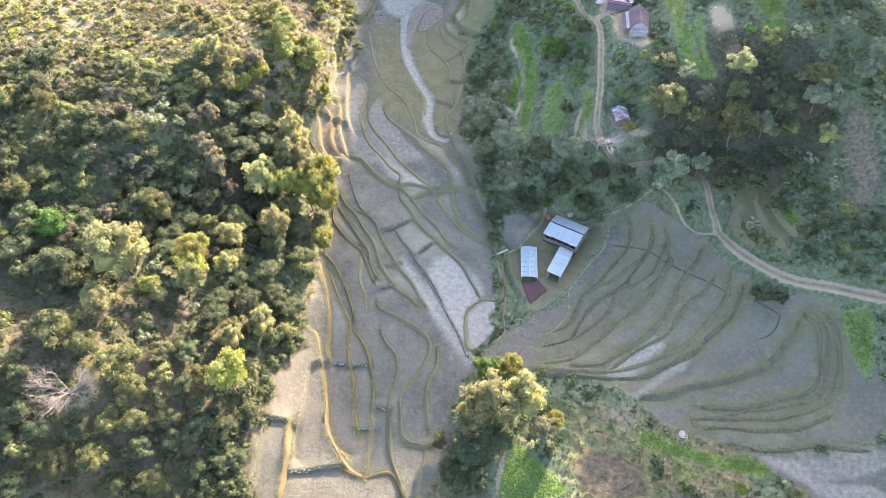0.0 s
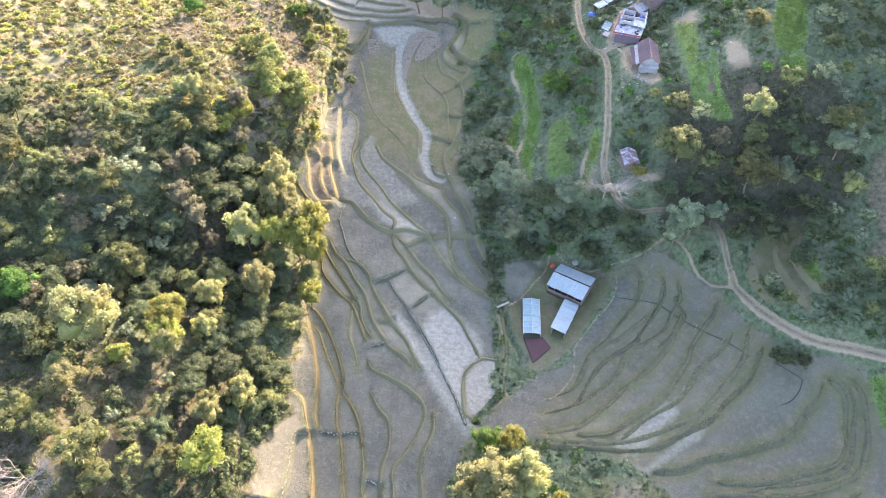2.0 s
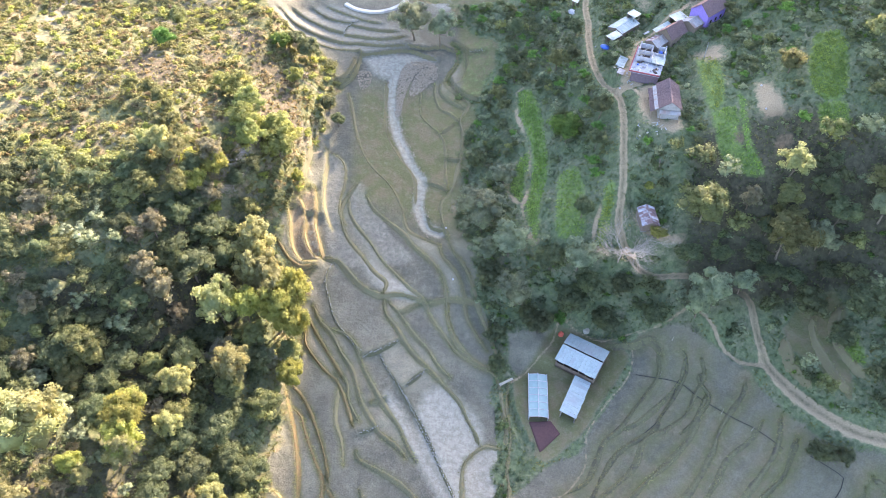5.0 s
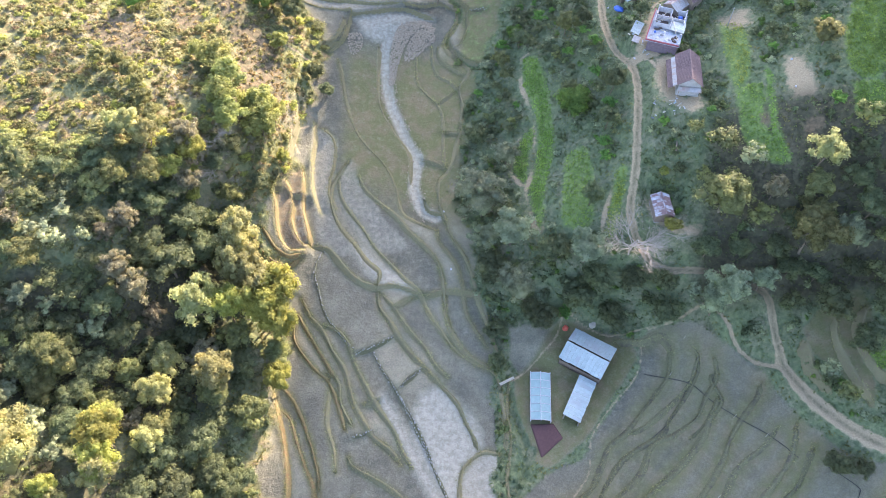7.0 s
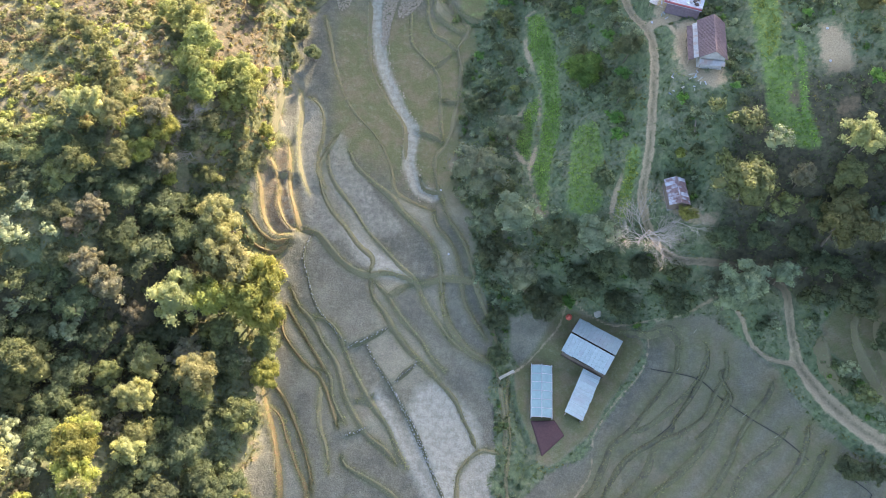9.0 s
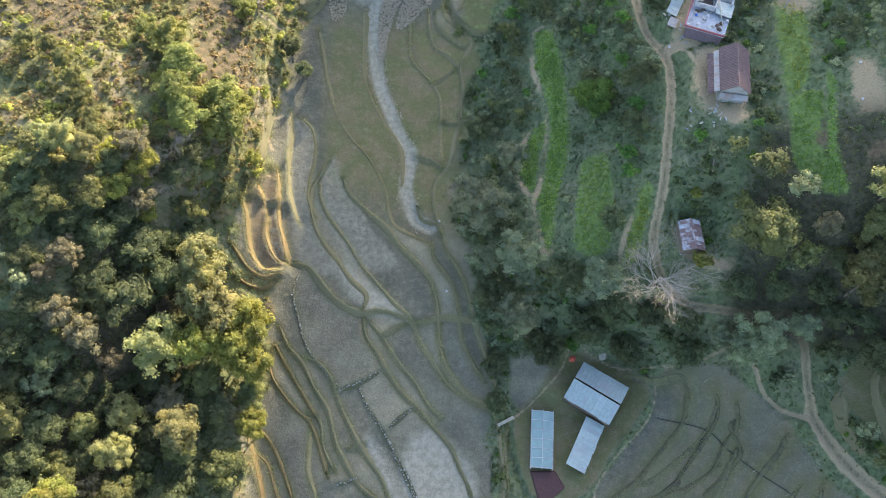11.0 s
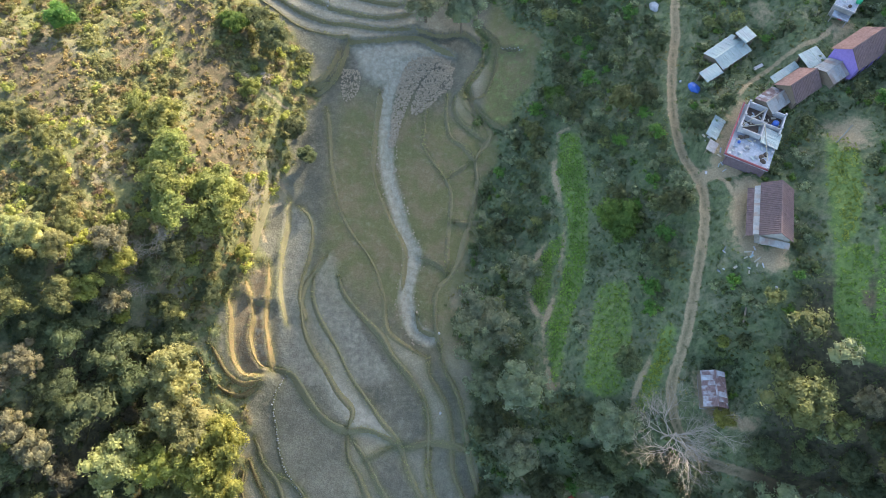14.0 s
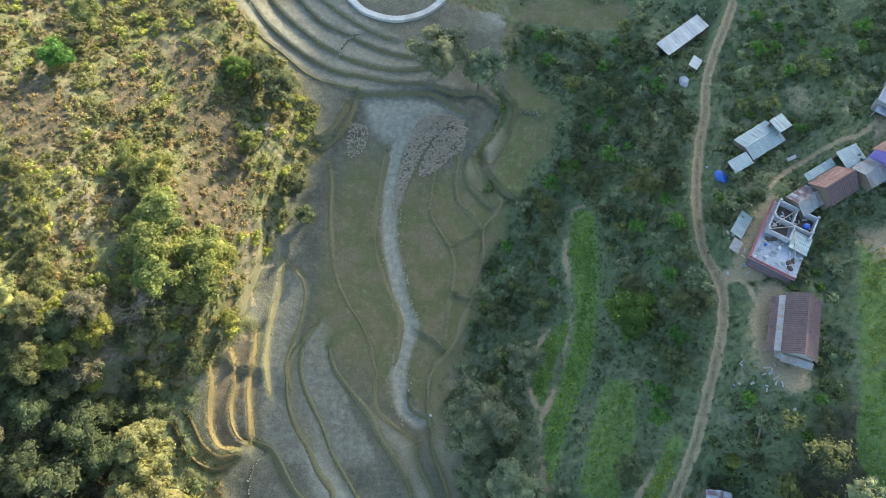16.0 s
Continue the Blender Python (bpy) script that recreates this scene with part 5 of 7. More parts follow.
plant_row("h -85.4 129.0 5.7 6.9 o -76.9 135.5 8.5 8.5 y -62.3 119.9 7.7 10.8 y -60.6 113.1 7.9 11.1 o -53.9 121.2 7.5 7.5 d -91.7 111.6 10.7 7.5")
plant_row("d -102.0 115.6 8.1 5.7 e -80.8 103.2 6.0 7.4 e -67.0 105.8 4.5 5.6 o -83.3 91.7 9.3 9.3 o -77.7 89.3 6.8 6.8 o -69.9 84.9 10.1 10.1")
plant_row("o -66.5 81.6 6.7 6.7 b -77.9 79.6 13.0 9.1 o -70.0 74.2 6.6 6.6 o -65.7 75.4 6.7 6.7 o -78.9 65.8 7.5 7.5 o -71.9 67.5 7.6 7.6")
plant_row("o -60.5 65.6 6.8 6.8 y -47.9 87.8 10.1 14.1 o -55.2 88.3 5.1 5.1 d -56.0 101.6 5.9 4.1 o -50.4 101.4 5.9 5.9 o -45.1 106.9 6.7 6.7")
plant_row("d -53.6 76.9 7.2 5.0 d -56.9 85.2 6.0 4.2 d -58.3 92.9 5.6 4.0 d -48.4 78.4 6.0 4.2 d -42.6 103.4 5.6 3.9 d -58.7 73.7 5.6 3.9")
plant_row("d -41.2 113.0 6.7 4.7 d -45.8 73.7 5.0 3.5 d -63.9 71.8 5.3 3.7 d -46.7 99.2 5.4 3.8 d -44.6 83.5 5.2 3.6 d -85.5 61.5 6.7 4.7")
plant_row("d -87.1 74.4 6.9 4.9 d -83.6 71.8 5.8 4.0 d -76.4 71.9 4.7 3.3 d -49.9 71.5 4.9 3.5 d -54.0 69.5 5.6 3.9 d -68.1 64.1 5.1 3.6")
plant_row("e 11.2 85.7 13.0 16.3 e 6.9 85.2 8.8 11.0 e 19.1 86.9 11.1 13.9 g 10.9 98.2 7.8 6.7 y 16.7 97.4 6.4 8.9 d 6.1 78.1 8.7 6.1")
plant_row("d 2.1 74.3 7.3 5.1 d 12.6 80.0 8.4 5.9 h 22.7 80.2 6.4 7.7 y 26.3 82.7 4.7 6.6 e 53.4 71.1 5.8 7.2 y 65.5 68.1 3.5 4.9")
plant_row("e 77.9 67.0 4.5 5.6 d -1.2 82.4 4.6 3.2 o 64.4 168.1 12.9 11.0 e 83.7 172.6 8.6 8.6 o 82.7 167.3 7.4 7.4 o 81.2 159.2 12.0 13.8")
plant_row("t 89.6 159.6 7.6 8.7 h 74.3 168.3 5.8 7.0 d 61.0 160.1 6.7 5.7 d 67.7 159.5 5.7 4.9 t 64.7 151.2 10.6 12.2 t 62.1 149.2 8.3 9.5")
plant_row("t 72.0 153.0 6.6 7.6 y 53.7 165.2 4.4 3.7 y 53.5 178.1 2.7 3.0 d 83.4 117.8 6.3 5.4 d 88.2 116.8 4.5 3.8 d 78.6 155.7 6.0 5.1")
plant_row("d 90.8 168.2 6.8 5.8 d 78.5 163.2 5.9 5.0 d 75.7 159.1 5.9 5.0 d 84.2 154.4 5.9 5.0 d 91.3 154.3 5.9 5.0 t 92.5 158.3 4.6 5.3")
plant_row("t 11.5 181.0 14.5 12.6 t 18.5 169.1 11.3 10.4 t 20.3 158.3 11.2 10.4 g 35.4 201.7 8.5 6.0 t 35.5 163.5 10.3 9.8 d 28.8 164.5 7.9 7.0")
plant_row("o 88.4 199.6 6.9 6.7 d 38.6 159.1 7.9 7.0 d 23.2 154.7 6.0 5.2 d 15.1 150.2 5.9 5.2 t 12.8 170.3 8.2 7.3 d 86.5 148.1 8.5 8.2")
plant_row("d 91.2 139.3 7.0 7.0 d 14.9 142.4 5.2 4.7 d 25.7 152.5 7.9 7.0 d 34.2 156.5 8.6 7.6 g 31.3 154.7 4.0 4.0 d 42.6 153.5 7.9 7.0")
plant_row("d 53.1 150.7 7.0 6.4 d 46.3 158.7 6.5 5.8 d 14.0 163.5 8.1 7.0 t 18.3 192.4 8.6 7.3 d 96.5 145.1 9.6 8.2 o 103.4 165.9 9.6 8.6")
plant_row("b 45.1 162.5 17.5 10.3 t -7.4 250.2 14.7 12.6 t 0.7 249.1 11.2 11.6 g -46.9 237.4 6.3 5.5 d -39.0 235.9 7.9 8.2 g -78.7 228.8 6.4 6.0")
plant_row("o -77.7 240.6 6.7 7.3 l -41.1 222.5 4.4 6.1 d -31.9 217.8 5.1 5.2 d -28.7 213.2 4.5 4.7 d -43.1 240.3 6.3 6.4 g 35.3 199.5 7.6 7.5")
plant_row("d 41.9 239.5 5.3 5.6 d 24.3 246.5 6.4 6.4 g 22.2 230.2 5.7 5.0 o 18.5 222.9 5.1 5.5 d 23.2 227.4 5.6 5.8 d 43.6 201.4 6.3 7.6")
plant_row("d 41.8 192.2 5.3 6.4 t 12.0 178.5 8.8 10.4 d 36.7 173.5 5.7 7.0 d 11.1 200.2 6.0 6.4 o 34.9 225.8 6.4 7.3 d 39.4 226.8 4.8 5.2")
plant_row("d 16.9 205.4 4.4 4.7 d 53.0 221.7 4.0 4.7 d 47.4 219.0 4.6 5.2")
plant_row("t 102.0 161.5 10.5 10.0 e 104.6 153.0 6.0 8.0 d 93.4 162.8 8.4 7.6 o 82.2 163.3 7.6 8.0 t 113.5 164.5 8.0 7.6")


def free(x, y, gap):
    return all((x - a) ** 2 + (y - b) ** 2 > (gap + 0.30 * w) ** 2 for a, b, w in PLACED)


def forest():
    """Fill the wooded slopes between the marked trees."""
    rng = random.Random(3)
    for _ in range(6000):
        x, y = rng.uniform(-125, -34), rng.uniform(48, 190)
        west = float(np.interp(y, [50, 85, 105, 120, 135, 152, 165, 175, 190], [-47, -46, -42, -39, -40, -38, -46, -48, -44]))
        if x > west or cover_at(x, y).max() > 0.3 or float(inside(np.array([x]), np.array([y]), clear)[0]) > -2:
            continue
        dense = 108 < y < 178
        if not dense and rng.random() < 0.6 or y > 178 and x < -60:
            continue
        wide = rng.uniform(5.0, 9.0) if dense else rng.uniform(4.0, 7.0)
        if free(x, y, wide * (0.3 if dense else 0.42)):
            far_out = x < -85 or y < 70
            key = rng.choice("oddhdod" if far_out else "oodyo" if y > 166 else "dddodth")
            plant(key, x, y, wide, wide * (rng.uniform(0.9, 1.2) if far_out else rng.uniform(0.65, 0.9)))
    for _ in range(5200):
        x, y = rng.uniform(12, 124), rng.uniform(118, 268)
        if max(cover_at(x + a, y + b).max() for a, b in ((0, 0), (2, 0), (-2, 0), (0, 2), (0, -2))) > 0.25 or float(land(x, y)) < 3:
            continue
        deep = 58 < x < 110 and 150 < y < 180 or 18 < x < 62 and 151 < y < 162 or x > 100 or x > 82 and y < 150
        near_house = any(abs(x - px) < hx + 2.5 and abs(y - py) < hy + 2.5 for px, py, hx, hy, _ in PADS)
        if near_house or rng.random() < (0.35 if 66 < x < 110 and 150 < y < 185 else 0.75 if 58 < x < 70 and 160 < y < 185 else 0.15 if deep or x < 36 and y > 200 else 0.55):
            continue
        wide = rng.uniform(4.5, 8.5) if deep else rng.uniform(2.2, 5.0)
        if free(x, y, wide * (0.4 if deep or x < 36 and y > 200 else 0.55)):
            plant(rng.choice("dddtto" if deep else "dtgdtdog"), x, y, wide, wide * rng.uniform(0.75, 1.0))


forest()
for key, pieces in WOODS.items():
    tagged(part("woodland", merged("woodland", pieces, True), LEAVES[key]), "close wood of mixed crowns on the slope", "woodland", kind="stuff")
for kinds in TREES.values():
    for proto in kinds:
        for ob in (*proto.children_recursive, proto):
            bpy.data.objects.remove(ob)


# ---- shrubs, scrub and crops ----
def shrub_forms(rng, count, clumps, per, card, low, high):
    forms = []
    for _ in range(count):
        v, f = crown(rng, clumps, per, card, 0.7, 0.2, low, high, LUMP)
        forms.append((v + (0, 0, 0.5), f))
    return forms


def scatter(name, label, material, places, forms, low, high, rng, flat=0.8):
    """One sheet of many shrubs."""
    pieces = []
    for x, y in places:
        v, f = forms[rng.integers(len(forms))]
        s = rng.uniform(low, high)
        a = rng.uniform(0, 6.28)
        r = np.array([(math.cos(a), math.sin(a), 0), (-math.sin(a), math.cos(a), 0), (0, 0, 1)])
        pieces.append(((v @ r) * (s, s, s * flat * rng.uniform(0.7, 1.2)) + (x, y, float(height(x, y)) - 0.1), f))
    if pieces:
        tagged(part(name, merged(name, pieces, True), material), label, "shrubs", kind="stuff")


def shrubs():
    rng = np.random.default_rng(8)
    forms = shrub_forms(rng, 12, 3, 9, 0.26, 0.4, 0.62)
    big = shrub_forms(rng, 12, 6, 14, 0.18, 0.3, 0.5)
    full = shrub_forms(rng, 10, 9, 21, 0.125, 0.24, 0.42)
    upper, yellow, rusty, lower, shade, bushes, hilltop, under = [], [], [], [], [], [], [], []
    for _ in range(52000):
        x, y = rng.uniform(-150, 122), rng.uniform(58, 290)
        if any(-1 < float(inside(np.array([x]), np.array([y]), poly)[0]) for poly in (dug_a, dug_b, dug_c, dug_d, dug_f) if abs(x - poly[0, 0]) < 20 and abs(y - poly[0, 1]) < 26) and rng.random() < 0.5:
            (rusty if rng.random() < 0.6 else yellow if rng.random() < 0.3 else upper).append((x, y))
            continue
        if cover_at(x, y).max() > 0.3 or max(cover_at(x + a, y + b)[1:].max() for a, b in ((1.3, 0), (-1.3, 0), (0, 1.3), (0, -1.3))) > 0.35:
            continue
        west = np.interp(y, [60, 85, 105, 120, 135, 152, 165, 175, 190, 205, 222, 238, 245, 252, 265], [-44, -43, -38, -36, -37, -34, -36, -42, -39, -36, -32, -32, -42, -52, -59])
        patch = math.sin(x * 0.23 + math.sin(y * 0.17) * 2) * math.sin(y * 0.21 + 1)
        other = math.sin(x * 0.37 + 2 + math.sin(y * 0.31) * 1.5) * math.sin(y * 0.33 + x * 0.1)
        if 15.5 < x < 44 and 117 < y < 156 and not (x < 20.5 and y > 140):
            continue
        if x < west + 3:
            if y > 178:
                if patch + other * 0.6 > -0.75 and rng.random() < 0.6 and all((x - a) ** 2 + (y - b) ** 2 > 5.5 for a, b in hilltop):
                    hilltop.append((x, y))
                elif patch > -0.5 and rng.random() < 0.55:
                    (rusty if other > 0.3 else yellow if other < -0.5 else upper).append((x, y))
            elif y < 114 and x > west - 9 and rng.random() < 0.75:
                (under if rng.random() < 0.5 else lower if rng.random() < 0.8 else yellow).append((x, y))
            elif rng.random() < (0.2 if 122 < y < 168 and -84 < x < -45 else 0.16 if y > 108 else 0.12):
                (under if rng.random() < (0.75 if 122 < y < 168 and -84 < x < -45 else 0.35) else lower).append((x, y))
        elif x > 6 or y < 100 and x > 0:
            if other > -0.55 and rng.random() < (0.14 if 27 < x < 74 and y < 92 else 0.12 if 58 < x < 108 and 148 < y < 188 else 0.5):
                (bushes if rng.random() < 0.34 else shade).append((x, y))
    for _ in range(1500):
        x, y = rng.uniform(-150, 122), rng.uniform(-12, 58)
        (upper if x < 10 else shade).append((x, y))
    scatter("scrub", "sunlit yellow-green scrub on the open hill", M_SCRUB, upper, forms, 0.55, 1.35, rng)
    scatter("hill_bushes", "large rounded olive bushes on the sunlit hill", LEAVES["o"], hilltop[::3], full, 1.3, 2.8, rng, 0.62)
    scatter("hill_bushes", "large fresh green bushes on the sunlit hill", LEAVES["y"], hilltop[1::3], full, 1.2, 2.5, rng, 0.62)
    scatter("hill_bushes", "yellowish rounded bushes on the sunlit hill", M_SCRUB, hilltop[2::3], full, 1.1, 2.4, rng, 0.6)
    scatter("yellow_scrub", "bright yellow-green bushes scattered over the hill", M_FLOWER, yellow, forms, 0.5, 1.1, rng)
    scatter("rusty_scrub", "rust brown dry bracken patches on the hill", M_RUSTY, rusty, forms, 0.55, 1.3, rng, 0.6)
    scatter("undergrowth", "green undergrowth and bushes between the trees", M_UNDER, lower, forms, 0.5, 1.3, rng)
    scatter("understory", "dark broad-leaved bushes beneath the trees", LEAVES["d"], under, big, 1.3, 2.8, rng)
    scatter("shade_scrub", "dark green weeds and low bushes on the shaded slope", M_SHADE_SCRUB, shade, forms, 0.45, 1.1, rng)
    scatter("bushes", "rounded dark green bushes on the shaded slope", LEAVES["d"], bushes[::4], big, 1.0, 2.5, rng)
    scatter("bushes", "grey-green bushes on the shaded slope", LEAVES["t"], bushes[1::4], big, 0.9, 2.0, rng)
    scatter("bushes", "fresh green bushes on the shaded slope", M_UNDER, bushes[2::4], big, 0.9, 2.1, rng)
    scatter("bushes", "pale fresh green bushes on the shaded slope", LEAVES["g"], bushes[3::4], big, 0.6, 1.4, rng)


def grass_tufts():
    """Loose tufts on the slopes and along the field margins."""
    rng = np.random.default_rng(21)
    x, y = rng.uniform(-100, 112, 52000), rng.uniform(62, 262, 52000)
    c = cover_at(x, y)
    keep = (c[:, 1] < 0.4) & (c[:, 2] < 0.4) & (c[:, 0] < 0.5) & ((np.abs(x - 25.5) > 4.5) | (np.abs(y - 126.5) > 5.5))
    x, y = x[keep], y[keep]
    k = np.repeat(np.arange(len(x)), 3)
    p = np.column_stack([x[k] + rng.normal(0, 0.12, len(k)), y[k] + rng.normal(0, 0.12, len(k)), height(x[k], y[k]) + rng.uniform(0.05, 0.3, len(k))])
    v, f = leaf_cards(p, unit(rng.normal(0, 0.7, p.shape) + (0, 0, 0.8)), rng.uniform(0.15, 0.4, len(k)), rng, 2.0)
    dry = (x[k] < -30) | (np.sin(x[k] * 0.31) * np.sin(y[k] * 0.27) > 0.5)
    for name, pick, material, label in (("dry_grass", dry, M_GRASS, "tufts of dry yellow grass on the slopes"), ("green_grass", ~dry, M_GREEN_GRASS, "tufts of green grass and weeds on the slopes")):
        w = v.reshape(-1, 3, 3)[pick].reshape(-1, 3)
        tagged(part(name, raw_mesh(name, w, np.arange(len(w)).reshape(-1, 3)), material), label, "grass", kind="stuff")


grass_tufts()
shrubs()


def crop_rows(poly, material, label, spacing, size, seed, mixed=1.0):
    rng = np.random.default_rng(seed)
    x0, y0, x1, y1 = poly[:, 0].min(), poly[:, 1].min(), poly[:, 0].max(), poly[:, 1].max()
    gx, gy = np.meshgrid(np.arange(x0, x1, spacing), np.arange(y0, y1, spacing * 0.6))
    gx, gy = gx.ravel() + rng.normal(0, 0.06, gx.size), gy.ravel() + rng.normal(0, 0.08, gy.size)
    deep = inside(gx, gy, poly)
    keep = rng.random(gx.size) < np.clip((deep + 0.3) / 1.6, 0, 1) * mixed * (0.72 + 0.28 * np.sin(gx * 0.9) * np.sin(gy * 0.55))
    gx, gy = gx[keep], gy[keep]
    k = np.repeat(np.arange(len(gx)), 3)
    p = np.column_stack([gx[k] + rng.normal(0, 0.08, len(k)), gy[k] + rng.normal(0, 0.08, len(k)), height(gx[k], gy[k]) + rng.uniform(0.08, 0.4, len(k))])
    n = unit(rng.normal(0, 0.5, (len(k), 3)) + (0, 0, 1))
    v, f = leaf_cards(p, n, size * rng.uniform(0.6, 1.4, len(k)), rng, 1.8)
    tagged(part("crop", raw_mesh("crop", v, f), material), label, "crop", kind="stuff")


for seed, (plot_of, stuff) in enumerate(((strip_a, M_CROP), (strip_b, M_CROP), (strip_c, M_MUSTARD), (strip_d, M_CROP), (green_b, M_CROP), (green_c, M_CROP), (mustard, M_MUSTARD), (rear_lawn, M_CROP), (rear_lawn2, M_CROP), (knoll, M_CROP), (knoll_b, M_CROP), (corner, M_CROP), (garden, M_CROP))):
    crop_rows(plot_of, stuff, "bright green young crop in a narrow terrace strip" if stuff is M_CROP else "yellowing crop in a terrace strip", 0.45, 0.3, seed, 0.45 if any(plot_of is p for p in (mustard, green_b, strip_d)) else 0.9)


# ---- building materials ----
M_TIN = plain("weathered_tin", (0.27, 0.285, 0.29), (0.43, 0.45, 0.45), 1.6, 0.5, 0.25, 0.15, stain=(0.29, 0.30, 0.295))
M_TIN_BLUE = plain("pale_blue_tin", (0.215, 0.27, 0.265), (0.345, 0.40, 0.39), 1.6, 0.45, 0.2, 0.15, stain=(0.26, 0.28, 0.285))
M_TIN_GREY = plain("old_grey_tin", (0.20, 0.20, 0.20), (0.36, 0.35, 0.34), 1.5, 0.6, 0.2, 0.2, stain=(0.24, 0.16, 0.12))
M_RUST = plain("rusted_tin", (0.085, 0.052, 0.05), (0.20, 0.145, 0.145), 2.6, 0.75, 0.1, 0.2, stain=(0.38, 0.43, 0.48))
M_TILE = plain("old_clay_tile", (0.07, 0.05, 0.051), (0.165, 0.115, 0.115), 1.6, 0.9, 0, 0.4, stain=(0.12, 0.085, 0.08))
M_TILE_RED = plain("orange_clay_tile", (0.22, 0.12, 0.095), (0.42, 0.25, 0.20), 2.2, 0.9, 0, 0.4, stain=(0.17, 0.10, 0.085))
M_PLASTER = plain("grey_plaster", (0.22, 0.21, 0.205), (0.36, 0.35, 0.335), 2.0, 0.9, stain=(0.17, 0.155, 0.14))
M_WHITE = plain("white_paint", (0.26, 0.255, 0.265), (0.50, 0.49, 0.50), 2.0, 0.7, stain=(0.26, 0.24, 0.24))
M_MUD = plain("mud_wall", (0.13, 0.10, 0.078), (0.21, 0.165, 0.125), 2.5, 0.95)
M_PURPLE = plain("purple_paint", (0.20, 0.14, 0.40), (0.30, 0.22, 0.54), 2.0, 0.7)
M_MAROON = plain("maroon_paint", (0.20, 0.05, 0.06), (0.32, 0.10, 0.11), 2.0, 0.7)
M_SLAB = plain("pale_blue_washed_slab", (0.17, 0.195, 0.235), (0.34, 0.37, 0.42), 2.4, 0.85, stain=(0.10, 0.092, 0.09))
M_DARK = plain("dark_earth_floor", (0.045, 0.035, 0.03), (0.10, 0.075, 0.06), 2.0, 0.95)
M_FILM = plain("milky_plastic_film", (0.165, 0.245, 0.24), (0.24, 0.335, 0.32), 0.9, 0.35, 0, 0.1)
M_WOOD = plain("grey_timber", (0.15, 0.11, 0.08), (0.30, 0.24, 0.18), 4.0, 0.85)
M_BLUE = plain("blue_plastic", (0.02, 0.06, 0.26), (0.05, 0.13, 0.42), 2.0, 0.4)
M_GREEN_TANK = plain("green_plastic", (0.03, 0.26, 0.12), (0.06, 0.40, 0.20), 2.0, 0.4)
M_RED = plain("red_tarpaulin", (0.45, 0.08, 0.05), (0.62, 0.16, 0.11), 2.0, 0.6)
M_BLACK = plain("black_hose", (0.012, 0.012, 0.013), (0.03, 0.03, 0.03), 3.0, 0.5)
M_MAROON_SOIL = plain("maroon_wet_soil", (0.05, 0.026, 0.026), (0.09, 0.045, 0.042), 2.2, 0.8, bump=0.5)
M_STRAW = plain("straw", (0.26, 0.235, 0.18), (0.42, 0.385, 0.31), 5.0, 0.95, bump=0.6)
M_LILAC = plain("faded_lilac_plaster", (0.085, 0.06, 0.075), (0.17, 0.13, 0.15), 2.0, 0.9, stain=(0.12, 0.10, 0.11))
M_CONCRETE = plain("pale_concrete", (0.36, 0.345, 0.31), (0.52, 0.50, 0.46), 1.5, 0.9, stain=(0.28, 0.27, 0.25))
M_GLASS = plain("dark_window", (0.015, 0.018, 0.02), (0.03, 0.035, 0.04), 1.0, 0.15)


def cuboid(name, x0, y0, z0, x1, y1, z1, material, parent, label="", bevel=0.02):
    return part(name, box(bmesh.new(), x0, y0, z0, x1, y1, z1, bevel), material, parent, label)


def tin_sheet(width, length, rng):
    """A corrugated sheet in the plane: x across the ribs, y down the slope."""
    ribs = max(2, int(width / 0.21))
    xs = np.linspace(0, width, ribs * 2 + 1)
    ys = np.linspace(0, length, 3)
    gx, gy = np.meshgrid(xs, ys)
    gz = 0.035 * (np.arange(len(xs)) % 2)[None, :] + rng.normal(0, 0.012, gx.shape)
    top = np.column_stack([gx.ravel(), gy.ravel(), gz.ravel()])
    n = len(top)
    f = grid_faces(3, len(xs))
    return raw_mesh("sheet", np.vstack([top, top - (0, 0, 0.012)]), np.vstack([f, f[:, ::-1] + n]))


def tin_slope(parent, a, b, c, material, seed, name="sheet", label="", gap=0.015):
    """Sheets laid side by side from corner a along the eave or ridge to b, each reaching down to c's side."""
    rng = np.random.default_rng(seed)
    a, b, c = Vector(a), Vector(b), Vector(c)
    along, down = (b - a), (c - a)
    count = max(1, round(along.length / 0.9))
    w = along.length / count
    ex, ey = along.normalized(), down.normalized()
    ez = ex.cross(ey)
    if ez.z < 0:
        ez = -ez
    shapes = [tin_sheet(w - gap, down.length * k, rng) for k in (1.0, 0.985, 1.012)]
    for i in range(count):
        ob = part(name, shapes[rng.integers(3)], material, parent, label)
        o = a + ex * (w * i) + ez * (0.01 + 0.02 * (i % 2))
        ob.matrix_basis = Matrix(((ex.x, ey.x, ez.x, o.x), (ex.y, ey.y, ez.y, o.y), (ex.z, ey.z, ez.z, o.z), (0, 0, 0, 1)))


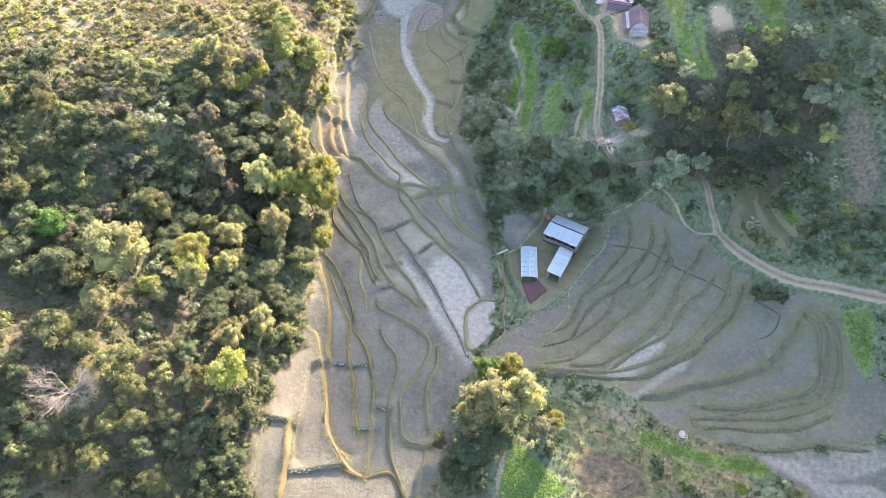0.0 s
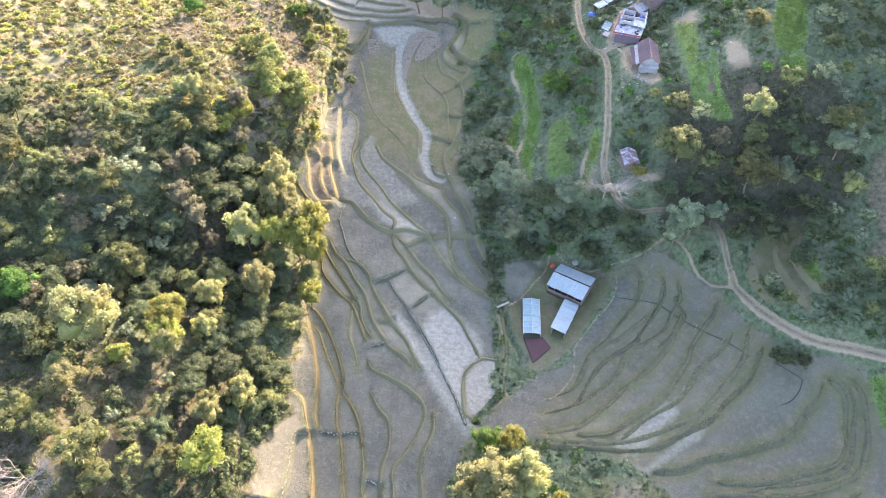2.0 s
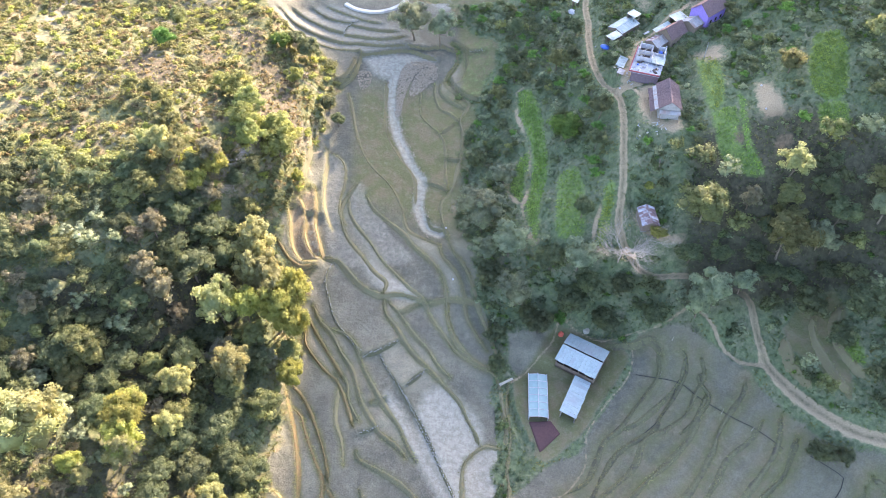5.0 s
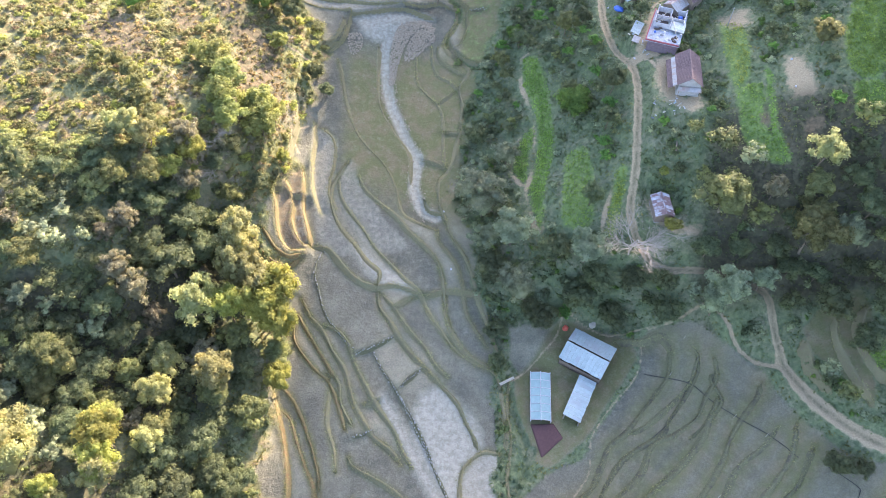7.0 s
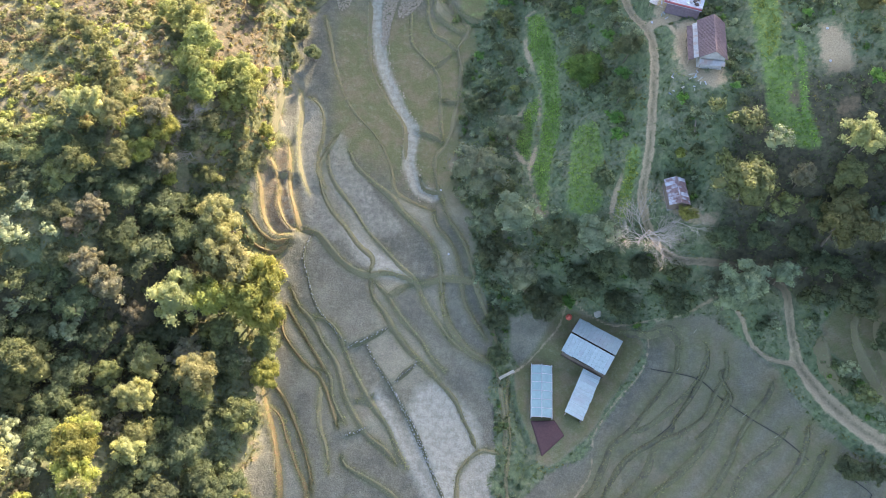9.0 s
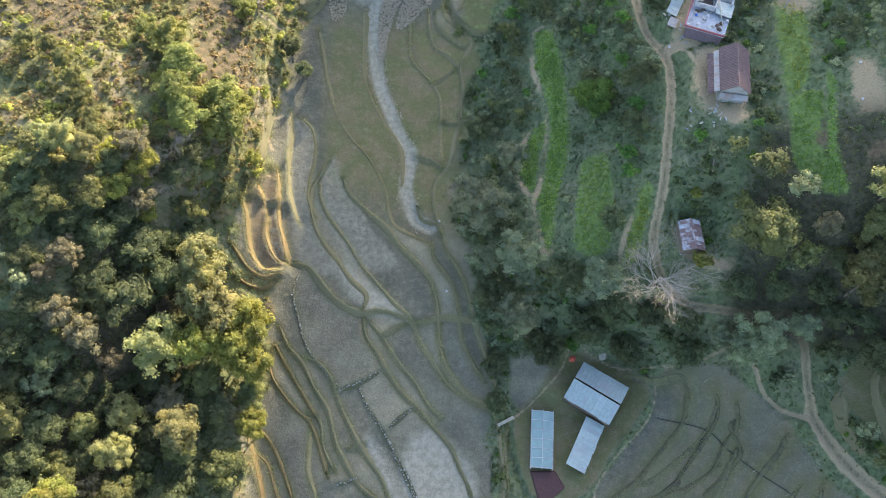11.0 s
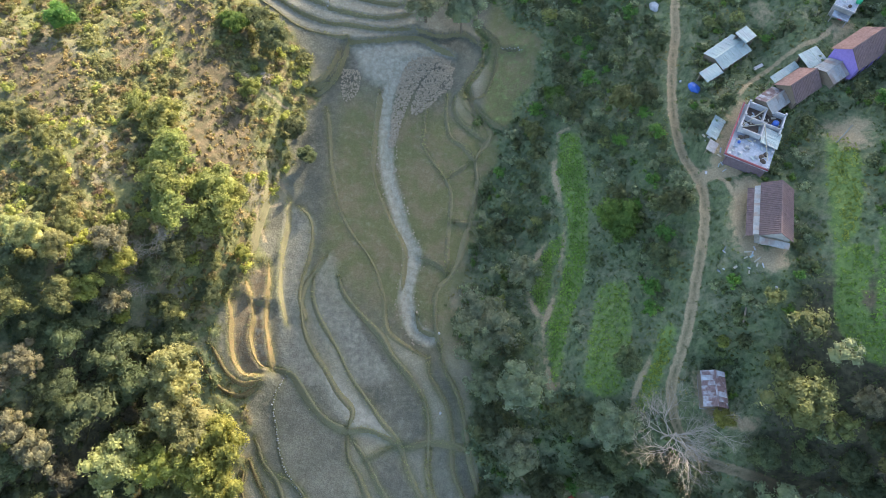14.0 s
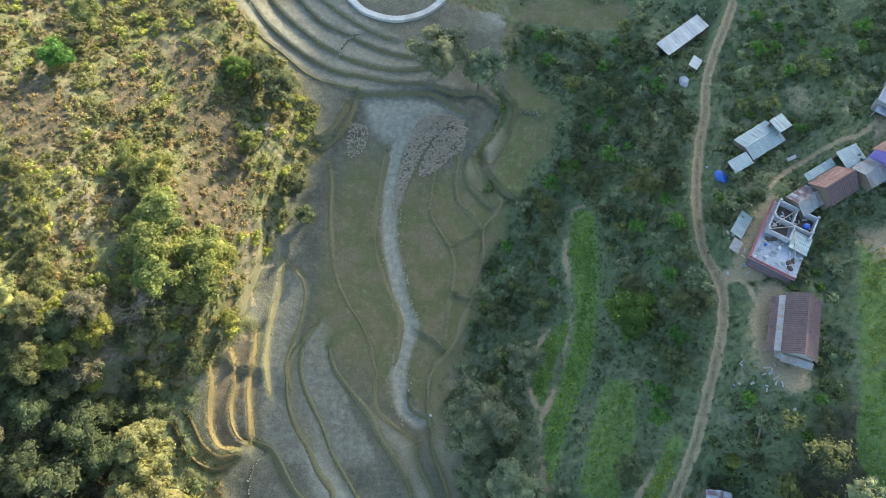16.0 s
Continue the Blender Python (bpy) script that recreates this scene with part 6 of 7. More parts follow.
def tile_slope(parent, a, b, c, material, seed, label=""):
    """Overlapping courses of curved tiles on one slope."""
    rng = np.random.default_rng(seed)
    a, b, c = np.array(a, float), np.array(b, float), np.array(c, float)
    ex, ey = b - a, c - a
    lx, ly = np.linalg.norm(ex), np.linalg.norm(ey)
    ex, ey = ex / lx, ey / ly
    ez = np.cross(ex, ey)
    ez = ez if ez[2] > 0 else -ez
    courses, cols = int(ly / 0.33), int(lx / 0.13)
    pieces = []
    x = np.linspace(0, lx, cols)
    wave = 0.09 * np.abs(np.sin(np.pi * x / 0.39))
    for i in range(courses):
        y0, y1 = i * ly / courses, (i + 1) * ly / courses + 0.04
        sag = rng.normal(0, 0.012, cols)
        v = [a + np.outer(x, ex) + ey * y + np.outer(wave + sag + up, ez) for y, up in ((y0, 0.02), (y1, 0.075), (y1, 0.01))]
        pieces.append((np.vstack(v), grid_faces(3, cols)))
    return tagged(part("tiles", merged("tiles", pieces), material, parent, label), kind="stuff")


def end_wall(parent, x, half, base, eave, ridge, material, thick=0.3, name="wall"):
    """A gable wall across the house at x."""
    bm = bmesh.new()
    front = [bm.verts.new((x, y, z)) for y, z in ((-half, base), (half, base), (half, eave), (0, ridge), (-half, eave))]
    back = [bm.verts.new((v.co.x + thick, v.co.y, v.co.z)) for v in front]
    bm.faces.new(front), bm.faces.new(back[::-1])
    for i in range(5):
        bm.faces.new((front[i], back[i], back[(i + 1) % 5], front[(i + 1) % 5]))
    bmesh.ops.recalc_face_normals(bm, faces=bm.faces)
    return part(name, bm, material, parent)


def opening(parent, name, x0, x1, y, z0, z1, material, side):
    """A framed window or door set on a long wall."""
    frame_ob = cuboid(name, x0, y, z0, x1, y + side * 0.06, z1, M_WOOD, parent, bevel=0.01)
    cuboid("pane", x0 + 0.09, y + side * 0.062, z0 + 0.09, x1 - 0.09, y + side * 0.075, z1 - 0.09, material, frame_ob, bevel=0)


def gabled_house(at, angle, length, width, eave, ridge, wall, roof, label, seed, tile=True, over=0.45, gable=None, name="house", roof2=None):
    """A house with its long side along x; heights are over its own ground."""
    x, y, z = at
    ob = empty(name, pose(x, y, z, 0, 0, angle), label, "house" if name == "house" else "shed", "farm buildings")
    l, w = length / 2 - over, width / 2 - over
    cuboid("plinth", -l - 0.15, -w - 0.15, -0.6, l + 0.15, w + 0.15, 0.12, M_PLASTER, ob)
    for side in (-1, 1):
        cuboid("wall", -l, side * w - 0.15, 0.12, l, side * w + 0.15, eave - 0.05, wall, ob)
    end_wall(ob, -l, w - 0.155, 0.12, eave - 0.05, ridge - 0.12, gable or wall)
    end_wall(ob, l - 0.3, w - 0.155, 0.12, eave - 0.05, ridge - 0.12, gable or wall)
    if name == "house":
        for k in (-0.55, 0.0, 0.55):
            opening(ob, "window" if k else "door", k * l - 0.45, k * l + 0.45, w + 0.152, 0.9 if k else 0.15, 2.0, M_GLASS if k else M_WOOD, 1)
            opening(ob, "window", k * l - 0.45, k * l + 0.45, -w - 0.152, 0.9, 2.0, M_GLASS, -1)
    low = eave - (ridge - eave) * over / max(w, 0.1)
    half = length / 2
    slope = tile_slope if tile else tin_slope
    slope(ob, (-half, 0, ridge), (half, 0, ridge), (-half, -width / 2, low), roof, seed)
    slope(ob, (-half, 0, ridge), (half, 0, ridge), (-half, width / 2, low), roof2 or roof, seed + 1)
    cuboid("ridge_cap", -half, -0.14, ridge + 0.03, half, 0.14, ridge + 0.12, roof, ob, bevel=0.04)
    return ob


def shed(at, angle, length, width, low, high, roof, label, seed, wall=M_MUD, posts=True, name="shed"):
    """A lean-to with a single pitch, higher on its far long side."""
    x, y, z = at
    ob = empty(name, pose(x, y, z, 0, 0, angle), label, "shed", "farm buildings")
    l, w = length / 2, width / 2
    tin_slope(ob, (-l, w, high), (l, w, high), (-l, -w, low), roof, seed)
    for px in np.linspace(-l + 0.25, l - 0.25, max(2, int(length / 2.6))):
        for py, top in ((-w + 0.25, low), (w - 0.25, high)):
            cuboid("post", px - 0.06, py - 0.06, -0.5, px + 0.06, py + 0.06, top - 0.03, M_WOOD, ob)
    if wall:
        cuboid("wall", -l + 0.35, w - 0.45, -0.4, l - 0.35, w - 0.35, high - 0.2, wall, ob)
        cuboid("wall", -l + 0.35, -w + 0.35, -0.4, l - 0.35, -w + 0.45, low * 0.55, wall, ob)
    return ob


# ---- greenhouse and poultry sheds by the stream ----
def greenhouse():
    ob = empty("greenhouse", pose(24.7, 135.7, -8.7, 0, 0, 86), "plastic film greenhouse with a white frame beside a maroon plot", "greenhouse")
    l, w, eave, top = 5.8, 2.25, 1.55, 1.95
    for i in range(7):
        x = -l + i * 2 * l / 6
        for y0, z0, y1, z1 in ((-w, eave, 0, top), (0, top, w, eave)):
            v, f = tube_mesh("rib", [(x, y0 * 1.05, z0), (x, (y0 + y1) / 2, (z0 + z1) / 2 + 0.05), (x, y1 * 1.05, z1)], 0.085, 6)
            part("rib", raw_mesh("rib", v + (0, 0, 0.03), f), M_WHITE, ob)
        for y in (-w, w):
            cuboid("post", x - 0.05, y - 0.05, -0.4, x + 0.05, y + 0.05, eave, M_WHITE, ob, bevel=0.01)
    for y, z in ((-w, eave), (0, top), (w, eave)):
        v, f = tube_mesh("purlin", [(-l - 0.3, y, z + 0.04), (0, y, z + 0.04), (l + 0.3, y, z + 0.04)], 0.085, 6)
        part("purlin", raw_mesh("purlin", v, f), M_WHITE, ob)
    rng = np.random.default_rng(2)
    for i in range(6):
        x0, x1 = -l + i * 2 * l / 6 + 0.03, -l + (i + 1) * 2 * l / 6 - 0.03
        for s in (-1, 1):
            gx, gt = np.meshgrid(np.linspace(x0, x1, 5), np.linspace(0, 1, 5))
            z = top + (eave - top) * gt - 0.07 * np.sin(np.pi * gt) * np.sin(np.pi * (gx - x0) / (x1 - x0)) + rng.normal(0, 0.006, gx.shape)
            top_v = np.column_stack([gx.ravel(), (s * w * gt).ravel(), z.ravel()])
            f = grid_faces(5, 5)
            part("pane", raw_mesh("pane", np.vstack([top_v, top_v - (0, 0, 0.01)]), np.vstack([f, f[:, ::-1] + 25]), True), M_FILM, ob)
    for s in (-1, 1):
        cuboid("side_film", -l, s * w - 0.012, -0.1, l, s * w + 0.012, eave - 0.05, M_FILM, ob, bevel=0)


greenhouse()


def poultry_shed():
    ob = empty("poultry_shed", pose(36.0, 144.7, -6.2, 0, 0, -32), "long poultry shed with pale blue tin roof and open ridge slot", "shed", "farm buildings")
    l, w, eave, ridge = 5.3, 4.6, 2.7, 3.9
    tin_slope(ob, (-l, 0.16, ridge), (l, 0.16, ridge), (-l, w, eave), M_TIN_BLUE, 4)
    tin_slope(ob, (-l, -0.16, ridge - 0.1), (l, -0.16, ridge - 0.1), (-l, -w, eave), M_TIN_BLUE, 5)
    for y in (-w + 0.5, w - 0.5):
        cuboid("wall", -l + 0.3, y - 0.1, -0.6, l - 0.3, y + 0.1, 1.1, M_MUD, ob)
        for x in np.linspace(-l + 0.35, l - 0.35, 6):
            cuboid("post", x - 0.07, y - 0.07, 1.1, x + 0.07, y + 0.07, eave + 0.02, M_WOOD, ob)
    for x in (-l + 0.3, l - 0.3):
        cuboid("wall", x - 0.1, -w + 0.5, -0.6, x + 0.1, w - 0.5, 2.4, M_MUD, ob)
    for x in (-4.0, -1.3, 1.3, 4.0):
        cuboid("post", x - 0.07, -0.07, -0.5, x + 0.07, 0.07, ridge - 0.2, M_WOOD, ob)
    cuboid("floor_slab", -l + 0.2, -w + 0.4, -0.65, l - 0.2, w - 0.4, 0.05, M_DARK, ob)


poultry_shed()
shed((33.3, 134.4, -8.3), 63, 10.8, 4.2, 2.6, 3.1, M_TIN_BLUE, "narrow open shed roofed with pale blue tin", 7, M_PLASTER)


def heap(name, at, wide, tall, material, label, category, seed, grains=0):
    """A slumped heap."""
    rng = np.random.default_rng(seed)
    bm = bmesh.new()
    bmesh.ops.create_icosphere(bm, subdivisions=3, radius=1.0)
    for v in bm.verts:
        k = 1 + 0.22 * noise.noise(v.co * 1.7 + Vector((seed, 0, 0))) + rng.normal(0, 0.03)
        v.co = Vector((v.co.x * wide * k, v.co.y * wide * 0.8 * k, max(v.co.z, -0.2) * tall * k))
    ob = part(name, bm, material)
    ob.matrix_basis = pose(at[0], at[1], float(height(at[0], at[1])), 0, 0, seed * 37)
    return tagged(ob, label, category)


heap("tarpaulin_heap", (31.9, 152.6), 0.8, 0.9, M_RED, "red tarpaulin heaped at the corner of a shed", "tarpaulin", 1)
heap("straw_heap", (38.4, 153.4), 1.1, 0.45, M_STRAW, "pale straw heap beside the footpath", "straw heap", 2)
heap("straw_heap", (57.8, 83.6), 1.3, 0.15, M_STRAW, "pale straw heap on the field edge", "straw heap", 3)


def maroon_plot():
    a, b, c, d = (np.array(p) for p in ((21.9, 129.7), (27.3, 129.6), (29.2, 126.3), (24.0, 121.9)))
    s, t = np.meshgrid(np.linspace(0, 1, 24), np.linspace(0, 1, 24))
    p = (a * (1 - s[..., None]) + b * s[..., None]) * (1 - t[..., None]) + (d * (1 - s[..., None]) + c * s[..., None]) * t[..., None]
    x, y = p[..., 0], p[..., 1]
    rim = np.minimum(np.minimum(s, 1 - s), np.minimum(t, 1 - t))
    z = height(x, y) + np.where(rim > 0, 0.3 + 0.04 * np.sin(x * 8) * np.sin(y * 7), -0.2)
    ob = part("seed_bed", raw_mesh("seed_bed", np.column_stack([x.ravel(), y.ravel(), z.ravel()]), grid_faces(24, 24)[:, ::-1], True), M_MAROON_SOIL)
    tagged(ob, "maroon plant bed at the end of the greenhouse", "plant bed")


maroon_plot()


def plank_bridge():
    ob = empty("plank_bridge", pose(17.2, 139.2, float(height(15.6, 138.6)) + 0.45, 0, 0, 28), "pale plank footbridge over a ditch", "bridge")
    for k in range(3):
        cuboid("plank", -1.9, -0.3 + k * 0.22, 0, 1.9, -0.1 + k * 0.22, 0.07, M_STRAW, ob)
    for x in (-1.7, 1.7):
        cuboid("bearer", x - 0.12, -0.35, -0.9, x + 0.12, 0.38, -0.002, M_WOOD, ob)


plank_bridge()


def hose_line(curve, label):
    c = curve[::2]
    v, f = tube_mesh("hose", np.column_stack([c[:, 0], c[:, 1], height(c[:, 0], c[:, 1]) + 0.1]), 0.075, 5)
    tagged(part("hose", raw_mesh("hose", v, f), M_BLACK), label, "hose")


hose_line(hose, "black water hose across the paddies")
hose_line(hose3, "black water hose round the end of a paddy")
hose_line(hose2, "black water hose along a bank")

# ---- village ----
house_a = gabled_house((60.0, 198.8, 31.0), 82, 11.0, 5.7, 3.4, 5.1, M_PLASTER, M_TILE, "old farmhouse with a dark red tiled gable roof", 20)
tin_slope(house_a, (-5.2, 3.75, 2.5), (5.0, 3.75, 2.5), (-5.2, 2.85, 3.0), M_TIN_GREY, 22, "lean_to_sheet", "grey tin veranda roof")
tile_slope(house_a, (-5.4, 3.72, 2.4), (4.6, 3.72, 2.4), (-5.4, 4.75, 1.95), M_TILE, 24, "low dark tile veranda edge")
for i in range(5):
    cuboid("veranda_post", -4.9 + i * 2.3, 4.5, -0.3, -4.78 + i * 2.3, 4.62, 2.0, M_WOOD, house_a)
tin_slope(house_a, (-5.5, -2.6, 2.7), (-5.5, 2.6, 2.7), (-6.6, -2.6, 2.3), M_TIN_GREY, 23, "lean_to_sheet", "grey tin roof over the end wall")
for y in (-2.4, 2.4):
    cuboid("veranda_post", -6.5, y - 0.06, -0.4, -6.38, y + 0.06, 2.3, M_WOOD, house_a)


def unfinished_house():
    """Flat-roofed house with an open, roofless upper storey over its north half; x runs north, y west."""
    ob = empty("unfinished_house", pose(57.9, 214.5, 32.0, 0, 0, 69), "unfinished concrete house with roofless white upper walls and tin sheets", "house", "farm buildings")
    l, w, floor_z, top = 6.3, 3.6, 2.5, 3.9
    for y in (-w, w - 0.22):
        cuboid("wall", -l, y, -0.5, l, y + 0.22, floor_z - 0.15, M_LILAC, ob)
    for x in (-l, l - 0.22):
        cuboid("wall", x, -w + 0.224, -0.5, x + 0.22, w - 0.224, floor_z - 0.15, M_LILAC, ob)
    cuboid("slab", -l - 0.35, -w - 0.3, floor_z - 0.15, l + 0.25, w + 0.75, floor_z, M_SLAB, ob, "pale blue washed roof slab")
    cuboid("balcony_edge", -l - 0.3, w + 0.45, floor_z + 0.004, l + 0.2, w + 0.72, floor_z + 0.42, M_MAROON, ob, "maroon balcony parapet")
    cuboid("balcony_edge", -l - 0.32, -w - 0.25, floor_z + 0.004, -l - 0.1, w + 0.44, floor_z + 0.4, M_MAROON, ob, "faded maroon parapet")
    for n, (x0, y0, x1, y1, h) in enumerate(((-0.5, w - 0.25, l, w, top), (l - 0.25, -w, l, w - 0.255, top), (1.4, -w, l - 0.255, -w + 0.25, top), (-0.5, -0.6, -0.25, w - 0.255, top - 0.2),
                                             (2.6, 0.0, 2.85, w - 0.255, top - 0.1), (2.855, -0.02, l - 0.255, 0.2, top - 0.1), (-0.245, -0.6, 2.6, -0.38, top - 0.25), (2.6, -w + 0.255, 2.82, -0.025, top - 0.15))):
        cuboid("upper_wall", x0, y0, floor_z + 0.004, x1, y1, h, M_WHITE, ob, "white upper wall, unroofed")
    for x, y in ((l - 0.2, w - 0.2), (l - 0.2, -w + 0.2), (2.7, w - 0.2), (-0.4, w - 0.2), (2.7, -w + 0.2), (-l, w), (-l, -w), (-2.5, -w + 0.1)):
        cuboid("pillar", x - 0.2, y - 0.2, floor_z + 0.008, x + 0.2, y + 0.2, top + (0.45 if x > -1 else -0.7), M_WHITE, ob)
    cuboid("room_floor", -0.2, 0.01, floor_z + 0.004, l - 0.26, w - 0.26, floor_z + 0.06, M_DARK, ob, "dark earth floor of the open rooms")
    cuboid("room_floor", 2.85, -w + 0.26, floor_z + 0.004, l - 0.26, -0.03, floor_z + 0.06, M_DARK, ob)
    tin_slope(ob, (-1.6, -w - 0.5, top - 0.9), (2.2, -w - 0.5, top - 0.9), (-1.6, -0.7, top - 0.6), M_TIN_BLUE, 31, "tin_sheet", "loose pale blue tin sheets")
    for x in (-1.4, 2.0):
        cuboid("prop", x, -w - 0.3, floor_z, x + 0.1, -w - 0.2, top - 0.95, M_WOOD, ob)
    for a, b in (((-0.4, 3.3, top), (2.4, -0.4, top)), ((2.4, -0.4, top), (-4.5, -3.2, 2.7)), ((0.2, 3.2, top + 0.1), (5.8, 0.2, top + 0.1))):
        v, f = tube_mesh("beam", [a, [(p + q) / 2 for p, q in zip(a, b)], b], 0.08, 5)
        part("beam", raw_mesh("beam", v, f), M_STRAW, ob, "pale timber laid across the walls")
    return floor_z


ROOF_Z = 32.0 + unfinished_house()


def on_roof(u, v):
    a = radians(69)
    return 57.9 + u * math.cos(a) - v * math.sin(a), 214.5 + u * math.sin(a) + v * math.cos(a)


def drum(name, x, y, z, r, h, material, label, category):
    v, f = tube_mesh(name, [(0, 0, 0), (0, 0, 0.02), (0, 0, h * 0.35), (0, 0, h * 0.7), (0, 0, h * 0.9), (0, 0, h), (0, 0, h + 0.01)], [r * 0.3, r * 0.96, r, r, r * 0.9, r * 0.4, 0.02], 16)
    ob = part(name, raw_mesh(name, v, f, True), material)
    ob.matrix_basis = pose(x, y, z)
    return tagged(ob, label, category)


drum("water_tank", *on_roof(3.9, -2.3), ROOF_Z + 0.06, 0.6, 1.2, M_BLUE, "round blue plastic water tank on the house", "water tank")
drum("bucket", *on_roof(-2.8, 2.6), ROOF_Z + 0.004, 0.28, 0.4, M_BLUE, "blue bucket on the roof slab", "bucket")
for k, (u, v) in enumerate(((-3.3, 1.0), (-2.2, 0.3), (-4.6, -1.2), (-5.2, 1.8))):
    x, y = on_roof(u, v)
    sack = heap("sack", (x, y), 0.42, 0.35, M_WHITE if k % 2 else M_PLASTER, "pale sack lying on the roof slab", "sack", 40 + k)
    sack.location.z = ROOF_Z + 0.07
for k, (u, v) in enumerate(((-4.0, -2.0), (-3.2, -2.6), (-4.9, -2.5), (-1.5, 2.6), (-1.0, 1.6))):
    x, y = on_roof(u, v)
    pile = heap("rubble_heap", (x, y), 0.55, 0.3, M_DARK, "dark rubble on the roof slab", "rubble", 50 + k)
    pile.location.z = ROOF_Z + 0.05
shed((51.3, 217.2, 30.3), 65, 5.2, 2.3, 2.2, 2.6, M_TIN_BLUE, "small pale blue tin shelter by the yard", 33)
shed((50.4, 213.0, 30.4), 65, 2.6, 1.8, 1.8, 2.1, M_TIN_GREY, "low grey tin shelter by the yard", 34)
gabled_house((61.2, 222.3, 33.2), 41, 5.0, 4.6, 2.8, 3.8, M_MUD, M_TIN_GREY, "grey tin-roofed annex of a farmhouse row", 41, tile=False, name="annex", over=0.3, roof2=M_RUST)
gabled_house((66.0, 225.6, 33.2), 41, 7.4, 5.4, 4.0, 6.0, M_MUD, M_TILE, "farmhouse with one orange and one dark tiled roof slope", 43, roof2=M_TILE_RED)
shed((64.0, 228.9, 33.4), 41, 7.0, 1.5, 3.0, 3.3, M_TIN_BLUE, "pale tin strip roof along the farmhouse", 45, None)
shed((69.2, 232.0, 34.6), 35, 4.8, 3.6, 3.0, 3.5, M_TIN_BLUE, "pale blue tin shed roof in the farm row", 46)
gabled_house((72.2, 228.9, 35.2), 41, 4.6, 5.0, 2.9, 3.9, M_MUD, M_TIN_GREY, "annex with a ribbed dark grey tin roof", 47, tile=False, name="annex", over=0.3)
gabled_house((77.4, 233.2, 36.4), 41, 9.6, 6.4, 4.0, 6.3, M_PURPLE, M_TILE, "purple-painted house with orange and dark tiled roof slopes", 49, gable=M_PURPLE, roof2=M_TILE_RED)


def slab_house(at, angle):
    """A small house under a flat slab: parapets, an unroofed room, porch, door and windows."""
    ob = new("house")
    l, w, top = 4.5, 2.1, 3.0
    cuboid("wall", -l + 0.2, -w + 0.2, -1.2, l - 0.2, -w + 0.4, top - 0.16, M_PLASTER, ob)
    cuboid("wall", -l + 0.2, w - 0.4, -1.2, l - 0.2, w - 0.2, top - 0.16, M_PLASTER, ob)
    cuboid("wall", -l + 0.2, -w + 0.4, -1.2, -l + 0.4, w - 0.4, top - 0.16, M_PLASTER, ob)
    cuboid("wall", l - 0.4, -w + 0.4, -1.2, l - 0.2, w - 0.4, top - 0.16, M_PLASTER, ob)
    cuboid("roof_slab", -l, -w, top - 0.16, 1.6, w, top, M_SLAB, ob, "pale blue-washed concrete slab")
    cuboid("upper_floor", 1.6, -w, top - 0.75, l, w, top - 0.6, M_DARK, ob, "dark sunken floor of an unroofed room")
    for x0, y0, x1, y1 in ((-l, -w, l, -w + 0.14), (-l, w - 0.14, l, w), (-l, -w + 0.14, -l + 0.14, w - 0.14), (l - 0.14, -w + 0.14, l, w - 0.14)):
        cuboid("parapet", x0, y0, top - 0.1, x1, y1, top + 0.22, M_WHITE, ob)
    cuboid("porch_slab", -l - 1.7, -w + 0.3, 1.9, -l - 0.02, w - 0.7, 2.05, M_SLAB, ob, "lower porch slab strewn with rubble")
    for y in (-w + 0.45, w - 0.9):
        cuboid("porch_post", -l - 1.6, y, -1.2, -l - 1.45, y + 0.15, 1.9, M_PLASTER, ob)
    cuboid("door", -l + 0.17, -0.9, -0.2, -l + 0.2, 0.0, 1.85, M_MAROON, ob, "maroon door under the porch")
    for x in (-2.4, 0.6):
        cuboid("window", x - 0.45, -w + 0.17, 0.8, x + 0.45, -w + 0.2, 1.9, M_GLASS, ob)
    ob.matrix_basis = pose(*at, 0, 0, angle)
    tagged(ob, "small house with a flat pale blue slab roof", "house")
    return ob


slab_house((77.5, 246.8, 37.4), 63.7)
drum("water_tank", 78.6, 244.8, 40.4, 0.55, 1.1, M_GREEN_TANK, "round green plastic water tank on a roof slab", "water tank")
for k, (x, y) in enumerate(((76.8, 243.6), (78.0, 246.6), (76.0, 244.9))):
    bundle = heap("sack", (x, y), 0.45, 0.35, M_WHITE if k else M_DARK, "pale sack lying on the flat roof" if k else "dark heap of rubble on the flat roof", "sack", 60 + k)
    bundle.location.z = 40.4
gabled_house((55.2, 236.4, 31.0), 43, 8.6, 5.4, 1.8, 2.5, M_MUD, M_TIN_BLUE, "barn with a stepped pale blue tin roof", 53, tile=False, name="barn", over=0.3)
shed((51.4, 230.4, 30.7), 40, 4.6, 2.6, 2.0, 2.4, M_TIN_BLUE, "small pale blue tin shed beside the barn", 55)
shed((41.0, 261.7, 28.7), 50, 13.0, 3.6, 2.1, 2.5, M_TIN, "long shed with a bright pale tin roof below the road", 57)
shed((43.6, 254.6, 29.3), 68, 3.0, 2.0, 1.6, 1.9, M_TIN, "tiny pale tin shelter beside the road", 59)
heap("covered_stack", (42.2, 251.4), 1.3, 0.8, M_WHITE, "stack under a white plastic sheet", "covered stack", 61)
heap("tarpaulin_heap", (48.7, 228.4), 1.4, 0.6, M_BLUE, "blue tarpaulin heaped by the road", "tarpaulin", 62)
hut = gabled_house((52.3, 170.2, 16.9), 91, 6.6, 4.4, 2.4, 3.3, M_MUD, M_RUST, "small hut with a rusty tin roof beside the dirt road", 63, tile=False, over=0.3, name="hut")


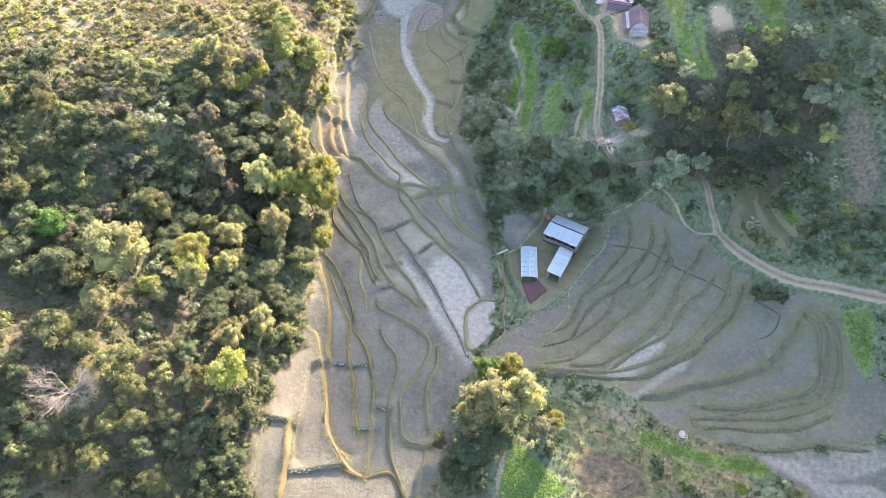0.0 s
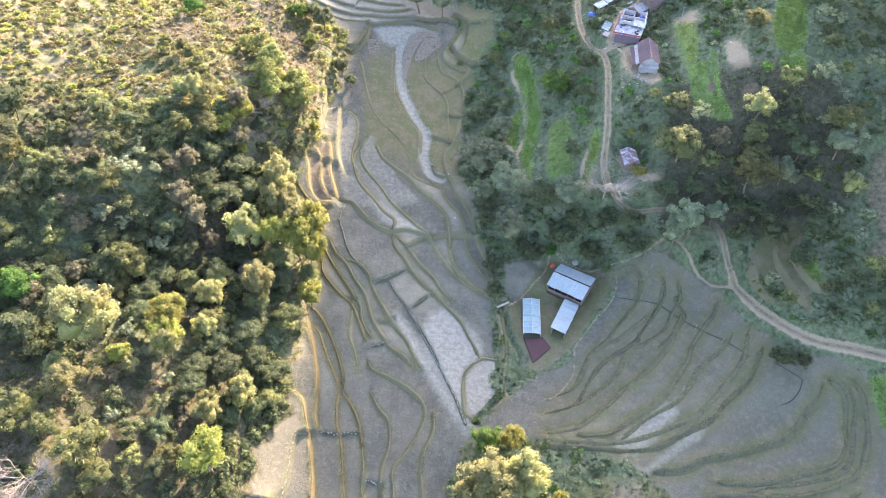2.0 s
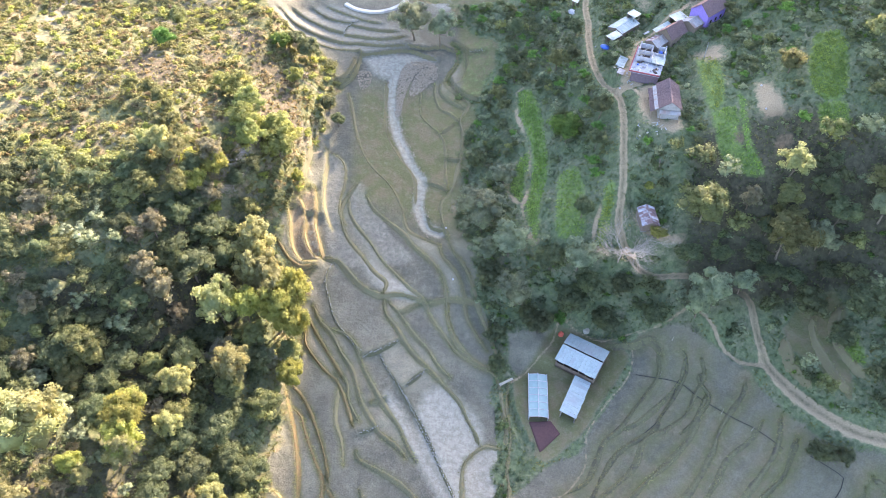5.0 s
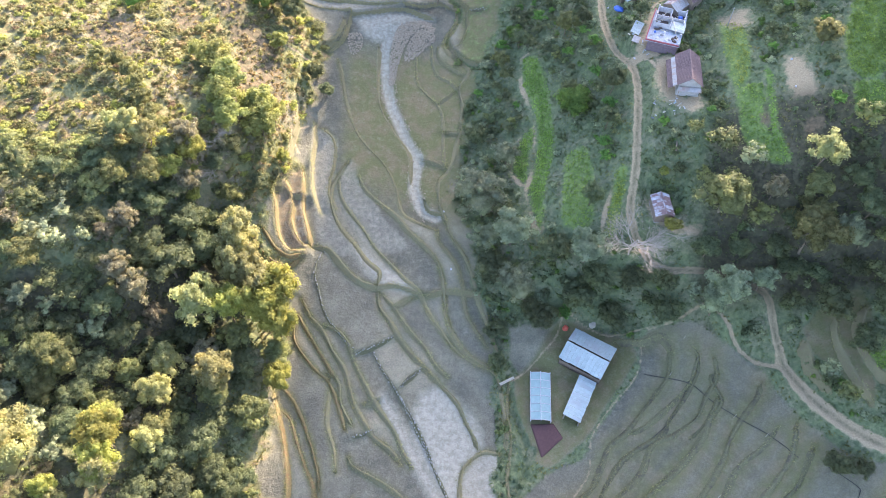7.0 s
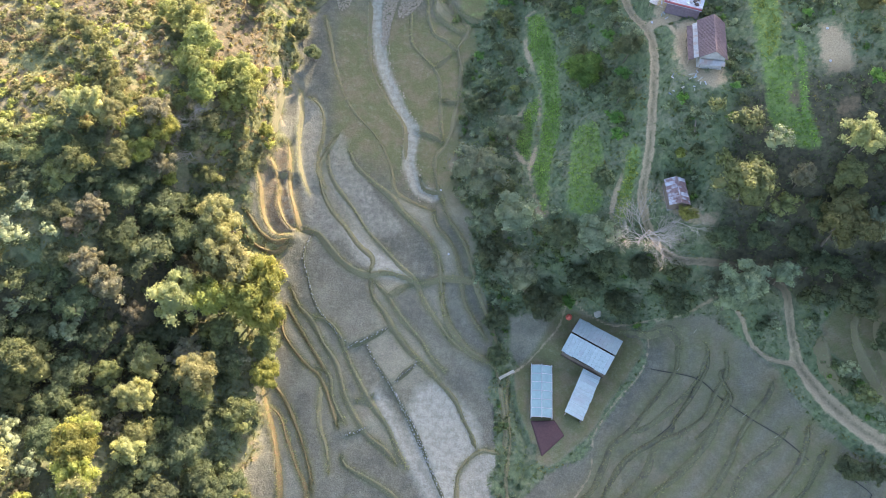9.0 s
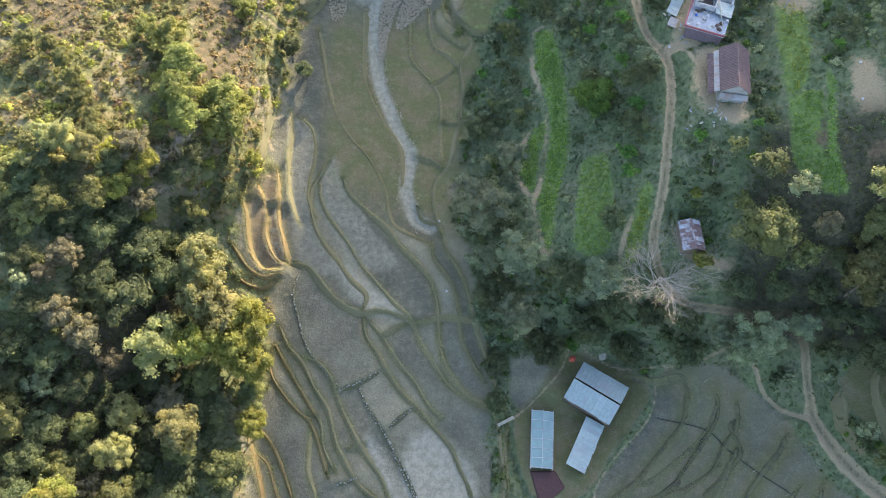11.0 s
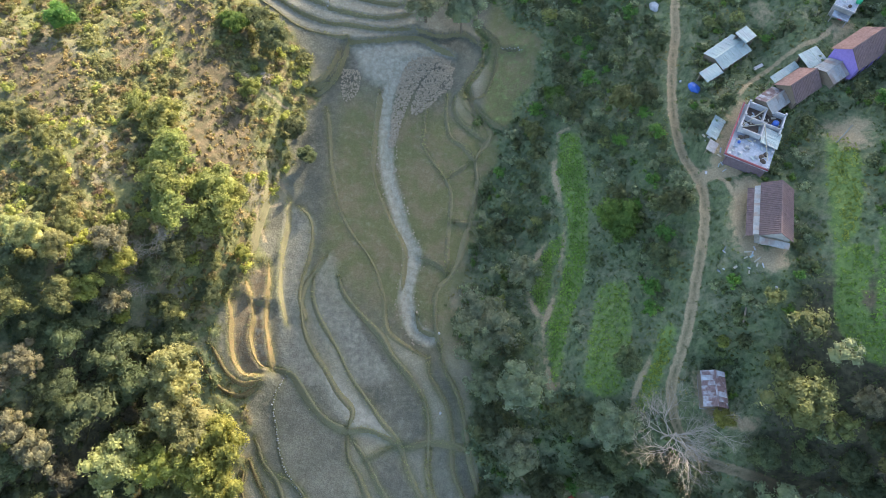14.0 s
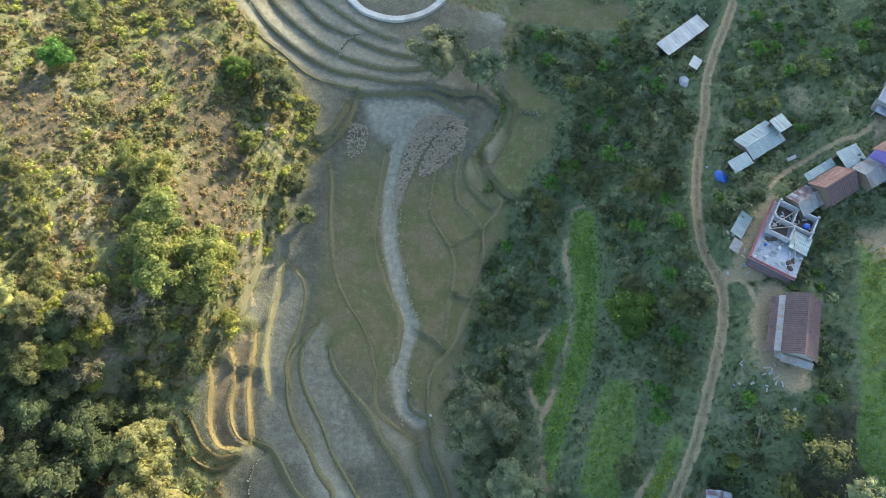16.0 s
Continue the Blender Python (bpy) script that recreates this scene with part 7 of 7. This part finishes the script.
def board(name, x, y, length, width, angle, material, label, category, z=0.12):
    ob = cuboid(name, -length / 2, -width / 2, 0, length / 2, width / 2, 0.08, material, None, bevel=0.01)
    ob.matrix_basis = pose(x, y, float(height(x, y)) + z, 2, -3, angle)
    return tagged(ob, label, category)


board("sheet_board", 61.7, 234.4, 2.4, 0.7, 35, M_WHITE, "white sheet lying in the yard", "sheet", 0.1)
for k, (x, y, a, n) in enumerate(((57.0, 190.6, 40, 1.6), (56.2, 191.6, 70, 1.1), (55.5, 192.0, 10, 1.3), (58.0, 189.7, 100, 0.9), (55.0, 190.8, 30, 0.8))):
    board("timber_offcut", x, y, n, 0.22, a, M_WHITE if k % 2 else M_STRAW, "pale timber offcut lying in the yard", "timber")
board("timber_beam", 56.2, 183.0, 5.0, 0.3, 75, M_WOOD, "long grey timber lying in the garden", "timber")
for k, (x, y) in enumerate(((60.6, 186.4), (81.5, 190.3), (82.0, 197.6), (77.0, 199.5), (46.6, 231.0), (4.4, 165.5), (2.6, 181.0))):
    heap("white_sack", (x, y), 0.3, 0.28, M_WHITE, "small white sack lying on the ground", "sack", 80 + k)


def power_pole(x, y, tall):
    z = float(height(x, y))
    ob = empty("power_pole", pose(x, y, z), "thin pale power pole with a wire", "pole")
    v, f = tube_mesh("post", [(0, 0, -0.5), (0, 0, tall / 2), (0, 0, tall)], [0.11, 0.09, 0.07], 8)
    part("post", raw_mesh("post", v, f), M_PLASTER, ob)
    cuboid("crossarm", -0.5, -0.05, tall - 0.3, 0.5, 0.05, tall - 0.2, M_WOOD, ob)


power_pole(72.5, 214.5, 5.5)
for x, y in ((54.0, 139.3), (66.2, 129.3), (71.8, 124.8), (57.2, 146.0), (60.0, 113.0)):
    z = float(height(x, y))
    v, f = tube_mesh("stake", [(0, 0, -0.3), (0.03, 0, 0.9), (0.05, 0.04, 1.9)], [0.05, 0.045, 0.03], 6)
    ob = part("field_stake", raw_mesh("field_stake", v, f), M_STRAW)
    ob.matrix_basis = pose(x, y, z)
    tagged(ob, "pale wooden stake standing in the paddy", "stake")


shed((58.4, 239.6, 31.2), 43, 3.4, 3.0, 3.3, 3.6, M_TIN_BLUE, "raised pale tin roof at the end of the barn", 58)
# litter and scraps about the unfinished house and its yard
scrap_rng = random.Random(17)
SCRAPS = ((M_WHITE, "white scrap of board lying about"), (M_SLAB, "pale blue offcut lying about"), (M_STRAW, "short length of pale timber lying about"), (M_TIN_BLUE, "scrap of pale tin sheet lying about"))
for k in range(46):
    u, v = scrap_rng.uniform(-6.0, 5.8), scrap_rng.uniform(-3.2, 3.2)
    material, words = SCRAPS[scrap_rng.randrange(4)]
    x, y = on_roof(u, v)
    ob = board("scrap", x, y, scrap_rng.uniform(0.4, 1.3), scrap_rng.uniform(0.15, 0.5), scrap_rng.uniform(0, 180), material, words, "scrap")
    ob.location.z = ROOF_Z + 0.09
for k in range(26):
    x, y = (scrap_rng.uniform(49.0, 53.5), scrap_rng.uniform(208.5, 219.5)) if k < 16 else (scrap_rng.uniform(51.0, 58.5), scrap_rng.uniform(188.0, 193.5))
    material, words = SCRAPS[scrap_rng.randrange(4)]
    board("scrap", x, y, scrap_rng.uniform(0.3, 1.2), scrap_rng.uniform(0.12, 0.45), scrap_rng.uniform(0, 180), material, words, "scrap")


# ---- stones by the stream ----
def stone_field(poly, count, seed, label, low=0.14, high=0.36):
    rng = np.random.default_rng(seed)
    x0, y0, x1, y1 = poly[:, 0].min(), poly[:, 1].min(), poly[:, 0].max(), poly[:, 1].max()
    x, y = rng.uniform(x0, x1, count * 3), rng.uniform(y0, y1, count * 3)
    keep = inside(x, y, poly) > -0.3
    pieces = []
    for a, b in list(zip(x[keep], y[keep]))[:count]:
        v, f = rock(rng, rng.uniform(low, high))
        pieces.append((v + (a, b, float(height(a, b)) + 0.05), f))
    tagged(part("stones", merged("stones", pieces), M_RUBBLE), label, "stones", kind="stuff")


stone_field(outline("-40.8 228.6  -38.6 229.8  -37.0 228.6  -38.4 227.2"), 60, 7, "pale quarried rock strewn by the hill path", 0.3, 0.7)
stone_field(stones, 1300, 1, "field of grey-brown stones beside the stream bed", 0.2, 0.48)
stone_field(stones_c, 850, 3, "plot of grey-brown broken stones beside the stream bed", 0.2, 0.48)
stone_field(stones_b, 300, 2, "patch of stones at the field edge")
for k, off in enumerate((-1.7, 1.7)):
    d = np.gradient(stream, axis=0)
    d /= np.hypot(d[:, 0], d[:, 1])[:, None]
    edge_line = stream + np.column_stack([-d[:, 1], d[:, 0]]) * off
    band = np.vstack([edge_line[8:] - 0.35, (edge_line[8:] + 0.35)[::-1]])
    stone_field(band, 260, 5 + k, "row of stones along the stream bed", 0.18, 0.45)


def ring_wall():
    """A curved pale concrete parapet along the bend."""
    c = ring
    d = np.gradient(c, axis=0)
    d /= np.hypot(d[:, 0], d[:, 1])[:, None]
    n = np.column_stack([-d[:, 1], d[:, 0]])
    base = height(c[:, 0], c[:, 1])
    rows = [np.column_stack([c + n * off, base + up]) for off, up in ((-0.75, -0.4), (-0.7, 0.5), (-0.62, 0.58), (0.62, 0.58), (0.7, 0.5), (0.75, -0.4))]
    v = np.array(rows).transpose(1, 0, 2).reshape(-1, 3)
    tagged(part("curved_wall", raw_mesh("curved_wall", v, grid_faces(len(c), 6)), M_CONCRETE), "curved pale concrete wall at the head of the fields", "wall")


ring_wall()
